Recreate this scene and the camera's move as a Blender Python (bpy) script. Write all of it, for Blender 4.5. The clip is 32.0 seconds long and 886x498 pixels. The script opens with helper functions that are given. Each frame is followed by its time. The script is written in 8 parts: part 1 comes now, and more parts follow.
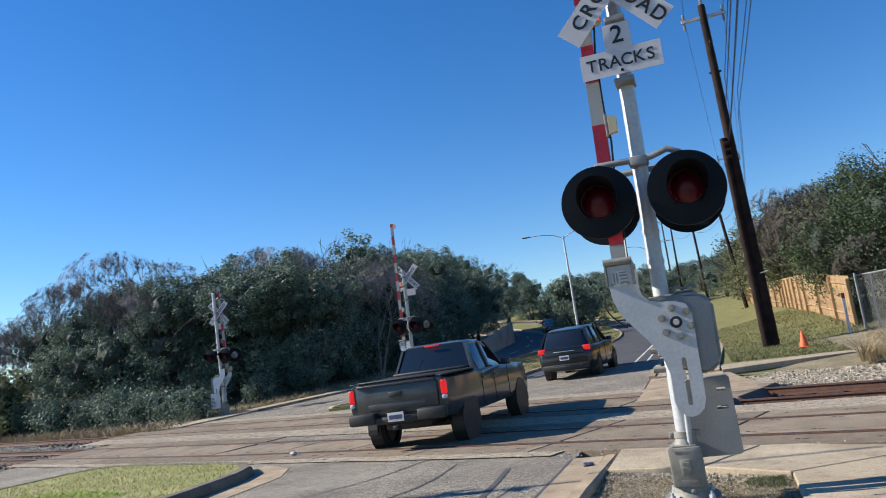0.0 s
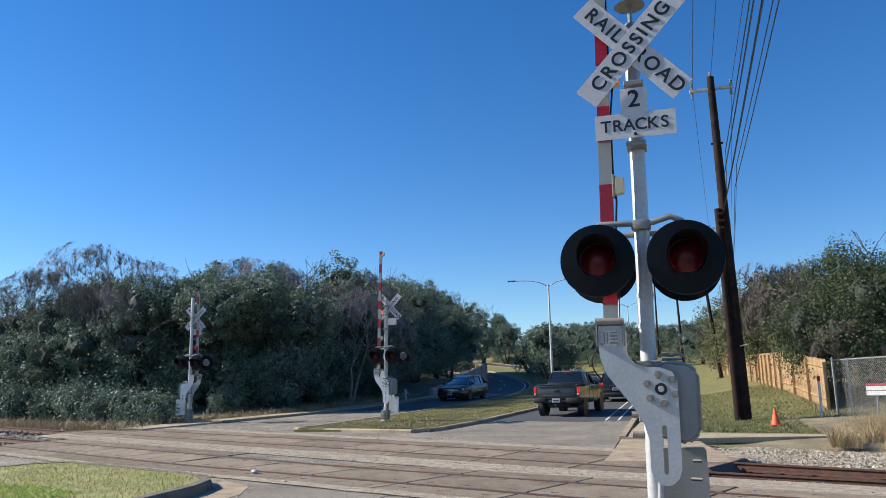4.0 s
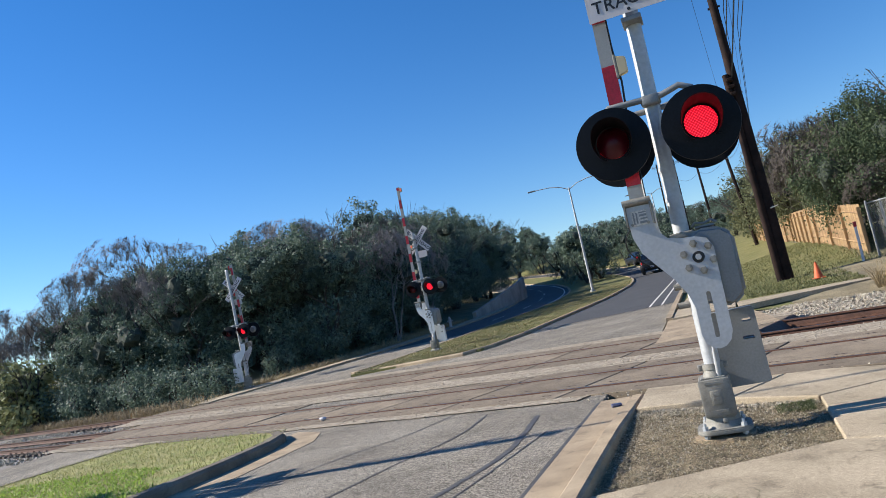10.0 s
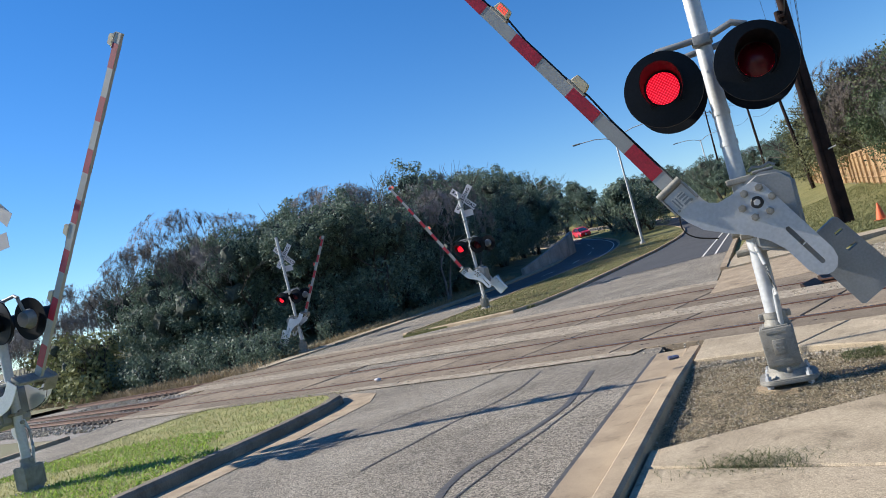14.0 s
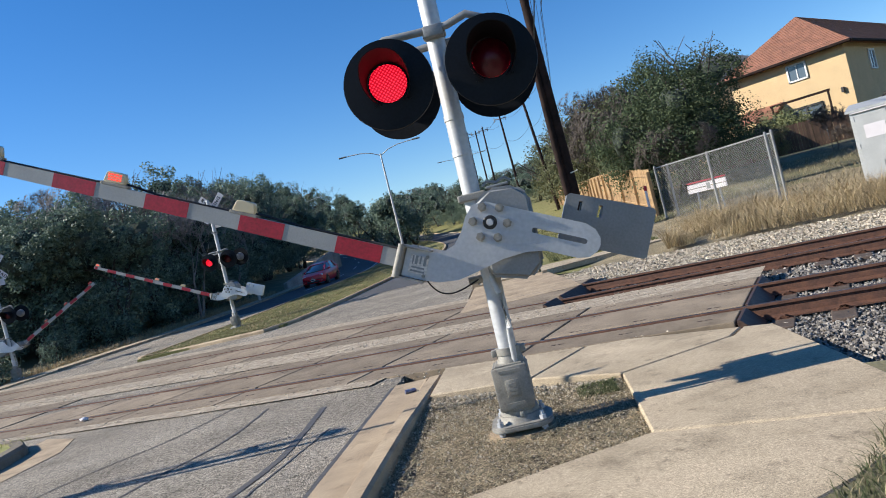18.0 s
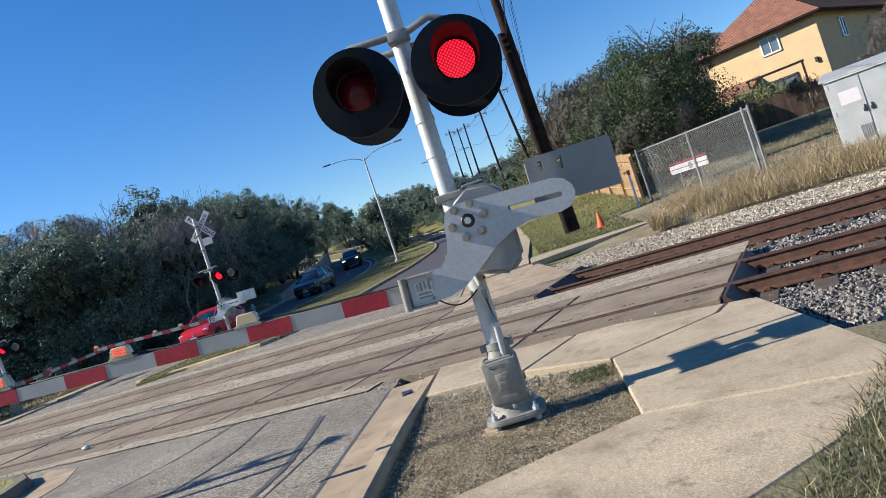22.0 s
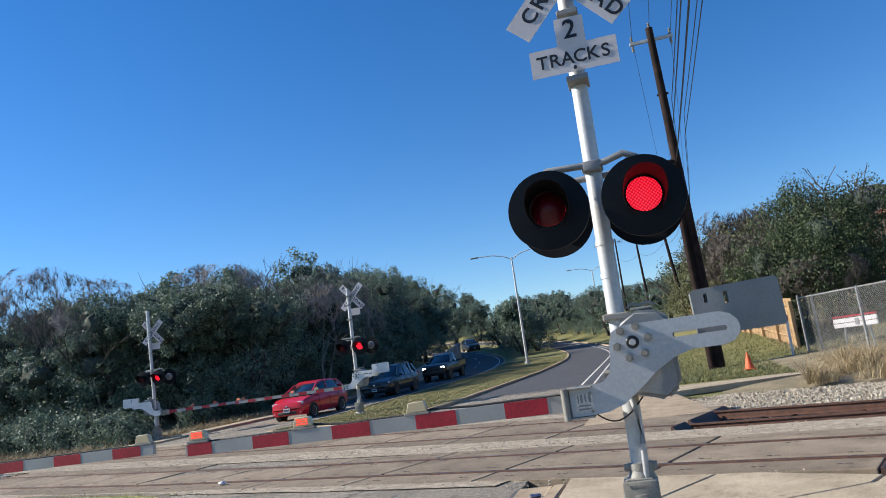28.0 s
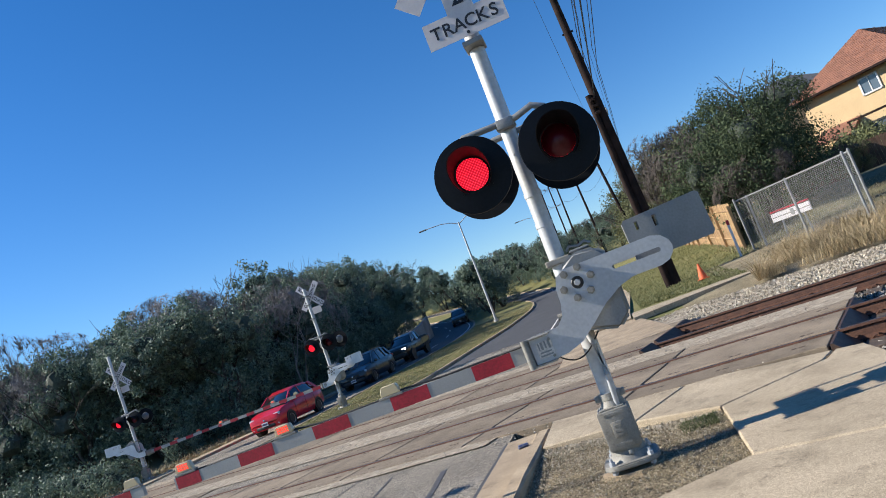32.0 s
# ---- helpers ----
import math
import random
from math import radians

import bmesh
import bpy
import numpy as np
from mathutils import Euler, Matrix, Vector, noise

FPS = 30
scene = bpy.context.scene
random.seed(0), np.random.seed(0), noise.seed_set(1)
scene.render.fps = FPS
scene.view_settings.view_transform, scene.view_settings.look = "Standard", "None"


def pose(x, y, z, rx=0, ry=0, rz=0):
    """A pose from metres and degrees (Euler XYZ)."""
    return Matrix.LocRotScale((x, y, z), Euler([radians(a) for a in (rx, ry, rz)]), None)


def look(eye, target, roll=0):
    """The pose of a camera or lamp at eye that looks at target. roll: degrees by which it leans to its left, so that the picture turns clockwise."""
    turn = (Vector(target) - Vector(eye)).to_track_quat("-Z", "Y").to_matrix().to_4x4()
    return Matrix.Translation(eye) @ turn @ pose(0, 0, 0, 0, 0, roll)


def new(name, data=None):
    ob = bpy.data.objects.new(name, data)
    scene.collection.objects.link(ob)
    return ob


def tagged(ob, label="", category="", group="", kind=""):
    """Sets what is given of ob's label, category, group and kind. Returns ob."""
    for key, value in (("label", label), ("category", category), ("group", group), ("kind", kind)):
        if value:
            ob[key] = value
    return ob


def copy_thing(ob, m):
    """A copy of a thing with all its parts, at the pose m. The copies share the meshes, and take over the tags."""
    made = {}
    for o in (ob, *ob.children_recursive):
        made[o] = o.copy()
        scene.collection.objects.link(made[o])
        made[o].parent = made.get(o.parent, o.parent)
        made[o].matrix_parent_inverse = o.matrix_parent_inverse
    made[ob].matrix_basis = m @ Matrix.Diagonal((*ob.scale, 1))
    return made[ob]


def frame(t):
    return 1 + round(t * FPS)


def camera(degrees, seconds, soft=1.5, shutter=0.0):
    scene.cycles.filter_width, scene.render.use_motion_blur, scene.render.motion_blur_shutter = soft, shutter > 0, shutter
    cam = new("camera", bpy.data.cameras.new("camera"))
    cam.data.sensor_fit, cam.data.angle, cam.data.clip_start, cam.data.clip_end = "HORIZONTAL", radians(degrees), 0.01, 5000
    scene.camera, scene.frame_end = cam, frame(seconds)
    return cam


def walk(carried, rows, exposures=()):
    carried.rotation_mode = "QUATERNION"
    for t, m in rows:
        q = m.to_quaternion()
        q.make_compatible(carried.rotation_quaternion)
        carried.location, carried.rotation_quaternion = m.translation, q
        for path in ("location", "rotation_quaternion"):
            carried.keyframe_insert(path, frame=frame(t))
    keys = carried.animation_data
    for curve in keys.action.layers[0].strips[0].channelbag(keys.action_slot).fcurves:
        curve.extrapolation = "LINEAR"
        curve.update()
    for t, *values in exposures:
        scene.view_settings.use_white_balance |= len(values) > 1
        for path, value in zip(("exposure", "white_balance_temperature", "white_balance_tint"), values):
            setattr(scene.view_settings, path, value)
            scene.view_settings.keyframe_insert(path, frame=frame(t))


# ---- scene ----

def aim(x, y, z, yaw, pitch, roll):
    """A camera pose: yaw to the left of the road, pitch up, roll as in look()."""
    a, p = radians(yaw), radians(pitch)
    way = Vector((-math.sin(a) * math.cos(p), math.cos(a) * math.cos(p), math.sin(p)))
    eye = Vector((x, y, z))
    return look(eye, eye + way, roll)


cam = camera(61.99, 32.0, soft=0.35, shutter=0.25)
PATH = [
    (0, aim(0.311, -6.495, 1.449, 18.24, 8.47, -7.97)),
    (0.5, aim(0.269, -6.502, 1.436, 14.60, 7.91, -11.43)),
    (1, aim(0.256, -6.507, 1.417, 12.87, 6.76, -12.08)),
    (1.5, aim(0.253, -6.518, 1.401, 12.70, 3.32, -11.48)),
    (2, aim(0.211, -6.478, 1.389, 14.25, 0.11, -9.04)),
    (2.5, aim(0.210, -6.517, 1.409, 15.48, 1.68, -8.34)),
    (3, aim(0.204, -6.525, 1.470, 17.00, 7.08, -4.29)),
    (3.5, aim(0.219, -6.559, 1.497, 17.17, 10.39, -0.94)),
    (5.5, aim(0.226, -6.474, 1.485, 15.66, 11.52, -2.12)),
    (6, aim(0.223, -6.551, 1.457, 15.87, 10.60, -2.52)),
    (6.5, aim(0.210, -6.532, 1.446, 16.69, 8.90, -4.17)),
    (7, aim(0.219, -6.564, 1.434, 17.61, 7.34, -7.29)),
    (7.5, aim(0.223, -6.546, 1.421, 18.30, 6.11, -9.79)),
    (8, aim(0.229, -6.530, 1.419, 18.75, 4.75, -11.61)),
    (8.5, aim(0.213, -6.524, 1.411, 19.14, 4.01, -12.37)),
    (9, aim(0.189, -6.535, 1.407, 19.32, 4.30, -12.33)),
    (9.5, aim(0.196, -6.535, 1.403, 19.19, 4.77, -12.45)),
    (10, aim(0.205, -6.585, 1.404, 19.27, 5.61, -12.21)),
    (10.5, aim(0.207, -6.570, 1.396, 19.53, 5.40, -13.05)),
    (11, aim(0.196, -6.568, 1.386, 20.20, 4.08, -13.95)),
    (11.5, aim(0.187, -6.554, 1.392, 20.23, 3.45, -14.20)),
    (12, aim(0.186, -6.552, 1.397, 19.57, 3.62, -14.37)),
    (12.5, aim(0.194, -6.546, 1.394, 19.30, 3.45, -14.77)),
    (13, aim(0.191, -6.573, 1.415, 21.14, 4.01, -15.53)),
    (13.5, aim(0.179, -6.545, 1.412, 22.67, 4.16, -15.50)),
    (15.5, aim(0.094, -6.471, 1.403, 24.64, -2.26, -11.55)),
    (16, aim(0.074, -6.439, 1.397, 22.60, -3.35, -13.92)),
    (16.5, aim(0.102, -6.263, 1.388, 23.84, -2.36, -13.95)),
    (17, aim(0.241, -5.925, 1.402, 23.44, -1.06, -15.13)),
    (17.5, aim(0.283, -5.534, 1.391, 12.39, -0.99, -14.07)),
    (18, aim(0.304, -5.250, 1.396, 6.11, -0.04, -13.98)),
    (18.5, aim(0.372, -5.239, 1.396, 5.75, -0.69, -16.51)),
    (19, aim(0.423, -5.265, 1.406, 6.43, -0.89, -17.58)),
    (19.5, aim(0.418, -5.283, 1.417, 5.32, -0.35, -16.99)),
    (20, aim(0.413, -5.277, 1.424, 3.32, 0.25, -16.77)),
    (20.5, aim(0.413, -5.335, 1.441, 2.55, 1.38, -17.18)),
    (21, aim(0.417, -5.358, 1.429, 3.36, 1.43, -18.44)),
    (21.5, aim(0.401, -5.327, 1.400, 4.76, 0.15, -19.16)),
    (22, aim(0.385, -5.304, 1.385, 5.52, -0.28, -18.56)),
    (22.5, aim(0.372, -5.305, 1.400, 6.39, -0.01, -19.37)),
    (23, aim(0.389, -5.316, 1.405, 7.25, 0.57, -20.92)),
    (23.5, aim(0.399, -5.351, 1.423, 8.09, 1.43, -21.74)),
    (24, aim(0.418, -5.389, 1.438, 7.51, 2.91, -21.72)),
    (24.5, aim(0.440, -5.428, 1.450, 5.46, 4.71, -21.45)),
    (26.5, aim(0.179, -5.671, 1.469, 3.82, 10.21, -15.52)),
    (27, aim(0.167, -5.805, 1.483, 8.99, 10.90, -7.13)),
    (27.5, aim(0.196, -5.867, 1.465, 13.24, 10.81, -4.04)),
    (28, aim(0.211, -5.858, 1.451, 14.06, 9.53, -7.94)),
    (28.5, aim(0.221, -5.861, 1.439, 13.32, 8.87, -12.24)),
    (29, aim(0.222, -5.862, 1.434, 12.90, 8.30, -14.77)),
    (29.5, aim(0.228, -5.866, 1.436, 11.66, 8.01, -15.76)),
    (30, aim(0.223, -5.854, 1.433, 10.43, 7.80, -15.39)),
    (30.5, aim(0.228, -5.865, 1.436, 10.02, 7.62, -15.49)),
    (31, aim(0.253, -5.874, 1.442, 9.81, 7.78, -16.95)),
    (31.5, aim(0.294, -5.905, 1.445, 10.64, 7.91, -18.90)),
    (32, aim(0.336, -5.965, 1.443, 10.84, 6.60, -20.95)),
]

walk(cam, PATH)

# ---- world and sun ----
SUN_EL, SUN_ROT = radians(31), radians(265)
world = bpy.data.worlds.new("sky")
scene.world = world
world.use_nodes = True
wn = world.node_tree
sky = wn.nodes.new("ShaderNodeTexSky")
sky.sky_type, sky.sun_disc = "NISHITA", False
sky.sun_elevation, sky.sun_rotation = SUN_EL, SUN_ROT
sky.altitude, sky.air_density, sky.dust_density, sky.ozone_density = 200, 1.0, 0.0, 4.0
back = wn.nodes["Background"]
back.inputs["Strength"].default_value = 0.094
deep = wn.nodes.new("ShaderNodeHueSaturation")
deep.inputs["Saturation"].default_value = 1.28
deep.inputs["Hue"].default_value = 0.507
wn.links.new(sky.outputs["Color"], deep.inputs["Color"])
wn.links.new(deep.outputs["Color"], back.inputs["Color"])
sun = new("sun", bpy.data.lights.new("sun", "SUN"))
sun.data.energy, sun.data.angle, sun.data.color = 5.0, radians(0.55), (1.0, 0.945, 0.85)
SUN_WAY = Vector((math.sin(SUN_ROT) * math.cos(SUN_EL), math.cos(SUN_ROT) * math.cos(SUN_EL), math.sin(SUN_EL)))
sun.matrix_world = look(SUN_WAY * 50, (0, 0, 0))
scene.view_settings.exposure = 0.75


# ---- materials ----
def mat(name, c1, c2=None, rough=0.7, metal=0.0, scale=8.0, bump=0.15, fine=60.0, coat=0.0, detail=6.0, spec=0.5, c3=None, rnd=0.0, grain=(0.72, 1.2), chips=None, stain=None):
    """A surface with two scales of variation: broad stains between c1 and c2, fine grain, and relief."""
    m = bpy.data.materials.new(name)
    m.use_nodes = True
    nt = m.node_tree
    b = nt.nodes["Principled BSDF"]
    b.inputs["Roughness"].default_value = rough
    b.inputs["Metallic"].default_value = metal
    b.inputs["Specular IOR Level"].default_value = spec
    b.inputs["Coat Weight"].default_value = coat
    b.inputs["Coat Roughness"].default_value = 0.06
    c2 = c2 or tuple(v * 0.8 for v in c1)
    tc = nt.nodes.new("ShaderNodeTexCoord")
    n1 = nt.nodes.new("ShaderNodeTexNoise")
    n1.inputs["Scale"].default_value, n1.inputs["Detail"].default_value = scale, detail
    n2 = nt.nodes.new("ShaderNodeTexNoise")
    n2.inputs["Scale"].default_value, n2.inputs["Detail"].default_value = fine, 3.0
    for n in (n1, n2):
        nt.links.new(tc.outputs["Object"], n.inputs["Vector"])
    ramp = nt.nodes.new("ShaderNodeValToRGB")
    ramp.color_ramp.elements[0].position, ramp.color_ramp.elements[1].position = 0.35, 0.68
    ramp.color_ramp.elements[0].color, ramp.color_ramp.elements[1].color = (*c2, 1), (*c1, 1)
    if c3:
        e = ramp.color_ramp.elements.new(0.52)
        e.color = (*c3, 1)
    nt.links.new(n1.outputs["Fac"], ramp.inputs["Fac"])
    mix = nt.nodes.new("ShaderNodeMix")
    mix.data_type, mix.blend_type = "RGBA", "MULTIPLY"
    mix.inputs["Factor"].default_value = 1.0
    mr = nt.nodes.new("ShaderNodeMapRange")
    mr.inputs["From Min"].default_value, mr.inputs["From Max"].default_value = 0.3, 0.7
    mr.inputs["To Min"].default_value, mr.inputs["To Max"].default_value = grain
    nt.links.new(n2.outputs["Fac"], mr.inputs["Value"])
    nt.links.new(ramp.outputs["Color"], mix.inputs["A"])
    nt.links.new(mr.outputs["Result"], mix.inputs["B"])
    out = mix.outputs["Result"]

    def times(src, val):
        mm = nt.nodes.new("ShaderNodeMix")
        mm.data_type, mm.blend_type = "RGBA", "MULTIPLY"
        mm.inputs["Factor"].default_value = 1.0
        nt.links.new(src, mm.inputs["A"])
        nt.links.new(val, mm.inputs["B"])
        return mm.outputs["Result"]
    if chips:  # stone chips of many tones: (scale, darkest, palest)
        vo = nt.nodes.new("ShaderNodeTexVoronoi")
        vo.inputs["Scale"].default_value = chips[0]
        nt.links.new(tc.outputs["Object"], vo.inputs["Vector"])
        sp = nt.nodes.new("ShaderNodeSeparateColor")
        nt.links.new(vo.outputs["Color"], sp.inputs["Color"])
        pw = nt.nodes.new("ShaderNodeMapRange")
        pw.inputs["To Min"].default_value, pw.inputs["To Max"].default_value = chips[1], chips[2]
        nt.links.new(sp.outputs["Red"], pw.inputs["Value"])
        out = times(out, pw.outputs["Result"])
    for sc, lo, hi, dark in stain or ():  # blotches with an uneven edge
        n3 = nt.nodes.new("ShaderNodeTexNoise")
        n3.inputs["Scale"].default_value, n3.inputs["Detail"].default_value, n3.inputs["Roughness"].default_value = sc, 8.0, 0.65
        nt.links.new(tc.outputs["Object"], n3.inputs["Vector"])
        m3 = nt.nodes.new("ShaderNodeMapRange")
        m3.inputs["From Min"].default_value, m3.inputs["From Max"].default_value = lo, hi
        m3.inputs["To Min"].default_value, m3.inputs["To Max"].default_value = 1.0, dark
        nt.links.new(n3.outputs["Fac"], m3.inputs["Value"])
        out = times(out, m3.outputs["Result"])
    if rnd:
        oi = nt.nodes.new("ShaderNodeObjectInfo")
        r2 = nt.nodes.new("ShaderNodeMapRange")
        r2.inputs["To Min"].default_value, r2.inputs["To Max"].default_value = 1 - rnd, 1 + rnd
        nt.links.new(oi.outputs["Random"], r2.inputs["Value"])
        m2 = nt.nodes.new("ShaderNodeMix")
        m2.data_type, m2.blend_type = "RGBA", "MULTIPLY"
        m2.inputs["Factor"].default_value = 1.0
        nt.links.new(out, m2.inputs["A"])
        nt.links.new(r2.outputs["Result"], m2.inputs["B"])
        out = m2.outputs["Result"]
    nt.links.new(out, b.inputs["Base Color"])
    if bump:
        bp = nt.nodes.new("ShaderNodeBump")
        bp.inputs["Strength"].default_value, bp.inputs["Distance"].default_value = bump, 0.02
        nt.links.new(n2.outputs["Fac"], bp.inputs["Height"])
        nt.links.new(bp.outputs["Normal"], b.inputs["Normal"])
    return m


def leaf_mat(name, c1, c2, rough=0.75, thin=0.2, spec=0.22):
    """Foliage: each leaf or clump its own tone, a little light coming through."""
    m = bpy.data.materials.new(name)
    m.use_nodes = True
    nt = m.node_tree
    b = nt.nodes["Principled BSDF"]
    b.inputs["Roughness"].default_value = rough
    b.inputs["Specular IOR Level"].default_value = spec
    g = nt.nodes.new("ShaderNodeNewGeometry")
    ramp = nt.nodes.new("ShaderNodeValToRGB")
    ramp.color_ramp.elements[0].color, ramp.color_ramp.elements[1].color = (*c1, 1), (*c2, 1)
    nt.links.new(g.outputs["Random Per Island"], ramp.inputs["Fac"])
    nt.links.new(ramp.outputs["Color"], b.inputs["Base Color"])
    t = nt.nodes.new("ShaderNodeBsdfTranslucent")
    nt.links.new(ramp.outputs["Color"], t.inputs["Color"])
    mx = nt.nodes.new("ShaderNodeMixShader")
    mx.inputs["Fac"].default_value = thin
    nt.links.new(b.outputs["BSDF"], mx.inputs[1])
    nt.links.new(t.outputs["BSDF"], mx.inputs[2])
    nt.links.new(mx.outputs["Shader"], nt.nodes["Material Output"].inputs["Surface"])
    return m


def island_mat(name, colors, rough=0.85, bump=0.3, fine=40.0):
    """Loose pieces (stones, straw): each piece takes one of several tones."""
    m = bpy.data.materials.new(name)
    m.use_nodes = True
    nt = m.node_tree
    b = nt.nodes["Principled BSDF"]
    b.inputs["Roughness"].default_value = rough
    g = nt.nodes.new("ShaderNodeNewGeometry")
    ramp = nt.nodes.new("ShaderNodeValToRGB")
    ramp.color_ramp.interpolation = "LINEAR"
    n = len(colors)
    while len(ramp.color_ramp.elements) < n:
        ramp.color_ramp.elements.new(0.5)
    for i, c in enumerate(colors):
        ramp.color_ramp.elements[i].position = i / (n - 1)
        ramp.color_ramp.elements[i].color = (*c, 1)
    nt.links.new(g.outputs["Random Per Island"], ramp.inputs["Fac"])
    nt.links.new(ramp.outputs["Color"], b.inputs["Base Color"])
    return m


def glow_mat(name, ground, dots, strength, scale=15.0):
    """LED face: rows of bright points on a glowing ground."""
    m = bpy.data.materials.new(name)
    m.use_nodes = True
    nt = m.node_tree
    b = nt.nodes["Principled BSDF"]
    b.inputs["Base Color"].default_value = (*[v * 0.25 for v in ground], 1)
    tc = nt.nodes.new("ShaderNodeTexCoord")
    vo = nt.nodes.new("ShaderNodeTexVoronoi")
    vo.voronoi_dimensions = "2D"
    vo.inputs["Scale"].default_value, vo.inputs["Randomness"].default_value = scale, 0.0
    nt.links.new(tc.outputs["UV"], vo.inputs["Vector"])
    ramp = nt.nodes.new("ShaderNodeValToRGB")
    ramp.color_ramp.elements[0].position, ramp.color_ramp.elements[1].position = 0.17, 0.36
    ramp.color_ramp.elements[0].color, ramp.color_ramp.elements[1].color = (*dots, 1), (*ground, 1)
    nt.links.new(vo.outputs["Distance"], ramp.inputs["Fac"])
    nt.links.new(ramp.outputs["Color"], b.inputs["Emission Color"])
    b.inputs["Emission Strength"].default_value = strength
    return m


def glass_mat(name, tint=(0.02, 0.025, 0.03), rough=0.04):
    m = bpy.data.materials.new(name)
    m.use_nodes = True
    b = m.node_tree.nodes["Principled BSDF"]
    b.inputs["Base Color"].default_value = (*tint, 1)
    b.inputs["Roughness"].default_value = rough
    b.inputs["Coat Weight"].default_value = 0.6
    return m


ASPHALT = mat("asphalt", (0.285, 0.25, 0.2), (0.2, 0.174, 0.139), spec=0.2, rough=0.9, scale=0.55, bump=0.7, fine=90, c3=(0.245, 0.214, 0.17), grain=(0.5, 1.5), chips=(75, 0.3, 1.85), stain=((0.7, 0.52, 0.66, 0.78), (3.5, 0.56, 0.7, 0.75)))
ASPHALT_DARK = mat("asphalt_dark", (0.068, 0.068, 0.071), (0.05, 0.051, 0.054), rough=0.85, scale=0.7, bump=0.4, fine=60, chips=(60, 0.7, 1.35))
TAR = mat("tar_seal", (0.105, 0.096, 0.085), (0.07, 0.064, 0.058), rough=0.6, scale=10, bump=0.2)
CONCRETE = mat("concrete", (0.5, 0.405, 0.285), (0.35, 0.282, 0.195), spec=0.2, rough=0.88, scale=1.6, bump=0.12, fine=190, c3=(0.44, 0.358, 0.25), grain=(0.5, 1.4), detail=9, chips=(130, 0.82, 1.16), stain=((2.2, 0.53, 0.68, 0.72), (9.0, 0.58, 0.68, 0.62), (0.8, 0.5, 0.62, 0.86)))
CURB = mat("curb_concrete", (0.45, 0.35, 0.237), (0.31, 0.238, 0.163), spec=0.2, rough=0.9, scale=2.2, bump=0.15, fine=170, grain=(0.55, 1.35), stain=((3.0, 0.55, 0.68, 0.7), (12.0, 0.6, 0.7, 0.65)))
CURB_GREY = mat("curb_grey", (0.24, 0.205, 0.16), (0.15, 0.128, 0.1), spec=0.2, rough=0.9, scale=2.0, bump=0.35, fine=80, stain=((3.0, 0.55, 0.68, 0.7),))
PANEL = mat("panel_concrete", (0.3, 0.238, 0.17), (0.18, 0.142, 0.102), spec=0.2, rough=0.85, scale=1.1, bump=0.15, fine=150, c3=(0.25, 0.198, 0.142), rnd=0.16, grain=(0.5, 1.4), stain=((0.45, 0.5, 0.64, 0.74), (1.4, 0.54, 0.68, 0.68), (6.0, 0.57, 0.7, 0.66)))
RUBBER = mat("flange_rubber", (0.085, 0.06, 0.05), (0.05, 0.036, 0.031), spec=0.25, rough=0.8, scale=6, bump=0.3)
RAIL = mat("rusty_rail", (0.14, 0.065, 0.04), (0.085, 0.042, 0.03), rough=0.7, metal=0.25, scale=9, bump=0.2)
RAIL_TOP = mat("rail_head", (0.16, 0.12, 0.1), (0.1, 0.07, 0.055), rough=0.35, metal=0.7, scale=14, bump=0.05)
PLATE_STEEL = mat("brown_steel", (0.12, 0.075, 0.055), (0.08, 0.05, 0.04), rough=0.6, metal=0.5, scale=8)
TIE = mat("wooden_tie", (0.12, 0.085, 0.065), (0.06, 0.045, 0.036), rough=0.9, scale=5, bump=0.5)
BALLAST_BED = mat("ballast_bed", (0.3, 0.27, 0.24), (0.16, 0.14, 0.125), rough=0.95, scale=14, bump=0.9, fine=38)
STONE = island_mat("ballast_stone", [(0.06, 0.055, 0.052), (0.15, 0.138, 0.125), (0.26, 0.235, 0.205), (0.36, 0.33, 0.29), (0.1, 0.09, 0.085)])
STONE_PALE = island_mat("pale_stone", [(0.22, 0.18, 0.13), (0.43, 0.365, 0.275), (0.56, 0.49, 0.385), (0.33, 0.275, 0.2)])
DIRT = mat("dirt", (0.37, 0.29, 0.19), (0.17, 0.132, 0.085), spec=0.2, rough=0.95, scale=4.0, bump=0.9, fine=70, grain=(0.4, 1.5), chips=(85, 0.4, 1.6), stain=((5.0, 0.5, 0.62, 0.6),))
GROUND = mat("dry_turf", (0.23, 0.2, 0.115), (0.14, 0.135, 0.066), rough=0.95, scale=0.35, bump=0.8, fine=26, c3=(0.14, 0.125, 0.065))
LAWN = mat("lawn", (0.22, 0.2, 0.09), (0.145, 0.15, 0.056), spec=0.2, rough=0.95, scale=1.2, bump=0.9, fine=45, c3=(0.2, 0.185, 0.075))
TURF = mat("median_turf", (0.36, 0.36, 0.14), (0.24, 0.27, 0.085), spec=0.2, rough=0.95, scale=1.4, bump=0.7, fine=45, c3=(0.32, 0.29, 0.13))
SCRUB_GROUND = mat("scrub_ground", (0.19, 0.16, 0.095), (0.1, 0.09, 0.05), rough=0.95, scale=0.9, bump=0.9, fine=40, grain=(0.45, 1.5), c3=(0.15, 0.14, 0.065))
DRY = mat("dry_verge", (0.31, 0.25, 0.15), (0.18, 0.145, 0.085), rough=0.95, scale=1.6, bump=0.9, fine=45, grain=(0.45, 1.5))
PAINT_WHITE = mat("road_paint", (0.72, 0.69, 0.63), (0.55, 0.52, 0.47), rough=0.75, scale=3.5, bump=0.2)
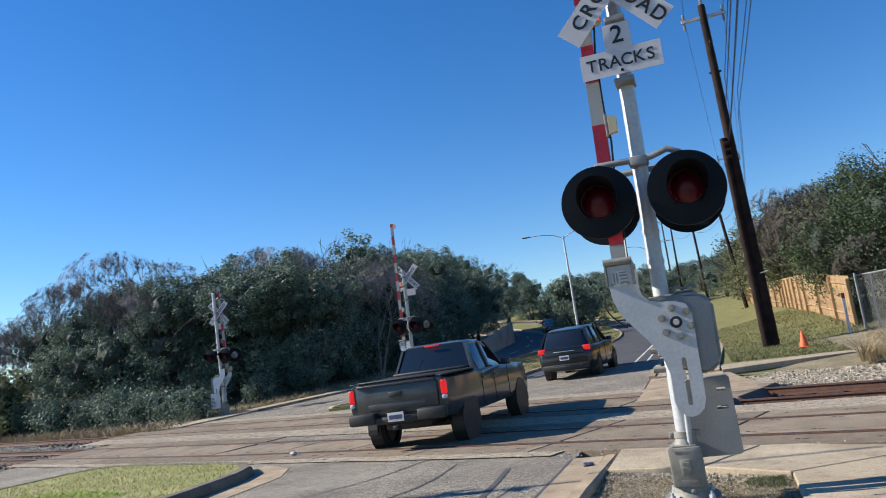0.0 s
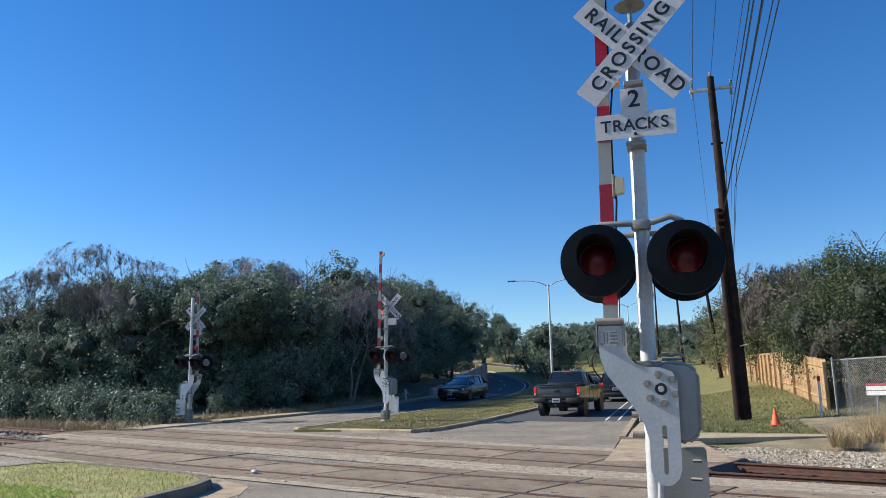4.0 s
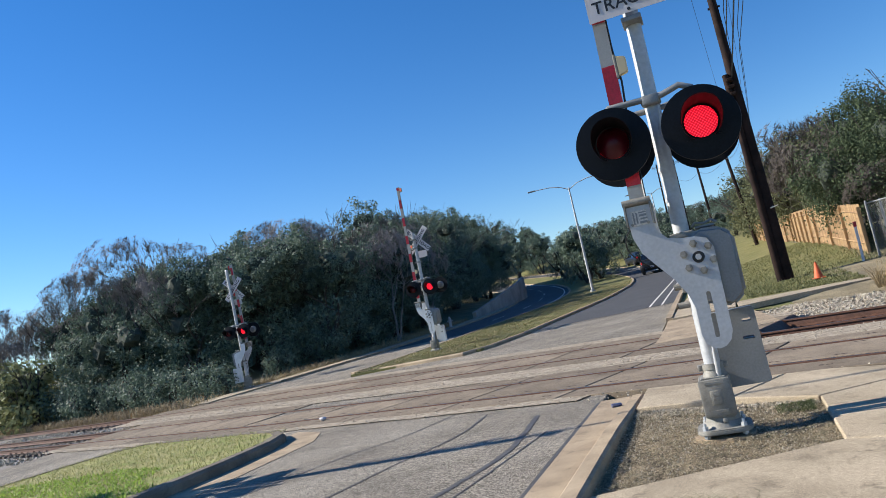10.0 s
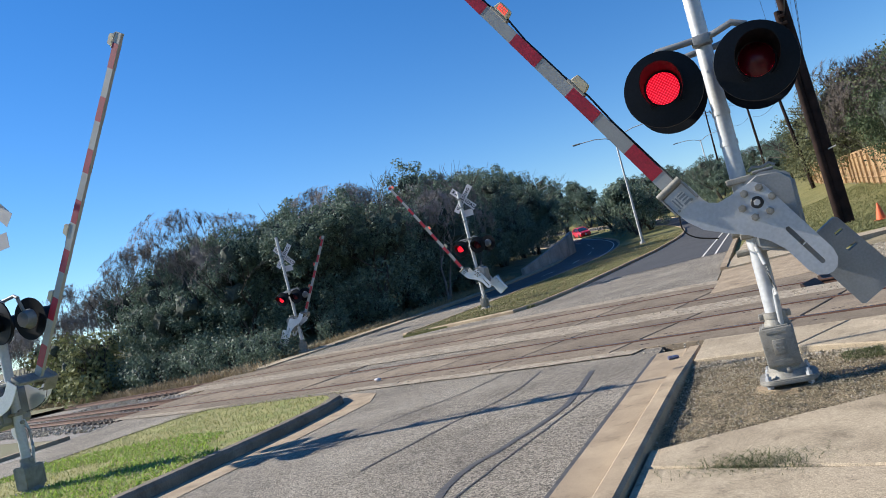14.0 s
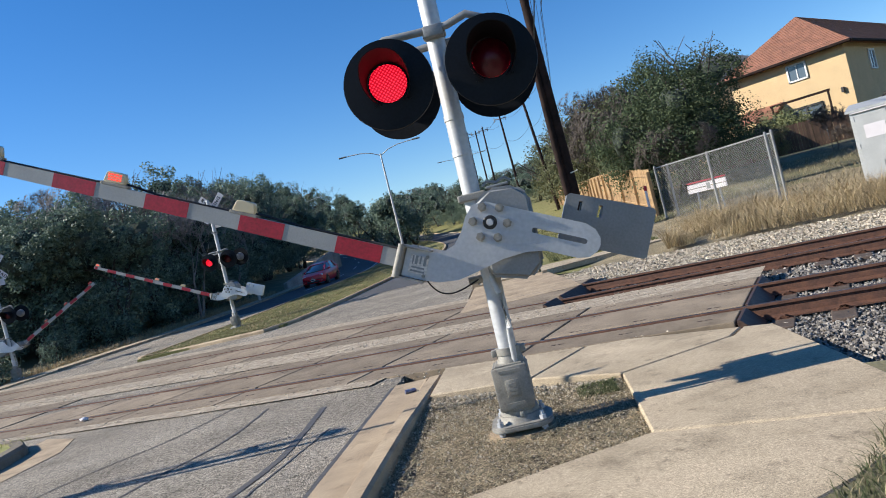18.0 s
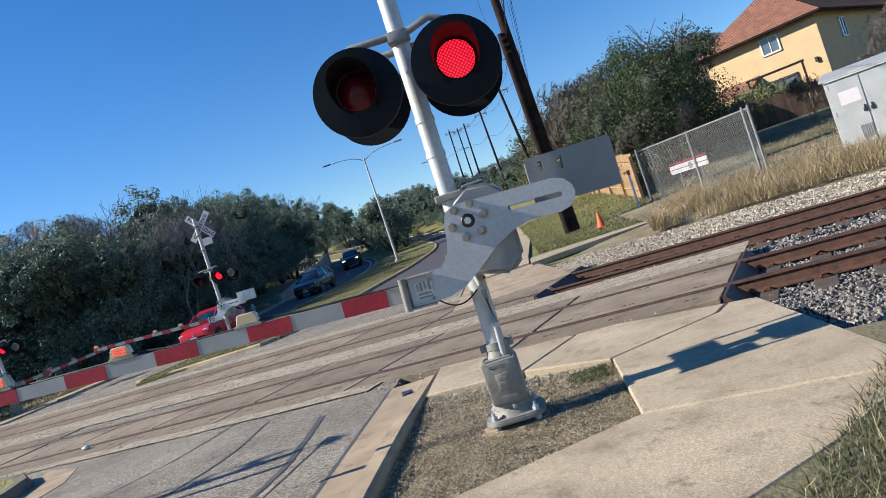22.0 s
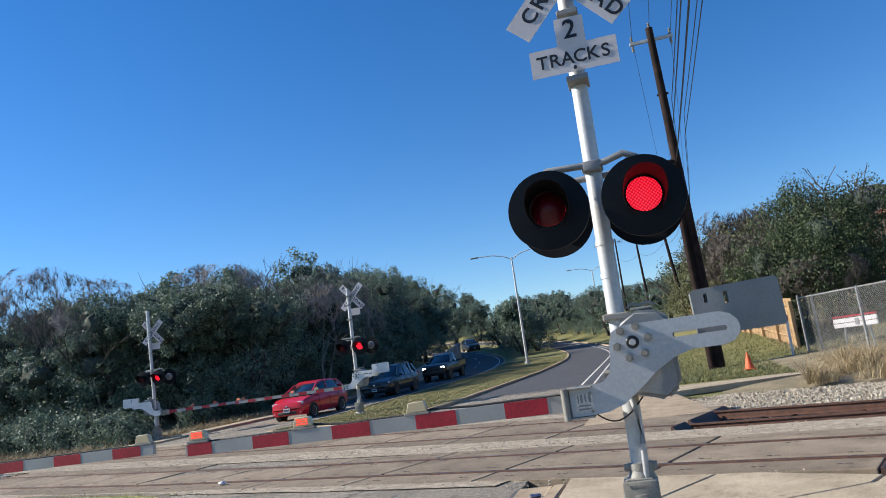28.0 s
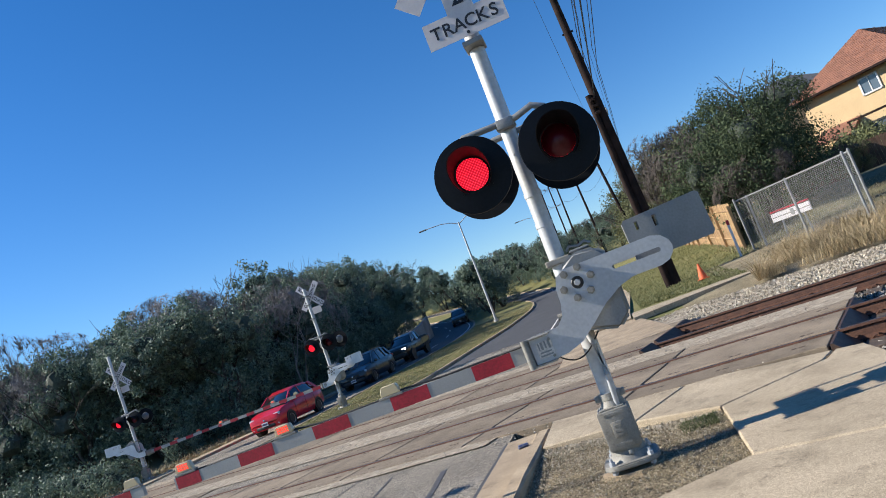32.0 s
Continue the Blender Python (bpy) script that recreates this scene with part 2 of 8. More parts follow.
GALV = mat("galvanized", (0.5, 0.505, 0.51), (0.43, 0.435, 0.44), rough=0.55, metal=0.35, scale=3, bump=0.03, fine=30, grain=(0.9, 1.08))
MESH_WIRE = mat("mesh_wire", (0.3, 0.3, 0.29), (0.24, 0.24, 0.235), rough=0.55, metal=0.5, bump=0)
PLATE_GREY = mat("grey_paint", (0.46, 0.475, 0.49), (0.41, 0.422, 0.437), rough=0.5, metal=0.15, scale=2.5, bump=0.03, fine=40, grain=(0.92, 1.06))
HOUSING = mat("housing_grey", (0.25, 0.255, 0.255), (0.21, 0.215, 0.215), rough=0.5, metal=0.15, scale=3, bump=0.05, grain=(0.9, 1.08))
CAST = mat("cast_base", (0.3, 0.285, 0.25), (0.21, 0.195, 0.165), rough=0.65, metal=0.15, scale=9, bump=0.12, fine=110, grain=(0.82, 1.14), stain=((6.0, 0.55, 0.7, 0.66), (22.0, 0.6, 0.7, 0.7)))
# paler copy of grey_paint: sun on the other gates' plates put into colour
PLATE_PALE = mat("pale_plate", (0.72, 0.73, 0.74), (0.62, 0.63, 0.64), rough=0.45, metal=0.1, scale=3, bump=0.03, grain=(0.92, 1.06))
WHITE_AL = mat("white_sheet", (0.6, 0.57, 0.58), (0.54, 0.51, 0.52), rough=0.5, scale=3, bump=0.01, grain=(0.96, 1.03))
BOOM_WHITE = mat("boom_sheeting", (0.34, 0.34, 0.325), (0.28, 0.28, 0.27), rough=0.45, scale=3, bump=0.02, fine=90, grain=(0.92, 1.06))
# dark colour standing in for the shade deep inside a crown
CROWN_SHADE = mat("crown_shade", (0.06, 0.075, 0.055), (0.036, 0.047, 0.036), rough=0.9, scale=3, bump=0.6, fine=9)
LEAF_GREEN = leaf_mat("green_leaf", (0.032, 0.05, 0.027), (0.1, 0.13, 0.064))
RED_SHEET = mat("red_sheeting", (0.4, 0.009, 0.028), (0.31, 0.007, 0.02), rough=0.4, scale=5, bump=0.03)
BLACK_SIGN = mat("black_letter", (0.012, 0.013, 0.018), rough=0.5, scale=5, bump=0)
BLACK_DISC = mat("black_disc", (0.006, 0.008, 0.012), (0.004, 0.006, 0.009), rough=0.5, spec=0.16, scale=4, bump=0.02)
HOOD_IN = mat("hood_black", (0.006, 0.006, 0.008), rough=0.55, spec=0.15, scale=4, bump=0.02)
LENS_DARK = mat("dark_red_lens", (0.075, 0.003, 0.011), (0.06, 0.002, 0.008), rough=0.3, scale=20, bump=0.1, fine=140, spec=0.3)
LED = glow_mat("red_leds", (0.23, 0.0004, 0.006), (1.0, 0.02, 0.045), 1.65)
LED_SMALL = glow_mat("small_leds", (0.9, 0.03, 0.01), (1.0, 0.05, 0.02), 1.1)
AMBER = glass_mat("cream_lens", (0.52, 0.42, 0.25), 0.4)
CABLE = mat("black_cable", (0.015, 0.015, 0.016), rough=0.5, bump=0)
POLE_WOOD = mat("creosote_pole", (0.034, 0.02, 0.016), (0.014, 0.009, 0.008), spec=0.15, rough=0.85, scale=3, bump=0.4)
FENCE_WOOD = mat("cedar_fence", (0.42, 0.27, 0.13), (0.26, 0.16, 0.08), rough=0.85, scale=2.5, bump=0.3, rnd=0.22)
FENCE_OLD = mat("old_fence", (0.13, 0.075, 0.05), (0.08, 0.05, 0.035), rough=0.9, scale=2.5, bump=0.3, rnd=0.25)
STUCCO = mat("stucco", (0.62, 0.45, 0.25), (0.55, 0.4, 0.225), rough=0.9, scale=1.2, bump=0.3, fine=120)
SHINGLE = mat("red_shingle", (0.3, 0.135, 0.085), (0.21, 0.095, 0.062), rough=0.9, scale=2.0, bump=0.5, fine=18)
SHINGLE_GREY = mat("grey_shingle", (0.085, 0.09, 0.105), (0.055, 0.06, 0.07), rough=0.9, scale=2.0, bump=0.5, fine=18)
WIN_FRAME = mat("white_frame", (0.75, 0.75, 0.74), rough=0.5, bump=0)
WIN_GLASS = glass_mat("window_glass", (0.09, 0.115, 0.14), 0.08)
BARK = mat("bark", (0.085, 0.07, 0.058), (0.045, 0.037, 0.031), rough=0.95, scale=6, bump=0.6)
TWIG = mat("twig", (0.27, 0.25, 0.245), (0.17, 0.155, 0.15), rough=0.95, scale=3, bump=0.2)
TWIG_DARK = mat("dark_twig", (0.13, 0.108, 0.092), (0.08, 0.066, 0.058), rough=0.95, scale=3, bump=0.2)
LEAF = leaf_mat("oak_leaf", (0.06, 0.096, 0.074), (0.185, 0.245, 0.172), rough=0.6, spec=0.35)
LEAF_OLIVE = leaf_mat("olive_leaf", (0.075, 0.085, 0.042), (0.17, 0.175, 0.09))
LEAF_PALE = leaf_mat("willow_leaf", (0.13, 0.15, 0.07), (0.28, 0.29, 0.14))
STRAW = island_mat("dry_grass", [(0.2, 0.145, 0.075), (0.36, 0.27, 0.15), (0.46, 0.36, 0.21), (0.27, 0.2, 0.1)], rough=0.8)
STRAW_OLD = island_mat("old_straw", [(0.06, 0.055, 0.03), (0.19, 0.15, 0.085), (0.46, 0.37, 0.23), (0.1, 0.095, 0.045)], rough=0.85)
BLADE = leaf_mat("grass_blade", (0.17, 0.19, 0.06), (0.46, 0.43, 0.2), thin=0.3)
BLADE_MID = leaf_mat("mid_blade", (0.1, 0.118, 0.045), (0.29, 0.275, 0.135), thin=0.25)
BLADE_DULL = leaf_mat("dull_blade", (0.045, 0.06, 0.022), (0.15, 0.16, 0.075), thin=0.2)
BLADE_LUSH = leaf_mat("lush_blade", (0.18, 0.28, 0.045), (0.4, 0.52, 0.12), thin=0.35)
TYRE = mat("tyre", (0.018, 0.018, 0.019), (0.012, 0.012, 0.013), rough=0.85, scale=10, bump=0.2)
RIM = mat("alloy", (0.55, 0.56, 0.57), (0.4, 0.41, 0.42), rough=0.3, metal=0.85, scale=4, bump=0)
RIM_DARK = mat("dark_rim", (0.03, 0.03, 0.032), rough=0.4, metal=0.5, bump=0)
AUTO_GLASS = glass_mat("auto_glass", (0.012, 0.016, 0.02), 0.03)
TRIM = mat("black_trim", (0.02, 0.02, 0.021), rough=0.55, bump=0)
CHROME = mat("chrome", (0.7, 0.7, 0.71), rough=0.12, metal=1.0, bump=0)
TAIL = glass_mat("tail_lens", (0.35, 0.008, 0.008), 0.15)
TAIL_ON = glow_mat("tail_lit", (0.16, 0.002, 0.004), (0.5, 0.008, 0.012), 0.8, 5.0)
HEAD = glass_mat("head_lens", (0.5, 0.52, 0.55), 0.1)
HEAD_ON = glow_mat("head_lit", (1.0, 0.95, 0.85), (1.0, 0.95, 0.85), 3.0)
PLATE = mat("number_plate", (0.65, 0.65, 0.66), rough=0.5, bump=0)
PLATE_BAR = mat("plate_bar", (0.06, 0.07, 0.14), rough=0.5, bump=0)
CONE_ORANGE = mat("orange_plastic", (0.75, 0.12, 0.03), rough=0.6, bump=0)
CAB = mat("bungalow_paint", (0.44, 0.445, 0.43), (0.37, 0.375, 0.365), rough=0.45, metal=0.2, scale=2, bump=0.03)
WALL_CONC = mat("wall_concrete", (0.38, 0.345, 0.3), (0.25, 0.225, 0.2), rough=0.9, scale=0.8, bump=0.3, fine=30)


def paint(name, c):
    return mat(name, c, tuple(v * 0.92 for v in c), rough=0.32, metal=0.12, scale=2, bump=0, coat=0.5, spec=0.35)


# ---- mesh helpers ----
def ob_from(name, bm, material, smooth=None):
    me = bpy.data.meshes.new(name)
    bm.normal_update()
    bm.to_mesh(me)
    bm.free()
    for m in material if isinstance(material, (list, tuple)) else (material,):
        me.materials.append(m)
    if smooth:
        me.shade_smooth()
        me.set_sharp_from_angle(angle=radians(smooth))
    return new(name, me)


def part(name, bm, material, parent, label="", smooth=None):
    ob = ob_from(name, bm, material, smooth)
    ob.parent = parent
    return tagged(ob, label=label)


def thing(name, m, label, category, group="", kind=""):
    ob = new(name)
    ob.matrix_world = m
    ob.empty_display_size = 0.2
    return tagged(ob, label, category, group, kind)


def box(bm, x, y, z, sx, sy, sz, m=None, bevel=0.0, mi=0):
    """A box centred at x, y, z, with its edges taken off."""
    r = bmesh.ops.create_cube(bm, size=1.0, matrix=(m or Matrix()) @ Matrix.Translation((x, y, z)) @ Matrix.Diagonal((sx, sy, sz, 1)))
    faces = list({f for v in r["verts"] for f in v.link_faces})
    for f in faces:
        f.material_index = mi
    if bevel:
        es = list({e for v in r["verts"] for e in v.link_edges})
        bmesh.ops.bevel(bm, geom=es, offset=bevel, segments=2, affect="EDGES", profile=0.5)
    return bm


def rod(bm, a, b, r1, r2=None, n=10, caps=True, mi=0):
    """A round bar from a to b."""
    a, b = Vector(a), Vector(b)
    d = b - a
    m = Matrix.Translation((a + b) / 2) @ d.to_track_quat("Z", "Y").to_matrix().to_4x4()
    r = bmesh.ops.create_cone(bm, cap_ends=caps, segments=n, radius1=r1, radius2=r1 if r2 is None else r2, depth=d.length, matrix=m)
    if mi:
        for f in {f for v in r["verts"] for f in v.link_faces}:
            f.material_index = mi
    return bm


def prism(bm, pts, axis, lo, hi, mi=0):
    """A flat outline given thickness along an axis: pts are (a, b) in the two other axes, in order."""
    def at(a, b, c):
        return {"x": (c, a, b), "y": (a, c, b), "z": (a, b, c)}[axis]
    v0 = [bm.verts.new(at(a, b, lo)) for a, b in pts]
    v1 = [bm.verts.new(at(a, b, hi)) for a, b in pts]
    fs = [bm.faces.new(v0), bm.faces.new(list(reversed(v1)))]
    n = len(pts)
    fs += [bm.faces.new((v0[i], v1[i], v1[(i + 1) % n], v0[(i + 1) % n])) for i in range(n)]
    for f in fs:
        f.material_index = mi
    bmesh.ops.recalc_face_normals(bm, faces=fs)
    return fs


def arc(cx, cy, r, a0, a1, n):
    return [(cx + r * math.cos(radians(a0 + (a1 - a0) * i / n)), cy + r * math.sin(radians(a0 + (a1 - a0) * i / n))) for i in range(n + 1)]


def tube(bm, pts, r, n=6):
    """A bent bar or cable through points."""
    rings = []
    pts = [Vector(p) for p in pts]
    for i, p in enumerate(pts):
        d = (pts[min(i + 1, len(pts) - 1)] - pts[max(i - 1, 0)]).normalized()
        q = d.to_track_quat("Z", "Y")
        rings.append([bm.verts.new(p + q @ Vector((r * math.cos(2 * math.pi * k / n), r * math.sin(2 * math.pi * k / n), 0))) for k in range(n)])
    for a, b in zip(rings, rings[1:]):
        for k in range(n):
            bm.faces.new((a[k], a[(k + 1) % n], b[(k + 1) % n], b[k]))
    bm.faces.new(list(reversed(rings[0])))
    bm.faces.new(rings[-1])
    return bm


def letters(name, text, size, material, parent, m, depth=0.003, label=""):
    """Raised letters, in the built-in font."""
    cu = bpy.data.curves.new(name, "FONT")
    cu.body, cu.size, cu.extrude, cu.align_x, cu.align_y = text, size, depth / 2, "CENTER", "CENTER"
    cu.offset = size * 0.012
    ob = bpy.data.objects.new(name, cu)
    scene.collection.objects.link(ob)
    dg = bpy.context.evaluated_depsgraph_get()
    me = bpy.data.meshes.new_from_object(ob.evaluated_get(dg))
    bpy.data.objects.remove(ob)
    me.materials.clear()
    me.materials.append(material)
    o = new(name, me)
    o.parent, o.matrix_local = parent, m
    return tagged(o, label=label)


# ---- the lie of the land ----
def gz(y):
    """Height of the road and verge: level to the tracks, then climbing."""
    return max(0.0, y - 8) * 0.028 + max(0.0, y - 40) ** 2 * 0.0005 if y < 160 else 0.028 * 152 + 7.2 + (y - 160) * 0.02


def bend(y):
    """The road's swing to the left beyond the crossing."""
    return -(110 - math.sqrt(110 ** 2 - min(105.0, max(0.0, y - 45)) ** 2))


def lerp(x, pts):
    if x <= pts[0][0]:
        return pts[0][1]
    for (a, u), (b, v) in zip(pts, pts[1:]):
        if x <= b:
            return u + (v - u) * (x - a) / (b - a)
    return pts[-1][1]


def road_l(y):
    return lerp(y, [(-60, -19.6), (9, -19.3), (17, -19.0), (21, -18.2), (28, -16.7), (37, -16.3)]) + bend(y)


def road_r(y):
    return lerp(y, [(-60, -1.5), (4, -1.5), (11, -1.25), (24, -1.3)]) + bend(y)


def med_l(y):
    return lerp(y, [(16, -12.6), (25, -11.7), (40, -11.2)]) + bend(y)


def med_r(y):
    return lerp(y, [(16, -7.4), (20, -6.7), (35, -5.6), (60, -5.3)]) + bend(y)


TA = radians(-21.8)
TU, TN, T0 = Vector((math.cos(TA), math.sin(TA), 0)), Vector((-math.sin(TA), math.cos(TA), 0)), Vector((1.5, 3.3, 0))


def sheet(name, fl, fr, ys, material, z=0.0, depth=0.12, n=6, parent=None, wob=0.0, smooth=30):
    """A slab that follows the land between two edges, with sides going down."""
    bm = bmesh.new()
    rows = []
    for y in ys:
        a, b = fl(y), fr(y)
        rows.append([bm.verts.new((a + (b - a) * i / n, y, gz(y) + z + (wob * noise.noise((a + (b - a) * i / n, y * 0.7, z)) if wob else 0))) for i in range(n + 1)])
    for r, s in zip(rows, rows[1:]):
        for i in range(n):
            bm.faces.new((r[i], r[i + 1], s[i + 1], s[i]))
    edge = [v for v in rows[0]] + [r[-1] for r in rows[1:]] + list(reversed(rows[-1][:-1])) + [r[0] for r in reversed(rows[1:-1])]
    low = [bm.verts.new((v.co.x, v.co.y, v.co.z - depth)) for v in edge]
    k = len(edge)
    for i in range(k):
        bm.faces.new((edge[i], low[i], low[(i + 1) % k], edge[(i + 1) % k]))
    ob = ob_from(name, bm, material, smooth)
    if parent:
        ob.parent = parent
    return ob


def steps(a, b, d):
    n = max(1, round((b - a) / d))
    return [a + (b - a) * i / n for i in range(n + 1)]


def land(x, y):
    """Height of the verges: the road's, with a bank rising to the right of it beyond the tracks."""
    a = min(1.0, max(0.0, (x - bend(y) + 0.2) / 9)) * min(1.0, max(0.0, (y - 15) / 14))
    b = min(1.0, max(0.0, (road_l(y) - 2.5 - x) / 12)) * min(1.0, max(0.0, (y - 26) / 20))
    return gz(y) + 1.1 * a * a * (3 - 2 * a) + 1.6 * b


# ---- ground, road, kerbs ----
def build_ground():
    bm = bmesh.new()
    xs = [-1800, -700, -300, -150, -90] + steps(-60, 40, 2.5) + [60, 90, 150, 300, 700, 1800]
    ys = [-1500, -500, -150, -60] + steps(-30, 120, 2.5) + [135, 150, 175, 220, 320, 600, 1200, 2500]
    g = [[bm.verts.new((x, y, land(x, y) - 0.3 + 0.05 * noise.noise((x * 0.3, y * 0.3, 0)))) for x in xs] for y in ys]
    for r, s in zip(g, g[1:]):
        for i in range(len(xs) - 1):
            bm.faces.new((r[i], r[i + 1], s[i + 1], s[i]))
    tagged(ob_from("ground", bm, GROUND, 60), "dry grassy ground running to the horizon", "ground", kind="structure")


def grid_slab(name, fl, fr, ys, material, dz, label, category, n=8, depth=0.35):
    bm = bmesh.new()
    rows = []
    for y in ys:
        a, b = fl(y), fr(y)
        rows.append([bm.verts.new((a + (b - a) * i / n, y, land(a + (b - a) * i / n, y) + dz + 0.02 * noise.noise((i * 0.9, y * 0.8, 3)))) for i in range(n + 1)])
    for r, s in zip(rows, rows[1:]):
        for i in range(n):
            bm.faces.new((r[i], r[i + 1], s[i + 1], s[i]))
    return tagged(ob_from(name, bm, material, 60), label, category, kind="structure")


def ribbon(bm, pts, w, z, mi=0):
    """A flat band along a line on the road."""
    vs = []
    for i, p in enumerate(pts):
        a, b = Vector(pts[max(0, i - 1)]), Vector(pts[min(len(pts) - 1, i + 1)])
        d = (b - a).normalized()
        nrm = Vector((-d.y, d.x)) * w / 2
        vs.append([bm.verts.new((p[0] + k * nrm.x, p[1] + k * nrm.y, gz(p[1] + k * nrm.y) + z)) for k in (1, -1)])
    for a, b in zip(vs, vs[1:]):
        bm.faces.new((a[0], a[1], b[1], b[0])).material_index = mi


def inset(pts, d):
    out = []
    n = len(pts)
    for i in range(n):
        p, a, b = Vector(pts[i]), Vector(pts[i - 1]), Vector(pts[(i + 1) % n])
        e1, e2 = (p - a).normalized(), (b - p).normalized()
        n1, n2 = Vector((-e1.y, e1.x)), Vector((-e2.y, e2.x))
        k = (n1 + n2)
        k = k / max(0.4, k.length_squared / 2)
        out.append((p.x + k.x * d, p.y + k.y * d))
    return out


def fine_line(pts, d):
    out = []
    n = len(pts)
    for i in range(n):
        a, b = Vector(pts[i]), Vector(pts[(i + 1) % n])
        k = max(1, round((b - a).length / d))
        out += [tuple(a + (b - a) * j / k) for j in range(k)]
    return out


def kerb_ring(name, outline, material, h=0.13, w=0.17, base=-0.05, label=""):
    """A kerb round an island: outline runs anticlockwise."""
    pts = fine_line(outline, 3.0)
    inn = inset(pts, w)
    slope = inset(pts, 0.035)
    bm = bmesh.new()
    rings = [[bm.verts.new((x, y, gz(y) + z)) for x, y in ps] for ps, z in ((pts, base - 0.1), (pts, base + h * 0.75), (slope, base + h), (inn, base + h), (inn, base - 0.1))]
    n = len(pts)
    for a, b in zip(rings, rings[1:]):
        for i in range(n):
            bm.faces.new((a[i], a[(i + 1) % n], b[(i + 1) % n], b[i]))
    return tagged(ob_from(name, bm, material, 30), label, "kerb", kind="structure")


def build_road():
    ys = steps(-60, 150, 2.0)
    tagged(sheet("road", road_l, road_r, ys, ASPHALT, z=-0.012, n=10), "worn grey asphalt road over the rail crossing", "road", kind="structure")
    y2 = steps(21.5, 149, 2.5)
    tagged(sheet("road_far_lane", lambda y: med_r(y) + 0.05, lambda y: road_r(y) - 0.05, y2, ASPHALT_DARK, z=-0.006, depth=0.05, n=4), "dark newer asphalt lane beyond the tracks", "road", kind="structure")
    # this lane's dark colour includes the shade that the wood throws on it
    tagged(sheet("road_far_lane_oncoming", lambda y: road_l(y) + 0.05, lambda y: med_l(y) - 0.05, steps(30, 149, 2.5), ASPHALT_DARK, z=-0.006, depth=0.05, n=4), "asphalt oncoming lane, coloured dark for the shade of the trees", "road", kind="structure")
    bm = bmesh.new()
    for off in (0.95, 0.5):
        ribbon(bm, [(road_r(y) - off, y) for y in steps(21.5, 130, 2.5)], 0.075, 0.0)
    for y in steps(40, 130, 9):
        ribbon(bm, [((road_l(v) + med_l(v)) / 2, v) for v in steps(y, y + 3, 1.5)], 0.1, 0.0)
    ribbon(bm, [(med_l(y) - 0.45, y) for y in steps(24, 130, 2.5)], 0.1, 0.0)
    ribbon(bm, [(road_l(y) + 0.45, y) for y in steps(-20, 7, 3)], 0.09, -0.006)
    ribbon(bm, [(road_l(y) + 0.75, y) for y in steps(-20, 7, 3)], 0.09, -0.006)
    tagged(ob_from("lane_lines", bm, PAINT_WHITE), "worn white painted lane lines", "road marking", kind="structure")
    bm = bmesh.new()
    ribbon(bm, [(-6.35, -2.95), (-4.0, -2.98), (-1.52, -3.03)], 0.56, -0.006)
    tagged(ob_from("stop_line", bm, PAINT_WHITE), "broad white stop line before the tracks", "road marking", kind="structure")
    # tar seals, tyre marks and joints
    bm = bmesh.new()
    rnd = random.Random(4)

    def seal(pts, w):
        fine = []
        q = [Vector(p) for p in (pts[0], *pts, pts[-1])]
        for i in range(1, len(q) - 2):
            for k in range(8):
                t = k / 8
                v = 0.5 * ((2 * q[i]) + (q[i + 1] - q[i - 1]) * t + (2 * q[i - 1] - 5 * q[i] + 4 * q[i + 1] - q[i + 2]) * t * t + (3 * q[i] - q[i - 1] - 3 * q[i + 1] + q[i + 2]) * t ** 3)
                fine.append((v.x + rnd.uniform(-1, 1) * 0.008, v.y))
        fine.append(pts[-1])
        ribbon(bm, fine, w, -0.007)
    seal([(-2.27, -3.4), (-2.33, -2.3), (-2.5, -1.25), (-2.33, -0.45), (-2.14, 0.8), (-2.3, 2.8)], 0.075)
    seal([(-2.3, -2.0), (-2.2, -1.0), (-2.05, 0.2), (-1.9, 1.6)], 0.02)
    seal([(-3.8, -0.6), (-3.5, 1.0), (-3.2, 2.2), (-3.25, 3.6)], 0.035)
    seal([(-5.2, 0.5), (-4.7, 2.0), (-4.2, 3.0), (-3.9, 4.6)], 0.03)
    seal([(-1.53, -20.0), (-1.53, -8.0), (-1.52, 0.0), (-1.52, 3.0)], 0.045)
    for y, x0, x1 in ((13.0, -6.9, -2.0), (14.6, -6.5, -3.0), (12.2, -12.0, -7.4), (16.6, -6.0, -2.0), (18.6, -6.5, -1.5), (15.0, -15.0, -11.0)):
        seal([(x0, y + 0.5), ((x0 + x1) / 2, y), (x1, y - 0.4)], 0.022)
    tagged(ob_from("tar_seals", bm, TAR), "dark tar crack seals on the asphalt", "road marking", kind="structure")
    # right kerb and gutter
    g = sheet("gutter", lambda y: -1.5, lambda y: -1.12, steps(-40, 3.1, 3.0), CURB, z=-0.006, depth=0.2, n=3)
    tagged(g, "tan concrete gutter along the road", "gutter", kind="structure")
    bm = bmesh.new()
    sec = []
    for y in steps(-40, 3.05, 1.2):
        h = 0.1 if y < 0.4 else 0.1 - (y - 0.4) / 2.65 * 0.09
        sec.append([bm.verts.new((x, y, z)) for x, z in ((-1.15, -0.15), (-1.14, -0.004), (-1.115, h - 0.022), (-1.09, h), (-0.965, h + 0.004), (-0.94, h - 0.016), (-0.938, -0.15))])
    for a, b in zip(sec, sec[1:]):
        for i in range(6):
            bm.faces.new((a[i], a[i + 1], b[i + 1], b[i]))
    bm.faces.new(list(reversed(sec[-1])))
    tagged(ob_from("kerb_right", bm, CURB, 30), "tan concrete kerb tapering down at the crossing", "kerb", kind="structure")
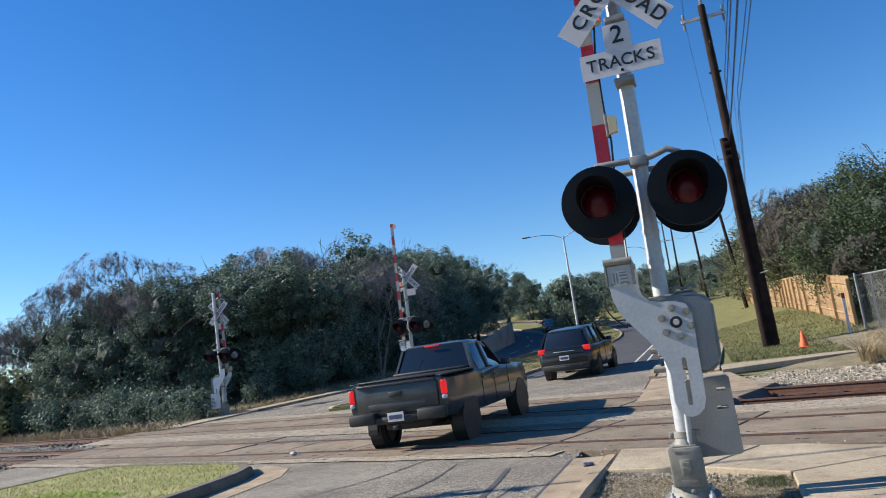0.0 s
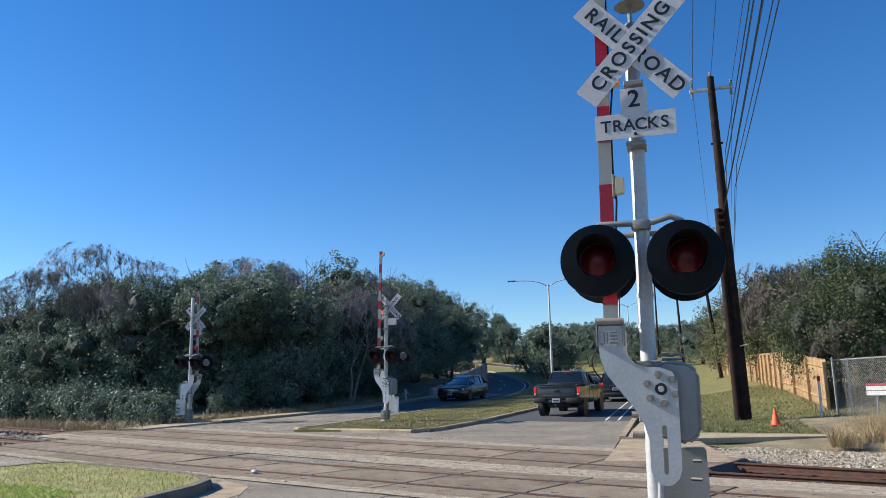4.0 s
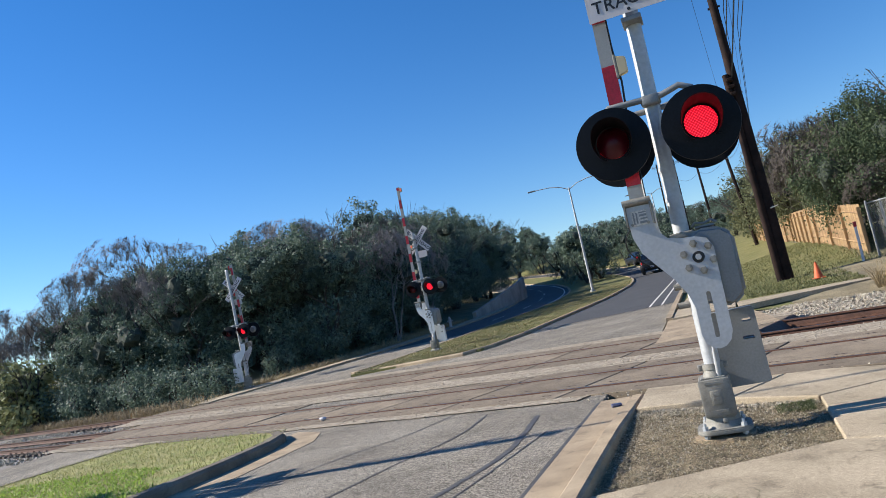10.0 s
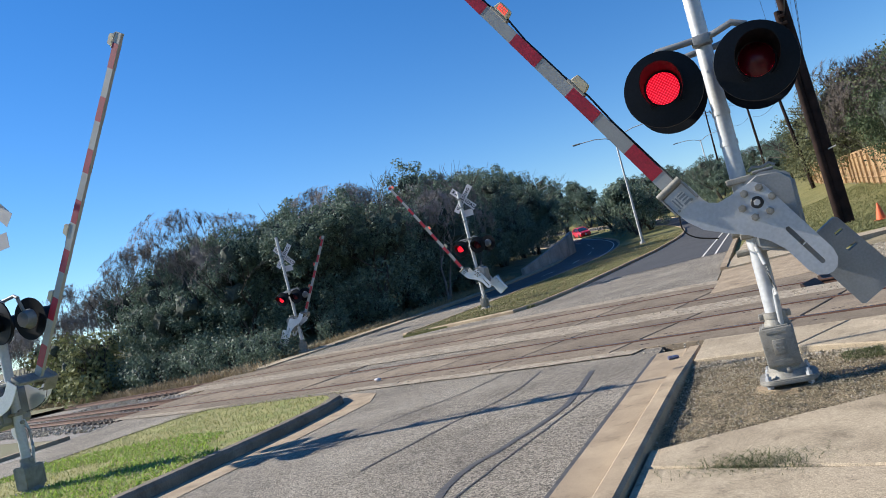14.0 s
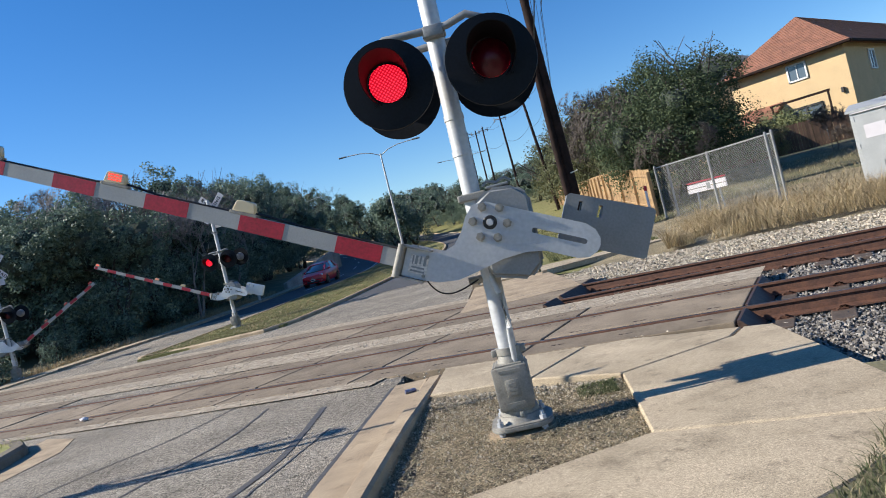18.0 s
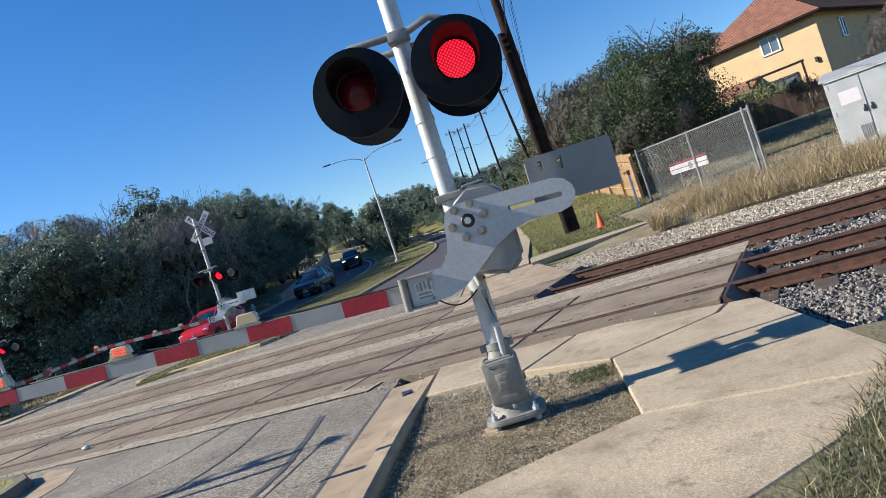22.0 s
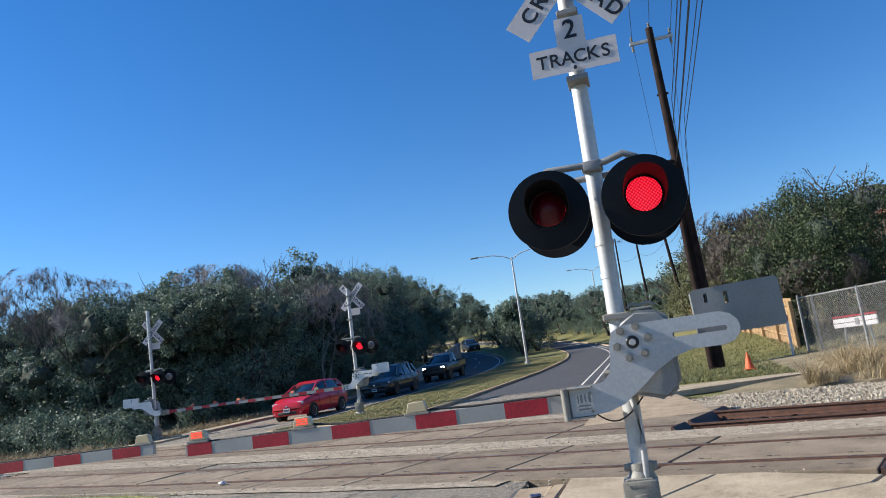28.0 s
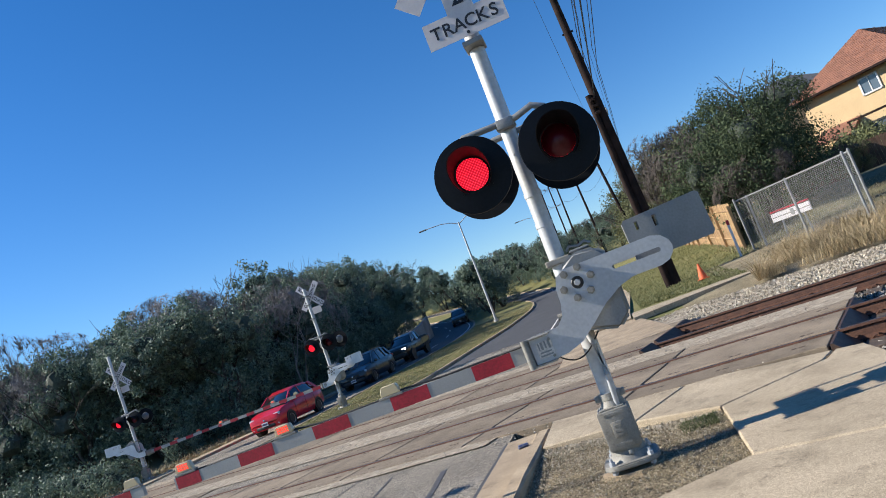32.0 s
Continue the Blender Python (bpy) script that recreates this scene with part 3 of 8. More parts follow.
    # kerb and walk beyond the tracks
    for nm, f, y0, y1, mt in (("kerb_far_right", road_r, 14.2, 149, CURB), ("kerb_far_left", lambda y: road_l(y) - 0.17, 21.5, 149, CURB), ("kerb_near_left", lambda y: road_l(y) - 0.17, -50, 8.5, CURB)):
        tagged(sheet(nm, f, lambda y, f=f: f(y) + 0.17, steps(y0, y1, 2.0), mt, z=0.09, depth=0.25, n=1), "pale concrete kerb beside the road", "kerb", kind="structure")
    tagged(sheet("footpath", lambda y: road_r(y) + 0.17 + max(0, (y - 15) * 0.04), lambda y: road_r(y) + 1.8 + max(0, (y - 15) * 0.05), steps(14.1, 60, 2.0), CONCRETE, z=0.06, depth=0.3, n=2), "tan concrete footpath on the verge", "footpath", kind="structure")
    tagged(sheet("footpath_ramp", lambda y: road_r(y) + 0.05, lambda y: road_r(y) + 2.5 - (y - 9.6) * 0.12, steps(9.4, 14.3, 0.5), CURB, z=0.012, depth=0.2, n=2), "concrete ramp down to the crossing", "footpath", kind="structure")
    bm = bmesh.new()
    prism(bm, [(0.6, 13.6), (2.2, 14.2), (6.5, 15.0), (6.5, 16.2), (2.2, 15.6), (0.6, 16.0)], "z", 0.1, 0.24)
    tagged(ob_from("footpath_branch", bm, CONCRETE), "pale concrete path leading off across the verge", "footpath", kind="structure")
    tagged(sheet("footpath_left", lambda y: road_l(y) - 1.7, lambda y: road_l(y) - 0.17, steps(17.5, 60, 2.0), CONCRETE, z=0.05, depth=0.3, n=2), "concrete footpath below the trees", "footpath", kind="structure")
    # medians
    near = [(-6.82, -50), (-6.82, 2.3), (-6.95, 3.7), (-7.2, 4.5), (-7.7, 5.1), (-8.6, 5.6), (-12.6, 7.2), (-13.3, 6.6), (-13.5, 5), (-13.5, -50)]
    kerb_ring("median_kerb", near, CURB_GREY, h=0.19, w=0.2, label="grey weathered concrete kerb round the grass median")
    bm = bmesh.new()
    prism(bm, inset(near, 0.18), "z", -0.2, 0.125)
    tagged(ob_from("median_turf", bm, TURF), "grassy median with green clover", "grass", kind="structure")
    bm = bmesh.new()
    ap = [(-6.2, -50), (-6.2, 1.8), (-6.3, 3.9), (-6.75, 4.9), (-7.6, 5.5), (-7.55, 5.0), (-7.1, 4.4), (-6.85, 3.6), (-6.75, 2.3), (-6.75, -50)]
    prism(bm, ap, "z", -0.2, -0.005)
    tagged(ob_from("median_gutter", bm, CURB), "tan concrete gutter below the median kerb", "gutter", kind="structure")
    far = [(med_r(y), y) for y in steps(17.3, 140, 3)] + [(med_l(y), y) for y in reversed(steps(18.4, 140, 3))] + [(-12.7, 17.5), (-12.0, 17.0), (-7.9, 16.3)]
    kerb_ring("median_kerb_far", far, CURB, h=0.15, label="pale concrete kerb round the far grass median")
    tagged(sheet("median_turf_far", lambda y: med_l(y) + 0.15 if y > 17.6 else -12.3, lambda y: med_r(y) - 0.15, [16.75, 17.6] + steps(18.5, 139.8, 2.5), LAWN, z=0.07, depth=0.25, n=5, wob=0.03), "grass median beyond the tracks", "grass", kind="structure")
    # verges
    bm = bmesh.new()
    g = []
    for k in range(70):
        v = (k / 69) ** 1.6
        r = []
        for x in steps(-1.35, 45, 1.6):
            y0 = T0.y + TN.y * 9.3 + (x - T0.x - TN.x * 9.3) * math.tan(TA)
            y = y0 + (150 - y0) * v
            xx = x + bend(y)
            dip = 0.2 * max(0.0, 1 - (y - y0) / 1.8) if x > 0.4 else 0.03
            r.append(bm.verts.new((xx, y, land(xx, max(y, 0)) + 0.02 - dip + 0.025 * noise.noise((xx * 0.7, y * 0.7, 3)))))
        g.append(r)
    for r, s in zip(g, g[1:]):
        for i in range(len(r) - 1):
            f = bm.faces.new((r[i], r[i + 1], s[i + 1], s[i]))
            c = f.calc_center_median()
            n = (c.x - T0.x) * TN.x + (c.y - T0.y) * TN.y
            f.material_index = 2 if n < 12.2 and c.x > 1.2 or c.x > 3.6 and c.y < 20.5 else 1 if c.x - bend(c.y) > 4.6 and c.y < 45 else 0
    tagged(ob_from("verge_right", bm, [LAWN, SCRUB_GROUND, DRY], 60), "mown green bank beside the road", "grass", kind="structure")
    bm = bmesh.new()
    g = []
    for u in steps(2.2, 60, 0.6):
        r = []
        for k in range(9):
            n = 9.45 + k * (0.62 if u > 5 else 0.62 * max(0.15, (u - 2.2) / 2.8)) + 0.25 * noise.noise((u * 0.9, k, 5))
            p = T0 + TU * u + TN * n
            dip = 0.2 * max(0.0, 1 - (n - 9.3) / math.cos(TA) / 1.8)
            r.append(bm.verts.new((p.x, p.y, land(p.x, max(p.y, 0)) + 0.05 - dip + 0.02 * noise.noise((p.x, p.y, 9)))))
        g.append(r)
    for r, s in zip(g, g[1:]):
        for i in range(8):
            bm.faces.new((r[i], s[i], s[i + 1], r[i + 1]))
    tagged(ob_from("verge_dry", bm, DRY, 60), "bare tan strip of dry ground along the track", "ground", kind="structure")
    bm = bmesh.new()
    for k in range(7):
        x = 8.1 + k * 1.6
        box(bm, x + 0.79, 15.45 - k * 0.62 - 0.3, land(x, 15.3 - k * 0.6) + 0.03, 1.66, 0.95, 0.12, Matrix.Translation((x, 15.4 - k * 0.62, 0)) @ Matrix.Rotation(radians(-21), 4, "Z") @ Matrix.Translation((-x, -15.4 + k * 0.62, 0)), bevel=0.012)
    tagged(ob_from("service_path", bm, CONCRETE), "pale concrete path past the equipment cabinet", "footpath", kind="structure")
    grid_slab("verge_left", lambda y: road_l(y) - 60, lambda y: road_l(y) - 0.1, steps(24, 150, 3.0), GROUND, 0.0, "leaf-strewn dry ground below the trees", "ground", n=20)


def build_walk():
    """Concrete slabs round the signal, with the bare-earth pit that the mast stands in."""
    slabs = [
        [(-0.93, 1.82), (0.06, 1.52), (0.68, 2.55), (-0.92, 3.22)],
        [(0.07, 1.52), (0.82, 0.92), (1.87, 1.42), (2.05, 1.72), (1.12, 2.4), (0.69, 2.55)],
        [(0.83, 0.91), (0.77, -0.8), (2.2, -1.37), (2.29, 1.55), (2.06, 1.72), (1.88, 1.41)],
        [(0.76, -0.81), (-0.93, -1.49), (-0.93, -1.84), (0.74, -2.45), (1.43, -2.02), (2.19, -1.38)],
        [(-0.93, -1.86), (-0.93, -3.6), (0.62, -4.2), (0.74, -2.47)],
        [(-0.93, -3.62), (-0.93, -6.6), (0.55, -6.9), (0.62, -4.22)],
        [(-0.93, -6.62), (-0.93, -11), (0.5, -11), (0.55, -6.92)],
    ]
    walk_ob = thing("sidewalk", Matrix(), "tan concrete sidewalk slabs round the signal", "sidewalk", kind="structure")
    for s in slabs:
        a = sum(s[i][0] * s[(i + 1) % len(s)][1] - s[(i + 1) % len(s)][0] * s[i][1] for i in range(len(s)))
        s = s if a > 0 else list(reversed(s))
        bm = bmesh.new()
        prism(bm, inset(s, 0.007), "z", -0.2, 0.045)
        es = [e for e in bm.edges if all(v.co.z > 0 for v in e.verts)]
        bmesh.ops.bevel(bm, geom=es, offset=0.012, segments=1, affect="EDGES")
        part("slab", bm, CONCRETE, walk_ob)
    bm = bmesh.new()
    pit = [(-0.96, -1.52), (0.8, -0.82), (0.86, 0.95), (-0.96, 1.86)]
    n = 26
    g = []
    for j in range(n + 1):
        r = []
        for i in range(n + 1):
            u, v = i / n, j / n
            x = (1 - u) * (-0.96) + u * (0.8 + 0.06 * v)
            y = (1 - v) * (-1.52 + 0.7 * u) + v * (1.86 - 0.91 * u)
            r.append(bm.verts.new((x, y, -0.012 + 0.022 * noise.noise((x * 3, y * 3, 0)) + 0.012 * noise.noise((x * 11, y * 11, 5)))))
        g.append(r)
    for r, s in zip(g, g[1:]):
        for i in range(n):
            bm.faces.new((r[i], r[i + 1], s[i + 1], s[i]))
    tagged(ob_from("earth_pit", bm, DIRT, 60), "bare dry earth bed round the signal base", "earth", kind="structure")


# ---- tracks ----
RAILS = (0.0, 1.505, 4.1, 5.605)


def on_track(u, n):
    p = T0 + TU * u + TN * n
    return p.x, p.y


def build_tracks():
    prof = [(-0.075, -0.17), (0.075, -0.17), (0.075, -0.155), (0.012, -0.135), (0.01, -0.04), (0.036, -0.03), (0.036, -0.004), (0.03, 0.0), (-0.03, 0.0), (-0.036, -0.004), (-0.036, -0.03), (-0.01, -0.04), (-0.012, -0.135), (-0.075, -0.155)]
    for i, n0 in enumerate(RAILS):
        bm = bmesh.new()
        rings = []
        for u in steps(-120, 130, 2.5):
            x, y = on_track(u, n0)
            rings.append([bm.verts.new((x + TN.x * a, y + TN.y * a, gz(max(y, 0)) + 0.012 + z)) for a, z in prof])
        k = len(prof)
        for a, b in zip(rings, rings[1:]):
            for j in range(k):
                f = bm.faces.new((a[j], a[(j + 1) % k], b[(j + 1) % k], b[j]))
                f.material_index = 1 if j == 7 else 0
        tagged(ob_from("rail", bm, [RAIL, RAIL_TOP], 35), "rusty brown steel rail with a worn head", "rail", "rails of the two tracks", "structure")
    # ties and clips to the right and left of the crossing
    bm = bmesh.new()
    box(bm, 0, 0, 0, 0.23, 2.6, 0.16, bevel=0.012)
    tie_me = ob_from("tie", bm, TIE)
    clip = bmesh.new()
    for s in (-1, 1):
        tube(clip, [(-0.05, s * 0.09, 0), (-0.02, s * 0.13, 0.03), (0.02, s * 0.13, 0.035), (0.045, s * 0.08, 0.015)], 0.012, 5)
    box(clip, 0, 0, -0.012, 0.19, 0.3, 0.016)
    clip_me = ob_from("rail_clip", clip, RAIL)
    ranges = [(0.75, [1.35 + 0.56 * k for k in range(26)] + [-22.4 - 0.6 * k for k in range(12)]), (4.85, [-2.2 + 0.56 * k for k in range(30)] + [-26.4 - 0.6 * k for k in range(12)])]
    first = True
    for c, us in ranges:
        for u in us:
            x, y = on_track(u, c)
            m = Matrix.Translation((x, y, gz(max(y, 0)) - 0.24)) @ Matrix.Rotation(TA + random.uniform(-0.02, 0.02), 4, "Z")
            t = tie_me if first else copy_thing(tie_me, m)
            t.matrix_world = m
            tagged(t, "weathered brown timber tie in the ballast", "tie", "ties under the rails")
            first = False
            if u > 0.9 and u < 9 or (c > 2 and -2.3 < u < 9):
                for n0 in (-0.7525, 0.7525):
                    k = new("rail_clip", clip_me.data)
                    k.parent = t
                    k.matrix_local = Matrix.Translation((0, n0, 0.085))
    bpy.data.objects.remove(clip_me)
    # ballast beds
    bm = bmesh.new()
    for u0, u1, n0, n1 in ((0.9, 130, -3.3, 3.0), (-2.7, 130, 2.9, 9.9), (-5.4, -2.6, 6.45, 9.9), (-120, -21.9, -1.9, 3.0), (-120, -25.9, 2.9, 8.0)):
        us, ns = steps(u0, u1, 1.5), steps(n0, n1, 0.6)
        g = []
        for u in us:
            r = []
            for n in ns:
                x, y = on_track(u, n)
                edge = min(1.0, (n - n0) / 0.8 if n0 < 0 else 1.0, (n1 - n) / 1.6 if n1 > 5 else 1.0)
                r.append(bm.verts.new((x, y, gz(max(y, 0)) - 0.205 - 0.09 * (1 - edge) + 0.02 * noise.noise((u * 1.7, n * 1.7, 2)))))
            g.append(r)
        for a, b in zip(g, g[1:]):
            for i in range(len(ns) - 1):
                bm.faces.new((a[i], b[i], b[i + 1], a[i + 1]))
    tagged(ob_from("ballast_bed", bm, BALLAST_BED, 60), "grey crushed-stone ballast bed", "ballast", kind="structure")
    # crossing panels
    surf = thing("crossing_surface", Matrix(), "tan concrete rail crossing panels with rubber flangeways", "rail crossing", kind="structure")
    L = 2.4

    def panel_mesh(a, b):
        bm = bmesh.new()
        box(bm, 0, (a + b) / 2, -0.11, L - 0.045, b - a, 0.22, bevel=0.012)
        for ux in (-0.85, -0.05, 0.8):
            for nn in ((a + 0.13, b - 0.13) if b - a > 0.8 else ((a + b) / 2,)):
                rod(bm, (ux, nn, -0.01), (ux, nn, 0.0025), 0.03, n=8, mi=1)
                box(bm, ux + 0.09, nn, 0.0005, 0.07, 0.03, 0.004, mi=1)
        for f in bm.faces:
            f.smooth = False
        return ob_from("panel", bm, [PANEL, RUBBER])
    for base, u_end, cnt in ((0.0, 1.0, 10), (4.1, -2.55, 10)):
        for a, b in ((-0.76, -0.135), (0.135, 1.37), (1.64, 2.26)):
            src = None
            for k in range(cnt):
                uc = u_end - L * (k + 0.5)
                x, y = on_track(uc, base)
                if src is None:
                    src = panel_mesh(a, b)
                    o = src
                else:
                    o = new("panel", src.data)
                o.parent = surf
                s = math.atan2(gz(max(0, y + 0.5)) - gz(max(0, y - 0.5)), 1.0)
                o.matrix_local = Matrix.Translation((x, y, gz(max(y, 0)) + 0.008)) @ Matrix.Rotation(TA, 4, "Z") @ Matrix.Rotation(-s * math.sin(TA), 4, "Y") @ Matrix.Rotation(s * math.cos(TA), 4, "X")
    bm = bmesh.new()
    for n0 in RAILS:
        for s in (-1, 1):
            pts = []
            for u in steps(-26 if n0 > 3 else -22.8, -2.6 if n0 > 3 else 0.98, 2.0):
                pts.append(on_track(u, n0 + s * 0.088))
            vs = []
            for x, y in pts:
                vs.append([bm.verts.new((x + TN.x * d, y + TN.y * d, gz(max(y, 0)) - 0.012)) for d in (-0.05, 0.05)])
            for a, b in zip(vs, vs[1:]):
                bm.faces.new((a[0], b[0], b[1], a[1]))
    part("flangeway", bm, RUBBER, surf, "dark rubber flangeway filler")
    bm = bmesh.new()
    for base, u0, u1 in ((0.0, -22.9, 0.99), (4.1, -26.4, -2.56)):
        vs = []
        for u in steps(u0, u1, 2.0):
            x, y = on_track(u, base)
            vs.append([bm.verts.new((x + TN.x * d, y + TN.y * d, gz(max(y, 0)) - 0.02)) for d in (-0.75, 0.75, 2.25)])
        for a, b in zip(vs, vs[1:]):
            for i in (0, 1):
                bm.faces.new((a[i], b[i], b[i + 1], a[i + 1]))
    part("joint_filler", bm, RUBBER, surf, "dark filler in the panel joints")
    for u_end, n0 in ((1.0, -0.76), (-2.55, 3.34)):
        for a, b in ((0, 0.66), (0.86, 2.165), (2.365, 3.02)):
            bm = bmesh.new()
            prism(bm, [(u_end, 0.0), (u_end + 0.03, 0.0), (u_end + 0.2, -0.17), (u_end + 0.2, -0.22), (u_end, -0.22)], "y", n0 + a, n0 + b)
            o = part("end_plate", bm, PLATE_STEEL, surf, "sloping brown steel panel end plate")
            o.matrix_local = Matrix.Translation((T0.x, T0.y, 0.012 + (0.05 if n0 > 2 else 0))) @ Matrix.Rotation(TA, 4, "Z")
    # pale gravelly strips beside the panels
    for n0, n1, u0, u1 in ((2.27, 3.33, -26, 1.0), (-1.15, -0.77, -23, -3.2), (6.37, 7.0, -25, -2.6)):
        bm = bmesh.new()
        g = []
        for u in steps(u0, u1, 0.8):
            r = []
            for i in range(4):
                n = n0 + (n1 - n0) * i / 3 + (0.12 * noise.noise((u * 0.9, n0, 1)) if i in (0, 3) and n0 != 2.27 else 0)
                x, y = on_track(u, n)
                r.append(bm.verts.new((x, y, gz(max(y, 0)) + 0.004 + 0.008 * noise.noise((u * 2, n * 3, 9)))))
            g.append(r)
        for a, b in zip(g, g[1:]):
            for i in range(3):
                bm.faces.new((a[i], b[i], b[i + 1], a[i + 1]))
        tagged(ob_from("gravel_strip", bm, GRAVEL_PALE, 60), "pale stony strip between the track panels", "gravel", kind="structure")


GRAVEL_PALE = mat("pale_gravel", (0.47, 0.395, 0.3), (0.27, 0.222, 0.165), spec=0.2, rough=0.95, scale=7, bump=0.9, fine=42)


# ---- the crossing signals ----
GATE = [(0, 91.3), (11.8, 91.3), (12.4, 85), (13.0, 77), (13.5, 67), (14.5, 56), (15.5, 46), (16.0, 41.5), (16.5, 37), (17.0, 34.5), (17.5, 31), (18.0, 26.5), (18.5, 23.5), (19.0, 20.3), (19.5, 16.5), (20.0, 12), (20.5, 8.7), (21.0, 6.8), (22.0, 3.6), (23.0, 0.3), (24.0, 0), (32.0, 0)]
LEFT_ON = [(5.75, 6.25), (6.75, 7.25), (8.25, 8.75), (9.25, 9.75), (10.25, 10.75), (11.75, 12.1), (12.75, 13.25), (13.9, 14.5), (15.1, 15.75), (16.3, 16.82), (17.6, 18.1), (18.85, 19.35), (19.85, 20.75), (21.25, 21.75), (22.25, 22.75), (23.75, 24.15), (25.1, 25.7), (27.25, 27.75), (28.15, 28.8), (29.35, 30.2), (30.55, 31.3), (31.85, 33)]
GATE_NEAR_MEDIAN = [(0, 90), (11.5, 90), (12.2, 81), (13.0, 67), (13.5, 60), (14.5, 50)] + [(t, d - 1.5 * (d > 20)) for t, d in GATE if t > 15]
PLATE_OUT = [(0.51, -0.48), (0.51, -0.285), (0.33, -0.285), (0.27, -0.27), (0.2, -0.2), (0.175, -0.1), (0.17, 0.0), (0.14, 0.09), (0.06, 0.13), (-0.62, 0.13), (-0.69, 0.105), (-0.735, 0.055), (-0.745, 0.01), (-0.735, -0.035), (-0.69, -0.085), (-0.62, -0.105), (-0.4, -0.105), (-0.28, -0.14), (-0.14, -0.22), (0.0, -0.335), (0.12, -0.425), (0.25, -0.47), (0.36, -0.48)]


def holed_plate(bm, out, holes, y0, y1, s):
    """A plate with openings through it; outline in (along, across)."""
    edges = []
    for loop in (out, *holes):
        vs = [bm.verts.new((s * p, y0, q)) for p, q in loop]
        edges += [bm.edges.new((vs[i], vs[(i + 1) % len(vs)])) for i in range(len(vs))]
    fs = [f for f in bmesh.ops.triangle_fill(bm, use_beauty=True, edges=edges)["geom"] if isinstance(f, bmesh.types.BMFace)]
    r = bmesh.ops.extrude_face_region(bm, geom=fs)
    for v in (v for v in r["geom"] if isinstance(v, bmesh.types.BMVert)):
        v.co.y = y1
    bmesh.ops.recalc_face_normals(bm, faces=list(bm.faces))


def slot(p0, p1, q, r):
    return arc(p0, q, r, 90, 270, 5) + arc(p1, q, r, -90, 90, 5)


def lamp_disc(r=0.1305, n=32):
    """The LED board: bright face to the front (-y), dark lens to the back."""
    bm = bmesh.new()
    uv = bm.loops.layers.uv.new("u")
    for y, mi, k in ((-0.012, 0, 1),):
        c = bm.verts.new((0, y * 1.6, 0))
        rim = [bm.verts.new((k * r * math.cos(2 * math.pi * i / n), y, r * math.sin(2 * math.pi * i / n))) for i in range(n)]
        for i in range(n):
            f = bm.faces.new((c, rim[i], rim[(i + 1) % n]))
            f.material_index = mi
            for l in f.loops:
                l[uv].uv = ((l.vert.co.x + l.vert.co.z) * 2.36 + 0.5, (l.vert.co.z - l.vert.co.x) * 2.36 + 0.5)
    rod(bm, (0, -0.0119, 0), (0, 0.0119, 0), r + 0.0004, n=n, caps=False, mi=2)
    # the unlit lens bulges
    rings = [[bm.verts.new((q * r * math.cos(2 * math.pi * i / n), 0.012 + 0.062 * (1 - q * q), q * r * math.sin(2 * math.pi * i / n))) for i in range(n)] for q in (1.0, 0.85, 0.66, 0.44, 0.2)]
    fs = [bm.faces.new((a[i], a[(i + 1) % n], b[(i + 1) % n], b[i])) for a, b in zip(rings, rings[1:]) for i in range(n)] + [bm.faces.new(rings[-1])]
    for f in fs:
        f.material_index, f.smooth = 1, True
    bmesh.ops.recalc_face_normals(bm, faces=fs)
    return bm


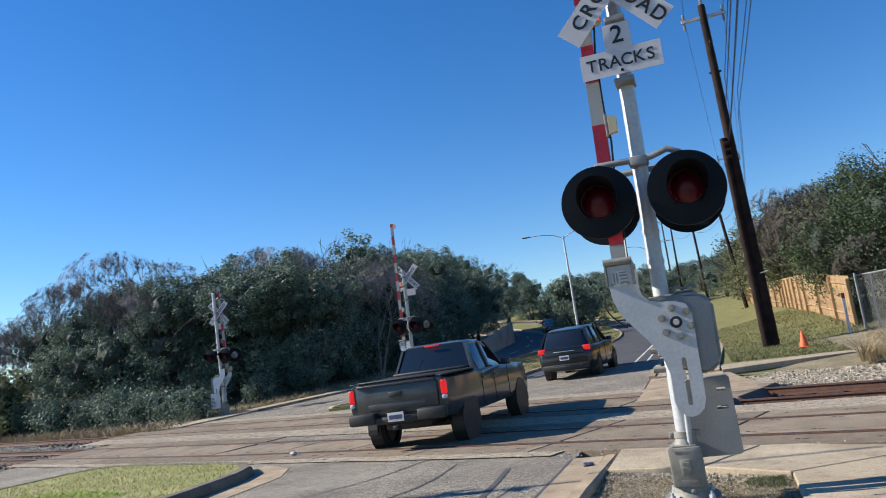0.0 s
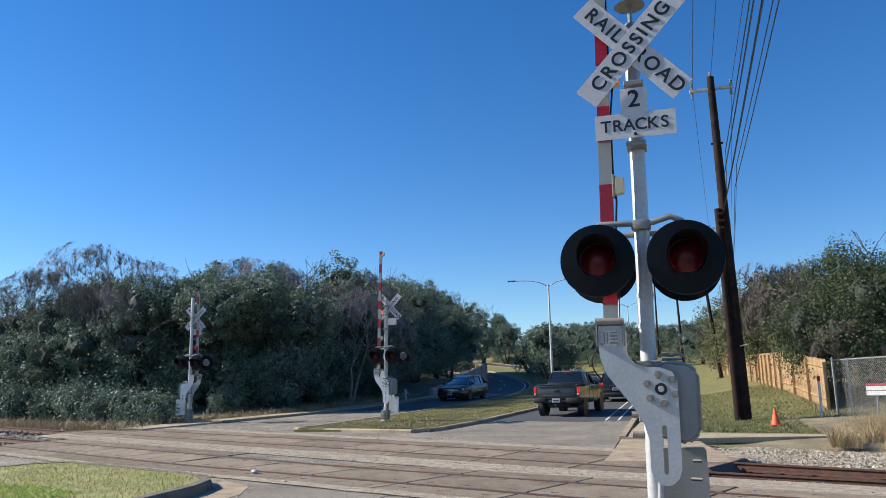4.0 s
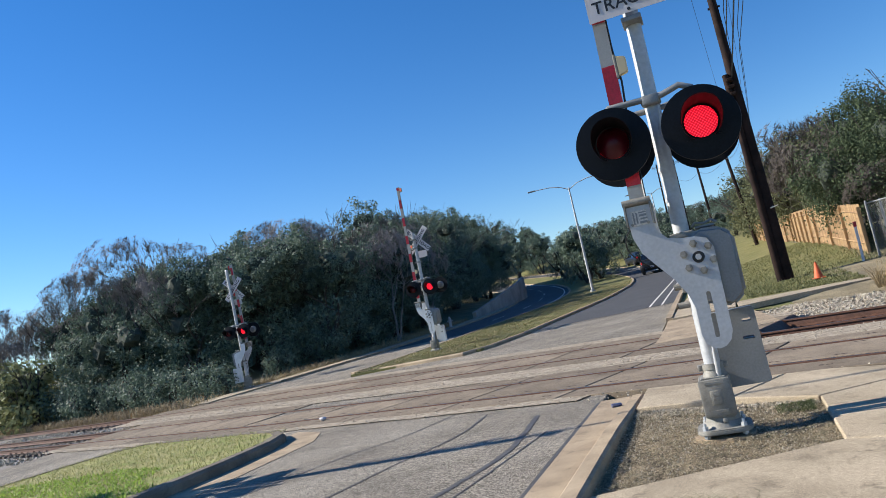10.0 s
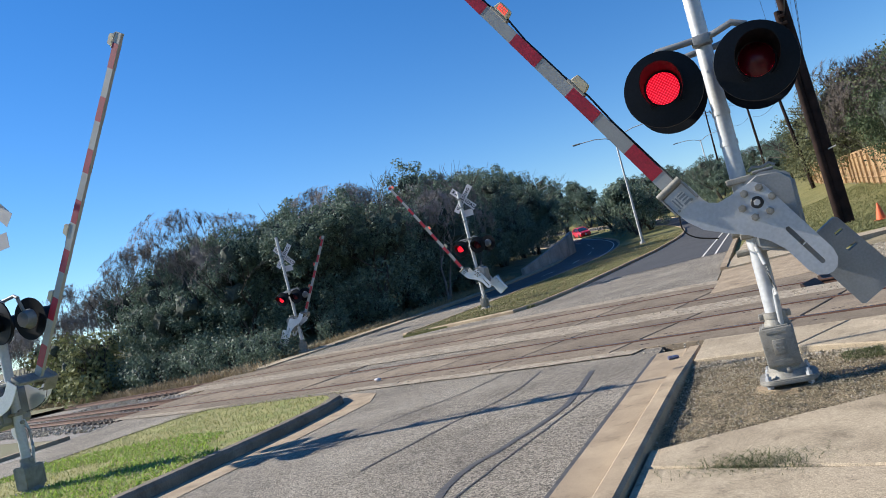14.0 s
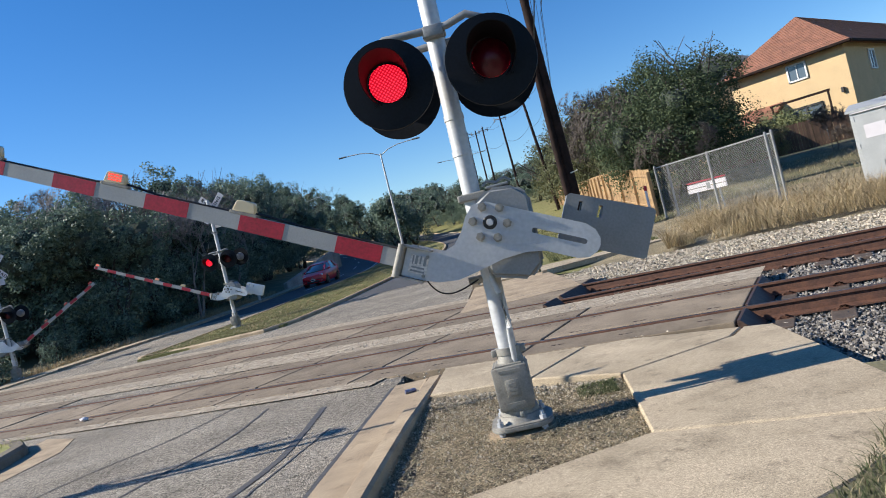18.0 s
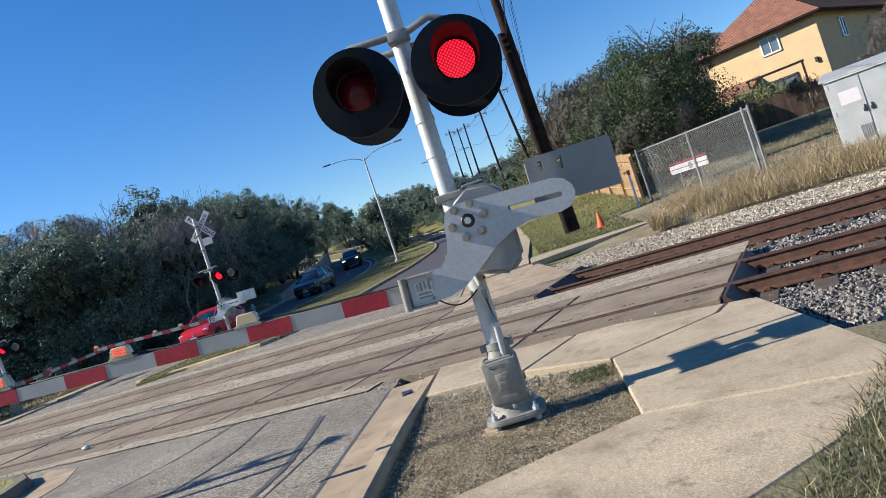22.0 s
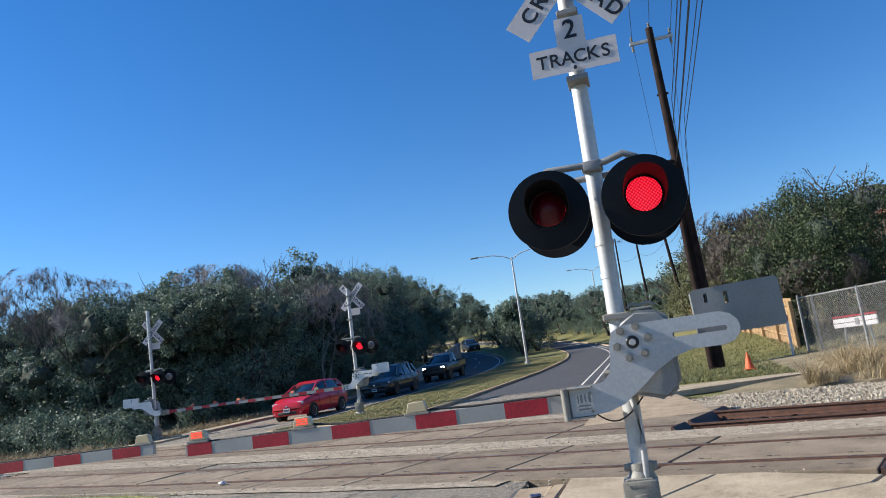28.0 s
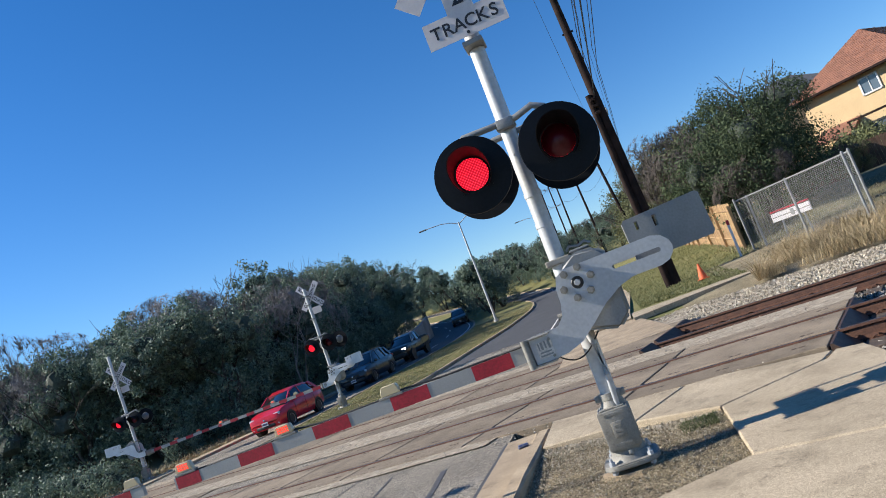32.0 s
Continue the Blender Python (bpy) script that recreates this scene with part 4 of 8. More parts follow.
def signal_head(parent, x, y, z, f, aim_deg):
    """A round black background with a hooded lamp. f: -1 faces the near side, 1 the far side."""
    turn = Matrix.Translation((x, y, z)) @ Matrix.Rotation(0 if f < 0 else math.pi, 4, "Z") @ Matrix.Rotation(radians(aim_deg), 4, "Z")
    bm = bmesh.new()
    n = 40
    for r0, r1, y0, y1 in ((0.1315, 0.31, 0.0, 0.0),):
        a = [bm.verts.new((r0 * math.cos(2 * math.pi * i / n), y0, r0 * math.sin(2 * math.pi * i / n))) for i in range(n)]
        b = [bm.verts.new((r1 * math.cos(2 * math.pi * i / n), y1 + 0.012, r1 * math.sin(2 * math.pi * i / n))) for i in range(n)]
        c = [bm.verts.new((r1 * 1.012 * math.cos(2 * math.pi * i / n), y1 + 0.03, r1 * 1.012 * math.sin(2 * math.pi * i / n))) for i in range(n)]
        d = [bm.verts.new((r0 * math.cos(2 * math.pi * i / n), y1 + 0.02, r0 * math.sin(2 * math.pi * i / n))) for i in range(n)]
        for p, q in ((a, b), (b, c), (c, d)):
            for i in range(n):
                bm.faces.new((p[i], p[(i + 1) % n], q[(i + 1) % n], q[i]))
    for k in range(4):
        t = radians(45 + 90 * k)
        rod(bm, (0.175 * math.cos(t), -0.006, 0.175 * math.sin(t)), (0.175 * math.cos(t), 0.02, 0.175 * math.sin(t)), 0.009, n=6)
    head = part("signal_head", bm, BLACK_DISC, parent, "round black background disc with a hooded red lamp", 40)
    head.matrix_local = turn
    # hood: open below, longer above
    bm = bmesh.new()
    rings = []
    for k in range(29):
        t = radians(-60 + 300 * k / 28)
        ln = 0.05 + 0.29 * max(0.0, min(1.0, (math.sin(t) + 0.75) / 1.4))
        for_r = []
        for r, yy in ((0.15, 0.0), (0.163, -ln), (0.158, -ln), (0.145, 0.0)):
            for_r.append(bm.verts.new((r * math.cos(t), yy, r * math.sin(t))))
        rings.append(for_r)
    for a, b in zip(rings, rings[1:]):
        for i in range(4):
            bm.faces.new((a[i], a[(i + 1) % 4], b[(i + 1) % 4], b[i]))
    bmesh.ops.recalc_face_normals(bm, faces=list(bm.faces))
    part("hood", bm, HOOD_IN, head, "black visor hood", 40)
    bm = bmesh.new()
    rod(bm, (0, 0.03, 0), (0, 0.15, 0), 0.15, 0.11, n=24)
    part("lamp_case", bm, HOUSING if f > 0 else BLACK_DISC, head, "", 40)
    lamp = part("lamp", lamp_disc(), [LED, LENS_DARK, BLACK_DISC], head, "red LED lamp that flashes", 40)
    lamp.matrix_local = Matrix.Translation((0, 0.0, 0))
    return head, lamp


def crossbuck(parent, x, y, z, f):
    """Two white blades with black words, and the board below them that counts the tracks."""
    out = part("crossbuck", box(bmesh.new(), 0, 0, 0, 0.06, 0.05, 0.06, bevel=0.01), GALV, parent, "white railroad crossbuck with black words")
    out.matrix_local = Matrix.Translation((x, y, z)) @ Matrix.Rotation(0 if f < 0 else math.pi, 4, "Z")
    for k, (ang, words, yy) in enumerate(((-48, (("RAIL", -0.33), ("ROAD", 0.33)), -0.035), (47, (("CROSSING", 0.0),), -0.05))):
        bm = bmesh.new()
        box(bm, 0, 0, 0, 1.22, 0.004, 0.229)
        blade = part("blade", bm, WHITE_AL, out, "white reflective blade")
        blade.matrix_local = Matrix.Translation((0, yy, 0)) @ Matrix.Rotation(radians(-ang), 4, "Y")
        for i, (w, dx) in enumerate(words):
            bm = bmesh.new()
            cu = bpy.data.curves.new("t", "FONT")
            cu.body, cu.size, cu.extrude, cu.align_x, cu.align_y = w, 0.175, 0.0015, "CENTER", "CENTER"
            cu.space_character, cu.offset = 1.22, 0.0032
            tmp = bpy.data.objects.new("t", cu)
            scene.collection.objects.link(tmp)
            me = bpy.data.meshes.new_from_object(tmp.evaluated_get(bpy.context.evaluated_depsgraph_get()))
            bpy.data.objects.remove(tmp)
            me.transform(Matrix.Translation((dx, 0, 0)))
            bm.from_mesh(me)
            bm.transform(Matrix.Rotation(radians(90), 4, "X"))
            o = part("lettering", bm, BLACK_SIGN, out, "black lettering")
            o.matrix_local = Matrix.Translation((0, yy - 0.0045, 0)) @ Matrix.Rotation(radians(-ang), 4, "Y")
    return out


def track_board(parent, x, y, z, f):
    bm = bmesh.new()
    pts = [(-0.343, -0.114), (0.343, -0.114), (0.343, 0.114), (0.114, 0.114), (0.114, 0.343), (-0.114, 0.343), (-0.114, 0.114), (-0.343, 0.114)]
    prism(bm, pts, "y", 0.0, 0.004)
    b = part("track_board", bm, WHITE_AL, parent, "white board reading 2 TRACKS in black")
    b.matrix_local = Matrix.Translation((x, y, z)) @ Matrix.Rotation(0 if f < 0 else math.pi, 4, "Z") @ Matrix.Rotation(radians(0.6), 4, "Y")
    letters("digit", "2", 0.22, BLACK_SIGN, b, Matrix.Translation((0, -0.002, 0.235)) @ Matrix.Rotation(radians(90), 4, "X"))
    for k, ch in enumerate("TRACKS"):
        letters("letter", ch, 0.15, BLACK_SIGN, b, Matrix.Translation(((k - 2.5) * 0.1, -0.002, 0.0)) @ Matrix.Rotation(radians(90), 4, "X"))
    for zz in (0.3, -0.085):
        part("bolt", rod(bmesh.new(), (0, -0.014, zz), (0, 0, zz), 0.014, n=8), BLACK_SIGN, b)


def crossing_signal(x, y, s, f, reach, label, lean=0.0, turn=0.0, plaque=True, red_knobs=False, sign_turn=0.0, gate=None, height=4.75, bell=True, rear_dx=0.0, near_sign=False, plate_mat=None):
    """A mast with crossbuck, flashing lamps and a gate. s: the way the arm reaches along x; f: the side that it faces."""
    root = thing("crossing_signal", Matrix.Translation((x, y, gz(y))) @ Matrix.Rotation(radians(turn), 4, "Z"), label, "crossing signal", "signals at the crossing")

    def lx(z):
        return 0.012 + math.tan(radians(lean)) * z
    bm = bmesh.new()
    plate_mat = plate_mat or PLATE_GREY
    rod(bm, (lx(0.4), 0, 0.42), (lx(height), 0, height), 0.066, n=24)
    for z in (2.02, 2.28, 3.62):
        rod(bm, (lx(z - 0.02), 0, z - 0.02), (lx(z + 0.02), 0, z + 0.02), 0.072, n=24)
    part("mast", bm, GALV, root, "galvanized steel mast", 40)
    bm = bmesh.new()
    rod(bm, (lx(height), 0, height), (lx(height), 0, height + 0.05), 0.074, 0.05, n=20)
    if bell:
        rod(bm, (lx(4.8), 0, 4.8), (lx(5.0), 0, 5.0), 0.02, n=8)
        rod(bm, (lx(5.0), 0, 4.98), (lx(5.0), 0, 5.06), 0.14, 0.03, n=20)
    part("bell" if bell else "mast_cap", bm, HOUSING if bell else GALV, root, "dark warning bell on the mast top" if bell else "", 40)
    # foot
    bm = bmesh.new()
    prism(bm, [(0.235 * math.cos(a) * (1 + 0.25 * noise.noise((a * 1.7, x, 1))), 0.225 * math.sin(a) * (1 + 0.25 * noise.noise((a * 1.7, x, 4)))) for a in [k * math.pi / 9 for k in range(18)]], "z", -0.15, 0.022)
    part("footing", bm, CURB, root, "rough concrete footing flush with the earth")
    bm = bmesh.new()
    prism(bm, arc(0.1, 0.1, 0.12, 0, 90, 5) + arc(-0.1, 0.1, 0.12, 90, 180, 5) + arc(-0.1, -0.1, 0.12, 180, 270, 5) + arc(0.1, -0.1, 0.12, 270, 360, 5), "z", 0.055, 0.095)
    bmesh.ops.bevel(bm, geom=[e for e in bm.edges if abs(e.verts[0].co.z - e.verts[1].co.z) < 1e-4], offset=0.01, segments=2, affect="EDGES")
    rod(bm, (0, 0, 0.09), (0, 0, 0.14), 0.175, 0.15, n=20)
    base = part("base_flange", bm, CAST, root, "rounded cast base flange", 40)
    for a in (-1, 1):
        for b in (-1, 1):
            bm = bmesh.new()
            rod(bm, (a * 0.15, b * 0.15, 0.0), (a * 0.15, b * 0.15, 0.15), 0.013, n=8)
            rod(bm, (a * 0.15, b * 0.15, 0.094), (a * 0.15, b * 0.15, 0.122), 0.026, n=6)
            rod(bm, (a * 0.15, b * 0.15, 0.03), (a * 0.15, b * 0.15, 0.056), 0.026, n=6)
            part("anchor_bolt", bm, GALV, base)
    bm = bmesh.new()
    prism(bm, [(-0.105, 0.17), (0.105, 0.17), (0.125, 0.2), (0.128, 0.48), (0.105, 0.505), (-0.105, 0.505), (-0.128, 0.48), (-0.125, 0.2)], "y", -0.145, 0.145)
    bmesh.ops.bevel(bm, geom=list(bm.edges), offset=0.012, segments=2, affect="EDGES")
    rod(bm, (lx(0.5), 0, 0.495), (lx(0.56), 0, 0.565), 0.1, 0.082, n=16)
    rod(bm, (lx(0.57), 0, 0.56), (lx(0.6), 0, 0.61), 0.09, n=16)
    for dx in (-0.1, 0.1):
        box(bm, lx(0.55) + dx, 0, 0.58, 0.045, 0.06, 0.05, bevel=0.008)
    box(bm, 0, f * 0.152, 0.345, 0.25, 0.026, 0.3, bevel=0.01)
    rod(bm, (0, 0, 0.1), (0, 0, 0.19), 0.15, 0.13, n=20)
    box(bm, 0, f * 0.168, 0.345, 0.095, 0.014, 0.12, bevel=0.004)
    for z, w in ((0.465, 0.15), (0.372, 0.05), (0.335, 0.06), (0.31, 0.05), (0.235, 0.13)):
        box(bm, 0, f * (0.176 if z in (0.372, 0.335, 0.31) else 0.167), z, w, 0.012, 0.02)
    box(bm, 0.02, f * 0.155, 0.155, 0.035, 0.02, 0.035, bevel=0.005)
    part("junction_box", bm, CAST, root, "grey cast junction box with raised unreadable marks", 40)
    # cable pipe beside the mast
    bm = bmesh.new()
    tube(bm, [(0.05, f * 0.07, 0.5), (0.07, f * 0.1, 0.75), (0.06, f * 0.1, 1.0), (0.03, f * 0.07, 1.15)], 0.022, 8)
    part("conduit", bm, GALV, root, "steel cable conduit", 50)
    # gate mechanism
    gx, gzv = -s * 0.125, 1.49
    bm = bmesh.new()
    prism(bm, [(-0.19, -0.34), (0.08, -0.42), (0.19, -0.33), (0.2, 0.15), (0.12, 0.23), (-0.06, 0.25), (-0.19, 0.17)], "y", -0.235, 0.235)
    bmesh.ops.bevel(bm, geom=list(bm.edges), offset=0.03, segments=3, affect="EDGES")
    for v in bm.verts:
        v.co.x = -s * v.co.x
    bmesh.ops.recalc_face_normals(bm, faces=list(bm.faces))
    hs = part("gate_mechanism", bm, HOUSING, root, "grey rounded gate motor housing", 40)
    hs.matrix_local = Matrix.Translation((gx - s * 0.1, 0.03 * f, gzv - 0.02))
    bm = bmesh.new()
    box(bm, -s * 0.0, 0, 0.262, 0.16, 0.2, 0.018, bevel=0.006)
    tube(bm, [(-0.1, 0, 0.28), (-0.07, 0, 0.31), (0.0, 0, 0.29), (0.06, 0, 0.31), (0.1, 0, 0.28)], 0.012, 6)
    part("cover_strap", bm, HOUSING, hs)
    bm = bmesh.new()
    rod(bm, (0, -0.26, 0), (0, 0.26, 0), 0.035, n=16)
    ax = part("main_shaft", bm, GALV, root, "", 40)
    ax.matrix_local = Matrix.Translation((gx, 0, gzv))
    for z in (1.28, 1.12):
        part("clamp_bolt", rod(bmesh.new(), (lx(z) - 0.16, 0, z), (lx(z) + 0.1, 0, z), 0.028, n=10), CAST, root)
    for z in (1.7, 1.25):
        part("mast_clamp", box(bmesh.new(), lx(z), 0, z, 0.2, 0.2, 0.05, bevel=0.01), CAST, root)
    # the swinging part
    fy = f * 0.3
    bm = bmesh.new()
    holed_plate(bm, PLATE_OUT, [slot(-0.64, -0.3, 0.012, 0.018)], fy - 0.006, fy + 0.006, s)
    arm = part("gate_arm", bm, plate_mat, root, "grey steel gate arm with red and white striped boom")
    arm.matrix_local = Matrix.Translation((gx, 0, gzv))
    bm = bmesh.new()
    holed_plate(bm, PLATE_OUT, [slot(-0.64, -0.3, 0.012, 0.018)], -fy - 0.006, -fy + 0.006, s)
    part("rear_plate", bm, plate_mat, arm)
    bm = bmesh.new()
    pts = [(-1.13, 0.0), (-1.12, 0.33), (-1.1, 0.35), (-0.5, 0.33), (-0.48, 0.31), (-0.49, -0.01), (-0.51, -0.03), (-1.11, -0.02)]
    holed_plate(bm, pts, [[(-0.6, 0.22), (-0.575, 0.22), (-0.575, 0.32 - 0.03), (-0.6, 0.32 - 0.03)], [(-0.75, 0.2), (-0.72, 0.2), (-0.72, 0.29), (-0.75, 0.29)]], -fy * 0.45, -fy * 0.45 + 0.15 * (1 if f < 0 else -1), s)
    part("counterweight", bm, HOUSING if plate_mat is PLATE_GREY else plate_mat, arm, "grey steel counterweight plate")
    for k in range(6):
        t = radians(60 * k + 10)
        bm = bmesh.new()
        rod(bm, (0.115 * math.cos(t), fy + f * 0.006, 0.115 * math.sin(t)), (0.115 * math.cos(t), fy + f * 0.042, 0.115 * math.sin(t)), 0.019, n=8)
        rod(bm, (0.115 * math.cos(t), fy + f * 0.006, 0.115 * math.sin(t)), (0.115 * math.cos(t), fy + f * 0.024, 0.115 * math.sin(t)), 0.032, n=6)
        part("hub_bolt", bm, CAST, arm, "", 40)
    bm = bmesh.new()
    for r0, r1, yy in ((0.048, 0.042, 0.012),):
        rod(bm, (0, fy + f * 0.0065, 0), (0, fy + f * yy, 0), r0, r1, n=20)
    part("hub_cap", bm, CABLE, arm, "black hub ring", 40)
    part("hub_nut", rod(bmesh.new(), (0, fy + f * 0.0125, 0), (0, fy + f * 0.036, 0), 0.027, 0.024, n=6), GALV, arm)
    bm = bmesh.new()
    box(bm, s * 0.41, fy + f * 0.009, -0.385, 0.125, 0.006, 0.125)
    lab = part("maker_plate", bm, PAINT_WHITE, arm, "small plate with unreadable marks")
    bm = bmesh.new()
    for i, (u, w, ww, h) in enumerate(((-0.04, -0.03, 0.018, 0.06), (-0.01, -0.035, 0.012, 0.055), (0.018, -0.03, 0.018, 0.06), (0.042, -0.03, 0.01, 0.06), (0.0, 0.02, 0.09, 0.012), (0.0, 0.045, 0.1, 0.012))):
        box(bm, s * (0.41 + u), fy + f * 0.0135, -0.385 - w, ww, 0.003, h)
    part("plate_marks", bm, HOUSING, lab)
    # adapter between plates and boom
    bm = bmesh.new()
    box(bm, s * 0.53, f * 0.02, -0.385, 0.05, 0.56, 0.2, bevel=0.008)
    rod(bm, (s * 0.545, fy + f * 0.02, -0.5), (s * 0.545, fy + f * 0.02, -0.27), 0.028, n=12)
    for q in (-0.49, -0.28):
        box(bm, s * 0.45, f * 0.24, q, 0.2, 0.2, 0.012)
    for q in (-0.45, -0.32):
        rod(bm, (s * 0.36, f * 0.1, q), (s * 0.36, f * 0.33, q), 0.012, n=8)
    part("boom_adapter", bm, CAST, arm, "bolted steel boom adapter", 40)
    yb = f * 0.1
    bm = bmesh.new()
    r0, r1 = 0.062, 0.05
    vs = []
    for p, r in ((0.55, r0), (reach, r1)):
        vs.append([bm.verts.new((s * p, yb + a, -0.385 + b)) for a, b in ((-0.025, -r), (0.025, -r), (0.025, r), (-0.025, r))])
    for i in range(4):
        bm.faces.new((vs[0][i], vs[0][(i + 1) % 4], vs[1][(i + 1) % 4], vs[1][i]))
    bm.faces.new(vs[0]), bm.faces.new(vs[1])
    bmesh.ops.recalc_face_normals(bm, faces=list(bm.faces))
    part("boom", bm, BOOM_WHITE, arm, "white tapered gate boom")
    p = 0.705
    while p < reach - 0.1:
        q = min(p + 0.335, reach - 0.02)
        bm = bmesh.new()
        ra, rb = r0 + (r1 - r0) * (p - 0.55) / (reach - 0.55), r0 + (r1 - r0) * (q - 0.55) / (reach - 0.55)
        for k in (-1, 1):
            yy = yb + k * 0.0275
            fc = bm.faces.new([bm.verts.new((s * a, yy, -0.385 + b)) for a, b in ((p, -ra), (q, -rb), (q, rb), (p, ra))])
            r = bmesh.ops.extrude_face_region(bm, geom=[fc])
            for v in (v for v in r["geom"] if isinstance(v, bmesh.types.BMVert)):
                v.co.y -= k * 0.002
        bmesh.ops.recalc_face_normals(bm, faces=list(bm.faces))
        part("stripe", bm, RED_SHEET, arm, "red reflective stripe")
        p += 0.727
    for k, p in enumerate((1.75, 2.75, reach - 0.12)):
        bm = bmesh.new()
        box(bm, s * p, yb, -0.32, 0.21, 0.06, 0.025, bevel=0.006)
        lampo = part("arm_lamp", bm, CAST, arm, "small gate arm lamp")
        bm = bmesh.new()
        prism(bm, [(s * p - 0.088, -0.309), (s * p + 0.088, -0.309), (s * p + 0.07, -0.238), (s * p + 0.055, -0.228), (s * p - 0.055, -0.228), (s * p - 0.07, -0.238)], "y", yb - 0.03, yb + 0.03)
        bmesh.ops.bevel(bm, geom=list(bm.edges), offset=0.006, segments=1, affect="EDGES")
        part("lens", bm, AMBER if not red_knobs else TAIL, lampo, "", 40)
        if k != 0:
            bm = bmesh.new()
            for a in range(5):
                for b in range(3):
                    box(bm, s * p + (a - 2) * 0.022, yb + f * 0.0305, -0.267 + (b - 1) * 0.019, 0.014, 0.005, 0.011)
            part("arm_leds", bm, LED_SMALL, lampo, "lit red lamp elements")
    bm = bmesh.new()
    tube(bm, [(s * 0.5, f * 0.2, -0.31), (s * 0.8, yb, -0.315), (s * 1.3, yb + 0.01, -0.318), (s * 1.62, yb, -0.3), (s * 1.9, yb, -0.322), (s * 2.4, yb, -0.325), (s * 2.65, yb, -0.3), (s * 2.9, yb, -0.325), (s * (reach - 0.2), yb, -0.33)], 0.009, 5)
    part("lamp_cable", bm, CABLE, arm, "black lamp cable along the boom")
    bm = bmesh.new()
    tube(bm, [(s * (0.36 - 0.36 * k / 14), f * (0.22 - 0.2 * k / 14), -0.46 - 0.115 * math.sin(math.pi * (k / 14) ** 0.9) + 0.05 * k / 14) for k in range(15)], 0.006, 6)
    part("loop_cable", bm, CABLE, arm, "loose black cable loop")
    rows = []
    for t, deg in gate or GATE:
        rows.append((t, Matrix.Translation((gx, 0, gzv)) @ Matrix.Rotation(radians(deg) * (-1 if s > 0 else 1), 4, "Y")))
    GATES.append((arm, rows))
    # lamps
    bm = bmesh.new()
    c = lx(2.87)
    tube(bm, [(-0.37, f * 0.12, 2.86), (-0.3, f * 0.14, 2.9), (c - 0.1, f * 0.1, 2.9), (c + 0.1, f * 0.1, 2.9), (0.3, f * 0.14, 2.93), (0.4, f * 0.12, 2.88)], 0.027, 10)
    tube(bm, [(-0.37, -f * 0.12, 2.8), (-0.3, -f * 0.14, 2.84), (c - 0.1, -f * 0.1, 2.84), (c + 0.1, -f * 0.1, 2.84), (0.3, -f * 0.14, 2.87), (0.4, -f * 0.12, 2.82)], 0.027, 10)
    box(bm, c, f * 0.03, 2.885, 0.14, 0.2, 0.085, bevel=0.012)
    box(bm, c, f * 0.03, 2.885, 0.165, 0.1, 0.06, bevel=0.012)
    for xx in (-0.33, 0.39):
        rod(bm, (xx, f * 0.12, 2.87), (xx, f * 0.2, 2.6), 0.026, n=8)
        rod(bm, (xx, -f * 0.12, 2.82), (xx, -f * 0.2, 2.6), 0.026, n=8)
    part("lamp_bracket", bm, HOUSING, root, "galvanized lamp crossarm", 45)
    for ff, yy in ((f, f * 0.27), (-f, -f * 0.27)):
        for xx, zz, left in ((-0.32, 2.572, True), (0.395, 2.555, False)):
            head, lamp = signal_head(root, xx + (rear_dx if yy > 0 else 0), yy, zz, ff, (3 if ff == f else -4))
            LAMPS.append((lamp, left))
    if near_sign:
        crossbuck(root, lx(4.48) + 0.12, 0.12, 4.48, -1)
        part("sign_back", box(bmesh.new(), lx(3.85) + 0.2, 0.13, 3.9, 0.36, 0.01, 0.26, bevel=0.003), WHITE_AL, root, "blank back of a small white board")
    else:
        cb = crossbuck(root, lx(4.48), f * 0.17, 4.48, f)
        cb.matrix_local = Matrix.Rotation(radians(sign_turn), 4, "Z") @ cb.matrix_local
    if plaque:
        track_board(root, lx(3.8), f * 0.19, 3.76, f)
    for z in (3.6, 4.16, 4.5):
        part("sign_clamp", box(bmesh.new(), lx(z), f * 0.06, z, 0.17, 0.24, 0.045, bevel=0.008), HOUSING, root)
    return root


GATES, LAMPS = [], []


def lamp_rows(left):
    """A lamp's face to the front while lit, turned to the dark lens while not."""
    on = [iv for iv in LEFT_ON]
    if not left:
        on = [(a[1], b[0]) for a, b in zip(LEFT_ON, LEFT_ON[1:])]
    rows, turn = [(0.0, math.pi)], math.pi

    def swing(t, to):
        nonlocal turn
        rows.append((t - 0.03, turn))
        for k in range(4):
            rows.append((t + k / 30, turn + (to - turn) * k / 3))
        rows.append((t + 0.13, to))
        turn = to
    for a, b in on:
        swing(a, turn + math.pi)
        if b < 31.9:
            swing(b, turn + math.pi)
    rows.append((32.0, turn)) if rows[-1][0] < 32.0 else None
    return [(t, Matrix.Rotation(a, 4, "Z")) for t, a in rows if t <= 32.0]


